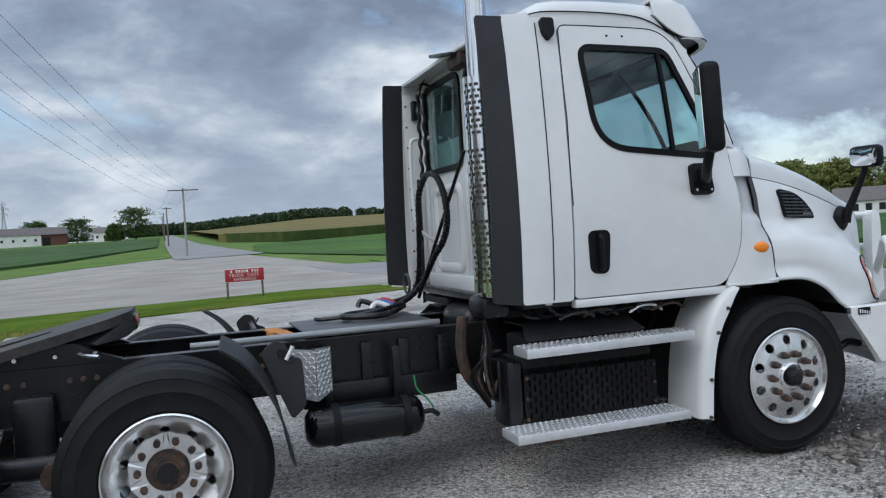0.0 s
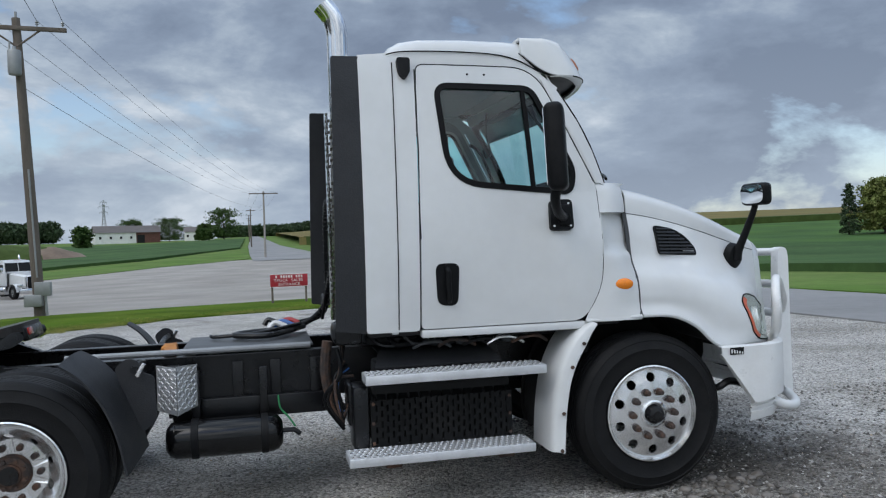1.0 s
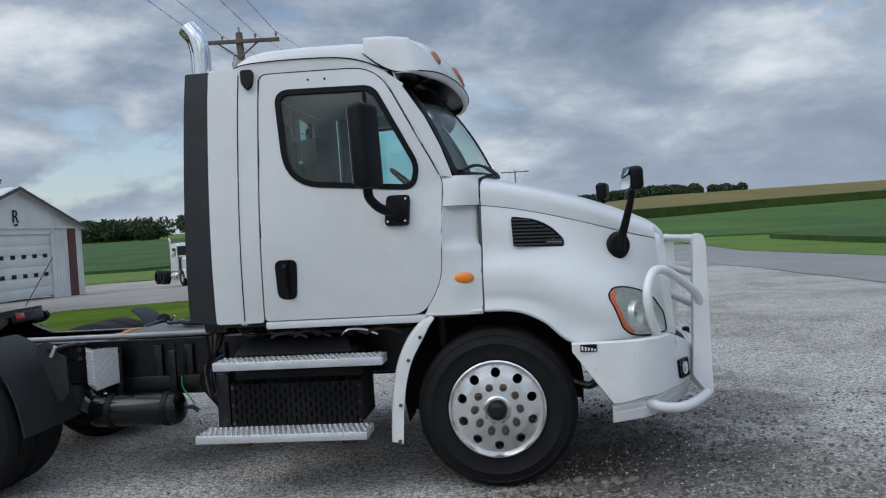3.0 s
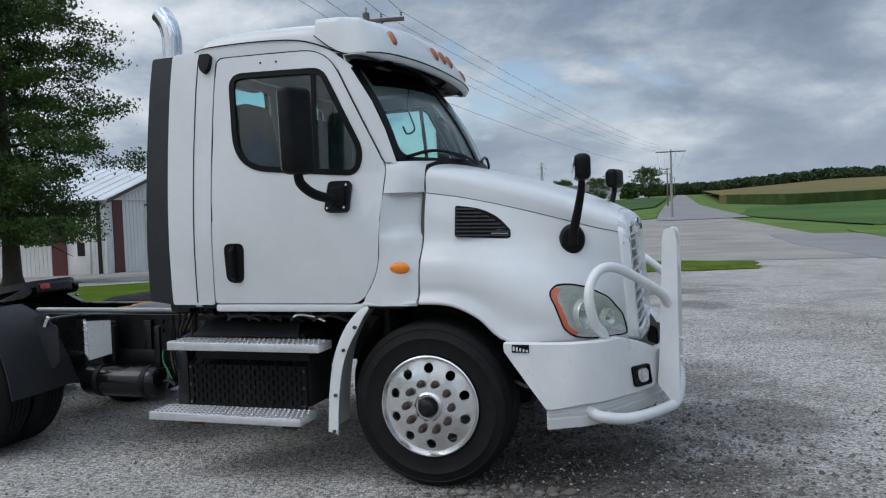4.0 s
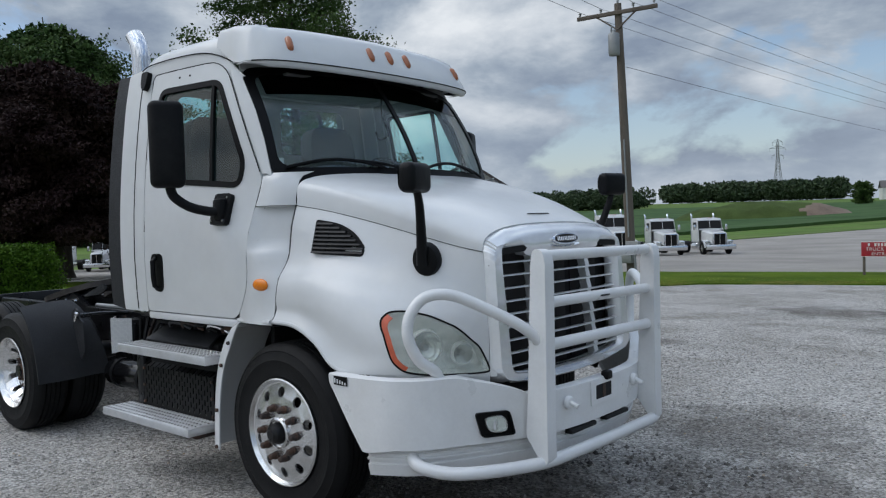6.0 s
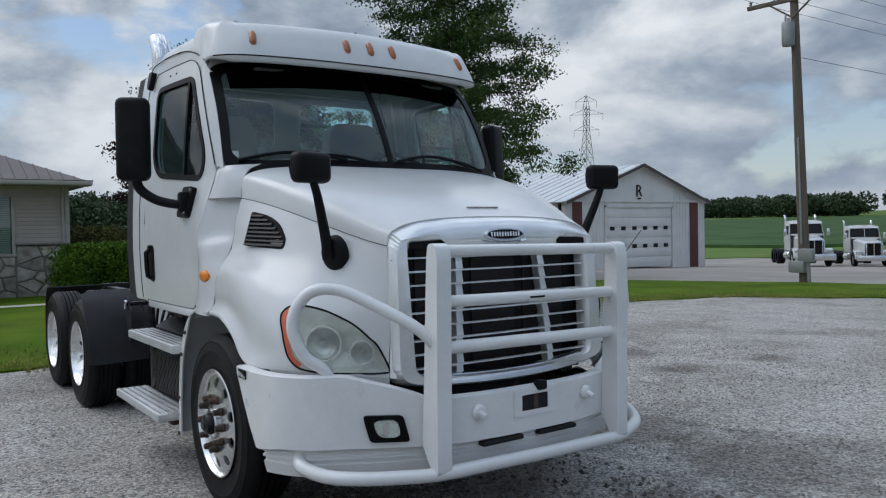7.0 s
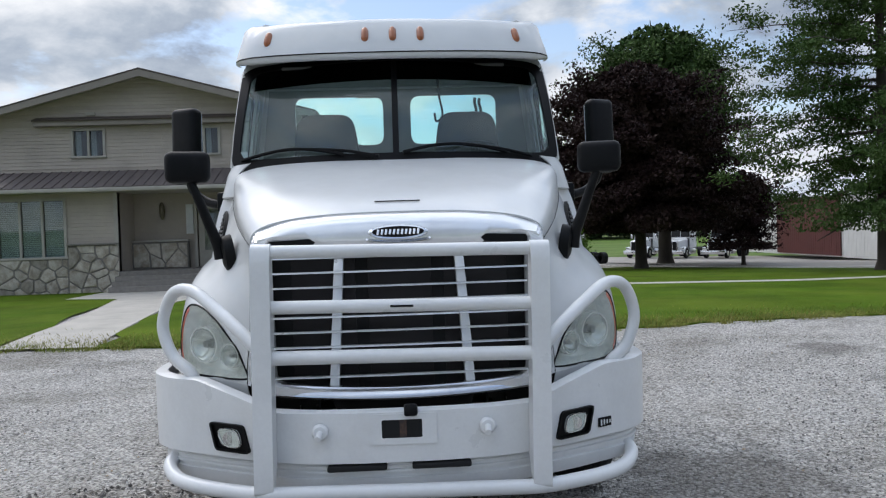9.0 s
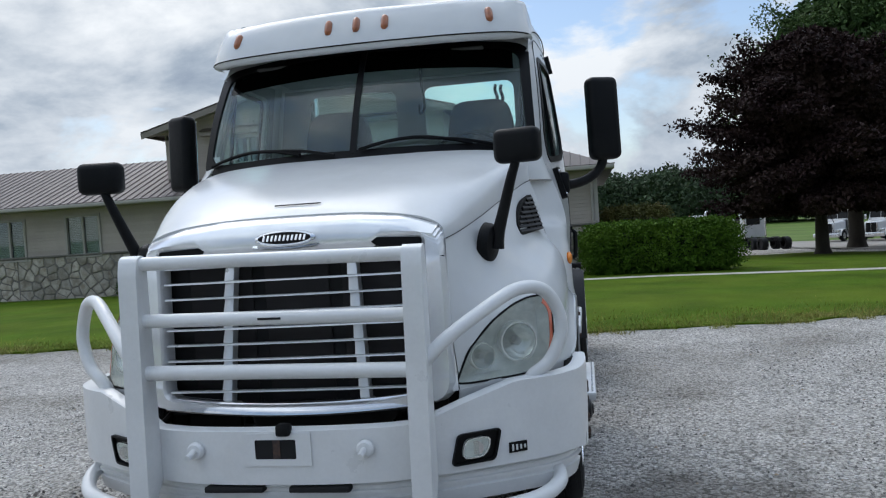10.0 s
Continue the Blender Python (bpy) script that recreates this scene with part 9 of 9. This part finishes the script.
for s, e in ((-1, SY0 - 0.25), (1, SY1 + 0.25)):
    ze = SPK + 0.06 - (SPK - SE) * abs(e - SM) / (SM - SY0)
    bm = bmesh.new()
    bm.faces.new([bm.verts.new(p) for p in ((SX0 + 0.35, SM, SPK + 0.06), (SX0 + 0.35, e, ze), (SX0 - LEN, e, ze), (SX0 - LEN, SM, SPK + 0.06))])
    thicken(bm, 0.06, Vector((-45, SM, -20)))
    r = sp("roof", bm, "shed_roof", "pale ribbed metal roof")
    for k in range(36):
        x = SX0 + 0.2 - 0.9 * k
        sp("roof_rib", tube([(x, SM, SPK + 0.075), (x, e, ze + 0.015)], 0.025, 5), "shed_roof", "", r)
    sp("gable_trim", loft([[(SX0 + 0.37, SM, SPK + 0.08), (SX0 + 0.37, e, ze + 0.02)], [(SX0 + 0.37, SM, SPK - 0.12), (SX0 + 0.37, e, ze - 0.18)]], 0.03), "dark_trim", "dark gable edge", r)

# ---- entrance sign ----
M["sign_red"] = material("sign_red", (0.42, 0.020, 0.035), 0.45, var=0.12, scale=5, fine=60, dirt=(0.25, 0.05, 0.05), dirt_amount=0.3)
M["sign_white"] = material("sign_white", (0.78, 0.76, 0.74), 0.5, var=0.08, scale=8)
M["post"] = material("grey_wood_post", (0.20, 0.165, 0.135), 0.85, var=0.3, scale=5, fine=40, bump=0.4)
sign = thing("sign", "red yard entrance sign with white letters on two wooden posts", "sign", (-1.465, 21.28, land(-1.465, 21.28)), 2.0)
part("board", box((0, 0, 0.775), (1.24, 0.05, 0.43), 0.006), M["sign_red"], sign, "red board")
for x in (-0.56, 0.56):
    part("post", box((x, 0.045, 0.42), (0.07, 0.04, 0.98), 0.006), M["post"], sign, "grey wooden post")
for z, n in ((0.565, "lower_rim"), (0.985, "upper_rim")):
    part(n, box((0, -0.004, z), (1.24, 0.05, 0.012)), M["sign_white"], sign)
for txt, size, x, z in (("TRUCK", 0.135, -0.265, 0.775), ("SALES", 0.135, 0.265, 0.775), ("ENTRANCE", 0.128, 0.0, 0.640)):
    writing("lettering", txt, size, Matrix.Translation((x, -0.030, z)) @ Euler((radians(90), 0, 0)).to_matrix().to_4x4(), M["sign_white"], sign, 0.003, 1.12)
for k in range(11):
    if k not in (1, 7):
        part("letter_bar", box((-0.42 + 0.084 * k, -0.029, 0.905), (0.052, 0.006, 0.085), 0.004), M["sign_white"], sign)

# ---- utility poles and wires ----
M["pole"] = material("weathered_pole", (0.17, 0.14, 0.115), 0.9, var=0.3, scale=3, fine=50, bump=0.5, stretch=(1, 1, 0.1))
M["galv"] = material("grey_metal_box", (0.32, 0.33, 0.33), 0.5, metal=0.4, var=0.1, scale=4)
M["wire"] = material("dark_wire", (0.03, 0.03, 0.03), 0.6, var=0.1)
PB, PT = Vector((-8.99, 20.54, -0.45)), Vector((-9.42, 20.74, 8.85))
pole = thing("utility_pole", "leaning weathered utility pole with crossarm and meter boxes", "utility pole", PB)


def up(name, bm, mat, label="", parent=None):
    bmesh.ops.translate(bm, vec=-PB, verts=bm.verts)
    return part(name, bm, M[mat], parent or pole, label)


def on_pole(z):
    return PB + (PT - PB) * ((z - PB.z) / (PT.z - PB.z))


up("shaft", tube([PB, PB.lerp(PT, 0.5), PT], 0.15, 16, True, [0.17, 0.15, 0.12]), "pole", "tapered wooden shaft")
arm = Vector((1.0, 0.12, 0.02)).normalized()
c = on_pole(8.52) + Vector((0, -0.14, 0))
ca = up("crossarm", box(c, (2.85, 0.10, 0.13), 0.01, 2, Matrix.Rotation(math.atan2(arm.y, arm.x), 4, "Z")), "pole", "wooden crossarm")
for s in (-1, 1):
    up("brace", tube([c + arm * 0.75 * s, on_pole(7.95) + Vector((0, -0.12, 0))], 0.03, 6), "pole", "", ca)
ends = []
for o in (-1.32, -0.55, 0.60, 1.32):
    p = c + arm * o + Vector((0, 0, 0.07))
    up("insulator", lathe([(0.02, 0), (0.02, 0.05), (0.055, 0.06), (0.03, 0.10), (0.06, 0.12), (0.035, 0.17), (0, 0.18)], 10, p, "z"), "galv", "", ca)
    ends.append(p + Vector((0, 0, 0.17)))
up("pole_top_pin", tube([PT, PT + Vector((0, 0, 0.2))], 0.04, 8), "galv")
up("transformer", lathe([(0.0, -0.40), (0.17, -0.40), (0.19, -0.34), (0.19, 0.30), (0.17, 0.34), (0.06, 0.36), (0.05, 0.46), (0, 0.47)], 20, on_pole(7.45) + Vector((-0.05, -0.32, 0)), "z"), "galv", "grey pole transformer")
up("lightning_arrester", tube([on_pole(8.1) + Vector((-0.18, -0.18, 0)), on_pole(7.7) + Vector((-0.2, -0.25, 0))], 0.03, 8), "galv")
up("meter_box", box(on_pole(0.55) + Vector((0.20, -0.22, 0.0)), (0.46, 0.22, 0.42), 0.02), "galv", "grey meter box")
up("meter_box", box(on_pole(0.05) + Vector((-0.10, -0.22, 0.15)), (0.50, 0.22, 0.36), 0.02), "galv", "grey meter box")
up("conduit", tube([on_pole(0.9) + Vector((0.05, -0.20, 0)), on_pole(4.2) + Vector((0.05, -0.17, 0))], 0.03, 8), "galv")
up("conduit", tube([PB + Vector((0.25, -0.22, 0)), on_pole(0.4) + Vector((0.25, -0.22, 0))], 0.04, 8), "galv")
FAR = [(-1.7, 120.0), (-4.6, 195), (-6.0, 270), (-7.2, 345), (-8.0, 420)]
far_tops = []
for k, (x, y) in enumerate(FAR):
    z0 = land(x, y)
    q = thing("utility_pole", "grey utility pole beside the country road", "utility pole", (x, y, z0))
    hgt = 10.3 if k == 0 else 9.4
    part("shaft", tube([(0, 0, -0.3), (0, 0, hgt * 0.5), (0, 0, hgt)], 0.16, 10, True, [0.19, 0.16, 0.12]), material("bleached_pole", (0.36, 0.33, 0.30), 0.9, var=0.2) if k == 0 else M["pole"], q, "straight wooden shaft")
    part("crossarm", box((0, -0.12, hgt - 0.35), (4.4 if k == 0 else 2.2, 0.14, 0.16)), M["pole"], q)
    far_tops.append([Vector((x + o, y, z0 + hgt - 0.25)) for o in (-2.0, -0.8, 0.8, 2.0)])


def wire(name, a, b, sag, r):
    pts = [a.lerp(b, k / 16) - Vector((0, 0, 4 * sag * (k / 16) * (1 - k / 16))) for k in range(17)]
    return tagged(mesh_object(name, tube(pts, r, 5), M["wire"]), "thin overhead power line between poles", "power line")


back = [Vector((-1.5, -46, 8.6)) + Vector((o, 0.15 * o, 0)) for o in (-1.3, -0.55, 0.6, 1.3)]
for i in range(4):
    wire("power_line", ends[i], far_tops[0][i], 1.1, 0.007)
    wire("power_line", ends[i], back[i], 0.5, 0.008)
    wire("power_line", far_tops[0][i], far_tops[1][i], 0.8, 0.012)
wire("power_line", on_pole(6.7) + Vector((0.1, 0.15, 0)), far_tops[0][1] - Vector((0, 0, 2.2)), 0.9, 0.008)
rod = mesh_object("guy_wire", tube([(-20.8, 24.6, land(-20.8, 24.6) - 0.05), (-20.9, 26.9, 1.35)], 0.022, 6), M["wire"])
tagged(rod, "thin dark leaning wire by the lane", "wire")

# ---- lattice pylons ----
M["lattice"] = material("grey_lattice", (0.36, 0.37, 0.38), 0.6, metal=0.3, var=0.1)


def pylon(x, y, top, r):
    z0 = land(x, y)
    h = top - z0
    t = thing("pylon", "grey steel lattice pylon on the skyline", "pylon", (x, y, z0))
    bm = bmesh.new()

    def wid(f):
        return (0.085 - 0.066 * min(1, f / 0.72)) * h * 0.9 if f < 0.72 else 0.017 * h
    levels = [0, 0.16, 0.30, 0.42, 0.52, 0.60, 0.67, 0.73, 0.79, 0.85, 0.91, 1.0]
    for f0, f1 in zip(levels, levels[1:]):
        a, b = wid(f0), wid(f1) if f1 < 1 else 0.0
        A = [Vector((sx * a, sy * a, f0 * h)) for sx, sy in ((-1, -1), (1, -1), (1, 1), (-1, 1))]
        B = [Vector((sx * b, sy * b, f1 * h)) for sx, sy in ((-1, -1), (1, -1), (1, 1), (-1, 1))]
        for k in range(4):
            add_tube(bm, [A[k], B[k]], r, 4, False)
            add_tube(bm, [A[k], B[(k + 1) % 4]], r * 0.6, 4, False)
            add_tube(bm, [A[(k + 1) % 4], B[k]], r * 0.6, 4, False)
            add_tube(bm, [B[k], B[(k + 1) % 4]], r * 0.6, 4, False)
    part("tower", bm, M["lattice"], t, "", None)
    for f, w in ((0.73, 0.12), (0.85, 0.16), (0.95, 0.10)):
        bm = bmesh.new()
        for s in (-1, 1):
            tip = Vector((s * w * h * 0.6, s * w * h * 0.5, f * h))
            for dz in (0, 0.045):
                add_tube(bm, [Vector((0, 0, (f + dz) * h)), tip], r * 0.8, 4, False)
            add_tube(bm, [tip, tip - Vector((0, 0, 0.05 * h))], r * 0.6, 4, False)
        part("arm", bm, M["lattice"], t, "", None)


pylon(-217.0, 224.6, 53.5, 0.11)
pylon(-187.6, 596.0, 54.0, 0.19)
pylon(-158.0, 860.0, 54.5, 0.24)

# ---- parked lorries ----
def parked_truck(at, yaw, first=[None]):
    lbl, cat, grp = "white conventional truck with tall chrome stacks parked on the lot", "truck", "parked trucks"
    m = pose(at[0], at[1], land(*at) + 0.02, 0, 0, yaw) @ Matrix.Scale(0.88, 4)
    if first[0]:
        return copy_thing(first[0], m)
    t = thing("parked_truck", lbl, cat, (at[0], at[1], land(*at) + 0.02), yaw, grp)
    t.matrix_basis = m
    first[0] = t

    def q(n, bm, mat, label="", parent=None, smooth=30):
        return part(n, bm, M[mat], parent or t, label, smooth)
    q("hood", loft([[(x, w * a, z) for w, z in ((-1, zl), (-1, zt - 0.12), (-0.8, zt), (0, zt + 0.04), (0.8, zt), (1, zt - 0.12), (1, zl))] for x, a, zt, zl in ((-1.05, 0.82, 1.98, 1.0), (-0.2, 0.72, 1.90, 1.0), (0.75, 0.64, 1.80, 0.85), (0.82, 0.58, 1.72, 0.85))], 0.02), "paint", "white square hood")
    gr = q("grille", box((0.83, 0, 1.25), (0.06, 1.05, 1.0), 0.03), "chrome", "bright upright grille")
    q("grille_screen", box((0.87, 0, 1.25), (0.01, 0.90, 0.86)), "mesh", "", gr)
    q("centre_rib", box((0.885, 0, 1.25), (0.02, 0.05, 0.88)), "chrome", "", gr)
    q("bumper", box((1.10, 0, 0.62), (0.16, 2.44, 0.40), 0.05), "chrome", "bright steel bumper")
    hl = [(-2.62, 1.0), (-1.02, 1.0), (-1.02, 1.98), (-1.20, 2.10), (-1.34, 2.76), (-1.50, 2.92), (-2.62, 2.95)]
    for s in (-1, 1):
        wn_ = rounded([(-2.35, 2.02), (-1.45, 2.02), (-1.50, 2.62), (-2.35, 2.62)], 0.08, 3)
        side = q("cab_side", slab(hl, [wn_], lambda u, v: (u, s * (1.05 - 0.06 * clamp((v - 2.0) / 0.9, 0, 1)), v), (2.0, 2.5), 0.03), "paint", "white cab side")
        q("side_glass", slab(wn_, (), lambda u, v: (u, s * 1.0, v), (), 0.006), "dark", "dark side window", side)
        q("cab_handle", tube([(-2.68, s * 1.02, 1.4), (-2.72, s * 1.06, 1.6), (-2.72, s * 1.06, 2.3), (-2.68, s * 1.02, 2.4)], 0.02, 6), "chrome", "", side)
        q("mirror", box((-1.10, s * 1.32, 2.20), (0.10, 0.20, 0.45), 0.03), "chrome", "square door mirror")
        st = q("stack", tube([(-2.85, s * 0.95, 0.9), (-2.85, s * 0.95, 3.05), (-2.88, s * 0.95, 3.2), (-2.98, s * 0.97, 3.32)], 0.075, 12), "chrome", "tall chrome exhaust")
        fe = loft([[(math.cos(a) * 0.66, s * y, 0.52 + math.sin(a) * 0.66) for a in (math.pi * (0.02 + 0.96 * k / 12) for k in range(13))] for y in (0.72, 1.0, 1.18, 1.20)], 0.015)
        fd = q("fender", fe, "paint", "white round fender")
        lamp = q("headlight", box((0.70, s * 0.93, 1.02), (0.16, 0.42, 0.22), 0.04), "chrome", "square twin headlight")
        q("headlight_lens", box((0.785, s * 0.93, 1.02), (0.01, 0.36, 0.15), 0.004), "lens", "", lamp)
        q("fuel_tank", lathe([(0, -0.55), (0.28, -0.54), (0.31, -0.5), (0.31, 0.5), (0.28, 0.54), (0, 0.55)], 20, (-1.75, s * 0.92, 0.66), "x"), "chrome", "round fuel tank")
        for x in (0.0, -4.15, -5.50):
            wh = q("wheel", lathe([(0.05, 0.02 * s), (0.12, 0.04 * s), (0.26, 0.0), (0.29, 0.10 * s)], 20, (x, s * 1.06, 0.52)), "alu" if x == 0 else "dark", "truck wheel")
            q("tyre", lathe([(0.29, -0.14), (0.45, -0.15), (0.52, -0.11), (0.52, 0.11), (0.45, 0.15), (0.29, 0.14)], 28, (x, s * (1.04 if x == 0 else 0.90), 0.52), "y", False), "tyre", "", wh)
            if x:
                q("outer_tyre", lathe([(0.29, -0.14), (0.45, -0.15), (0.52, -0.11), (0.52, 0.11), (0.45, 0.15), (0.29, 0.14)], 28, (x, s * 1.12, 0.52), "y", False), "tyre", "", wh)
        q("frame_rail", box((-2.6, s * 0.42, 0.85), (6.8, 0.08, 0.28)), "black", "dark frame rail")
    q("roof", loft([[(x, w, z + h * (1 - (w / 1.0) ** 4)) for w in (k / 6 - 1.0 for k in range(13))] for x, z, h in ((-2.62, 2.93, 0.04), (-2.0, 2.93, 0.07), (-1.5, 2.90, 0.06), (-1.33, 2.76, 0.0))], 0.02), "paint", "white cab roof")
    q("windshield", loft([[(-1.19, w * 0.95, 2.10) for w in (-1, 0, 1)], [(-1.345, w * 0.92, 2.74) for w in (-1, 0, 1)]], 0.01), "dark", "dark split windshield")
    q("centre_bar", tube([(-1.17, 0, 2.10), (-1.32, 0, 2.74)], 0.02, 6), "paint")
    q("cowl", box((-1.10, 0, 2.02), (0.20, 1.9, 0.14), 0.03), "paint")
    q("cab_rear", box((-2.62, 0, 1.97), (0.05, 2.0, 1.9)), "paint", "white cab rear wall")
    q("rear_glass", slab(rounded([(-0.62, 2.05), (0.62, 2.05), (0.62, 2.62), (-0.62, 2.62)], 0.08, 3), (), lambda u, v: (-2.650, u, v), (), 0.006), "dark", "dark rear window")
    for w in (-0.7, -0.15, 0, 0.15, 0.7):
        q("roof_lamp", box((-1.45, w, 2.98), (0.10, 0.06, 0.04), 0.015), "amber_roof", "amber roof lamp")
    q("underside", box((-0.6, 0, 0.85), (2.6, 0.8, 0.4), 0.05), "dark")
    return t


for at_, yaw_ in (((-20.0, 40.2), -47), ((-17.9, 42.6), -47), ((-15.8, 45.0), -47), ((-51.0, 11.2), 200), ((-53.5, 7.4), -96), ((-55.0, 24.3), -42), ((-55.8, 21.4), -42), ((-56.8, 18.8), -42)):
    parked_truck(at_, yaw_)

# ---- far farmhouses, bank of earth ----
M["brick_far"] = material("red_brown_brick", (0.15, 0.065, 0.05), 0.85, var=0.2, scale=1.0, fine=8)
M["shingle"] = material("grey_shingle", (0.14, 0.125, 0.12), 0.85, var=0.15, scale=0.8, fine=6)


def farmhouse(at, yaw, size, wall, label, brick=0.0):
    L, D, H, R = size
    t = thing("farmhouse", label, "house", (at[0], at[1], land(*at) - 0.2), yaw)
    cut = L / 2 - L * brick
    part("wall", box(((-L / 2 + cut) / 2, 0, H / 2), (cut + L / 2, D, H)), M[wall], t, "pale wall")
    if brick:
        part("brick_wall", box(((L / 2 + cut) / 2, 0.3, H / 2), (L / 2 - cut, D, H)), M["brick_far"], t, "brick garage wall")
        # no real hole: the garage's inner shade is a near-black box
        part("garage_opening", box(((L / 2 + cut) / 2 - L * brick * 0.3, -D / 2 + 0.28, H * 0.4), (L * brick * 0.3, 0.1, H * 0.75)), M["dark"], t)
    bm = bmesh.new()
    o = 0.5
    for s in (-1, 1):
        bm.faces.new([bm.verts.new(p) for p in ((-L / 2 - o, s * (D / 2 + o), H), (L / 2 + o, s * (D / 2 + o), H), (L / 2 + o, 0, H + R), (-L / 2 - o, 0, H + R))])
    for s in (-1, 1):
        bm.faces.new([bm.verts.new(p) for p in ((s * L / 2, -D / 2, H), (s * L / 2, D / 2, H), (s * L / 2, 0, H + R - 0.2))])
    part("roof", bm, M["shingle"], t, "grey shingled roof", None)
    for k in range(4):
        x = -L / 2 + (cut + L / 2) * (k + 0.5) / 4
        w = part("window", box((x, -D / 2 - 0.03, H * 0.55), (1.1, 0.08, 1.3)), M["dark"], t, "dark window")
        part("window_frame", box((x, -D / 2 - 0.06, H * 0.55 - 0.72), (1.4, 0.1, 0.12)), M["paint"], w)
    return t


farmhouse((-70.4, 432.0), 20, (32.0, 10.0, 5.6, 3.7), "shed_white", "long white farmhouse with a brick garage far across the field", 0.38)
farmhouse((-33.7, 430.0), -6, (14.0, 8.0, 4.6, 2.8), "shed_white", "white farmhouse half hidden by trees")
farmhouse((121.5, 112.0), -46, (9.0, 6.0, 2.8, 2.6), "shed_white", "white farmhouse under yellow-green trees")
rows = []
for i in range(29):
    a = i / 28
    cx, cy = -72 + 35 * a, 162 + 13 * a
    row = []
    for j in range(11):
        b = j / 10 * 2 - 1
        h = 3.7 * (1 - b * b) ** 0.9 * math.sin(math.pi * clamp(a * 1.04, 0, 1)) ** 0.55 * (1 + 0.3 * noise.noise(Vector((i * 0.3, j * 0.45, 2))))
        x, y = cx - 7.0 * b * 0.35, cy + 7.0 * b * 0.94
        row.append((x, y, land(x, y) - 0.1 + max(0.0, h)))
    rows.append(row)
bm = loft(rows)
for f in bm.faces:
    c = f.calc_center_median()
    f.material_index = 1 if c.x + 0.6 * noise.noise(c * 0.4) * 4 > -45.5 else 0
mesh_object("earth_bank", bm, [M["corn_green"], material("bare_earth", (0.22, 0.16, 0.12), 0.95, var=0.3, scale=0.4, fine=4)], None, 60, "weedy bank of earth with a bare brown end", "structure")
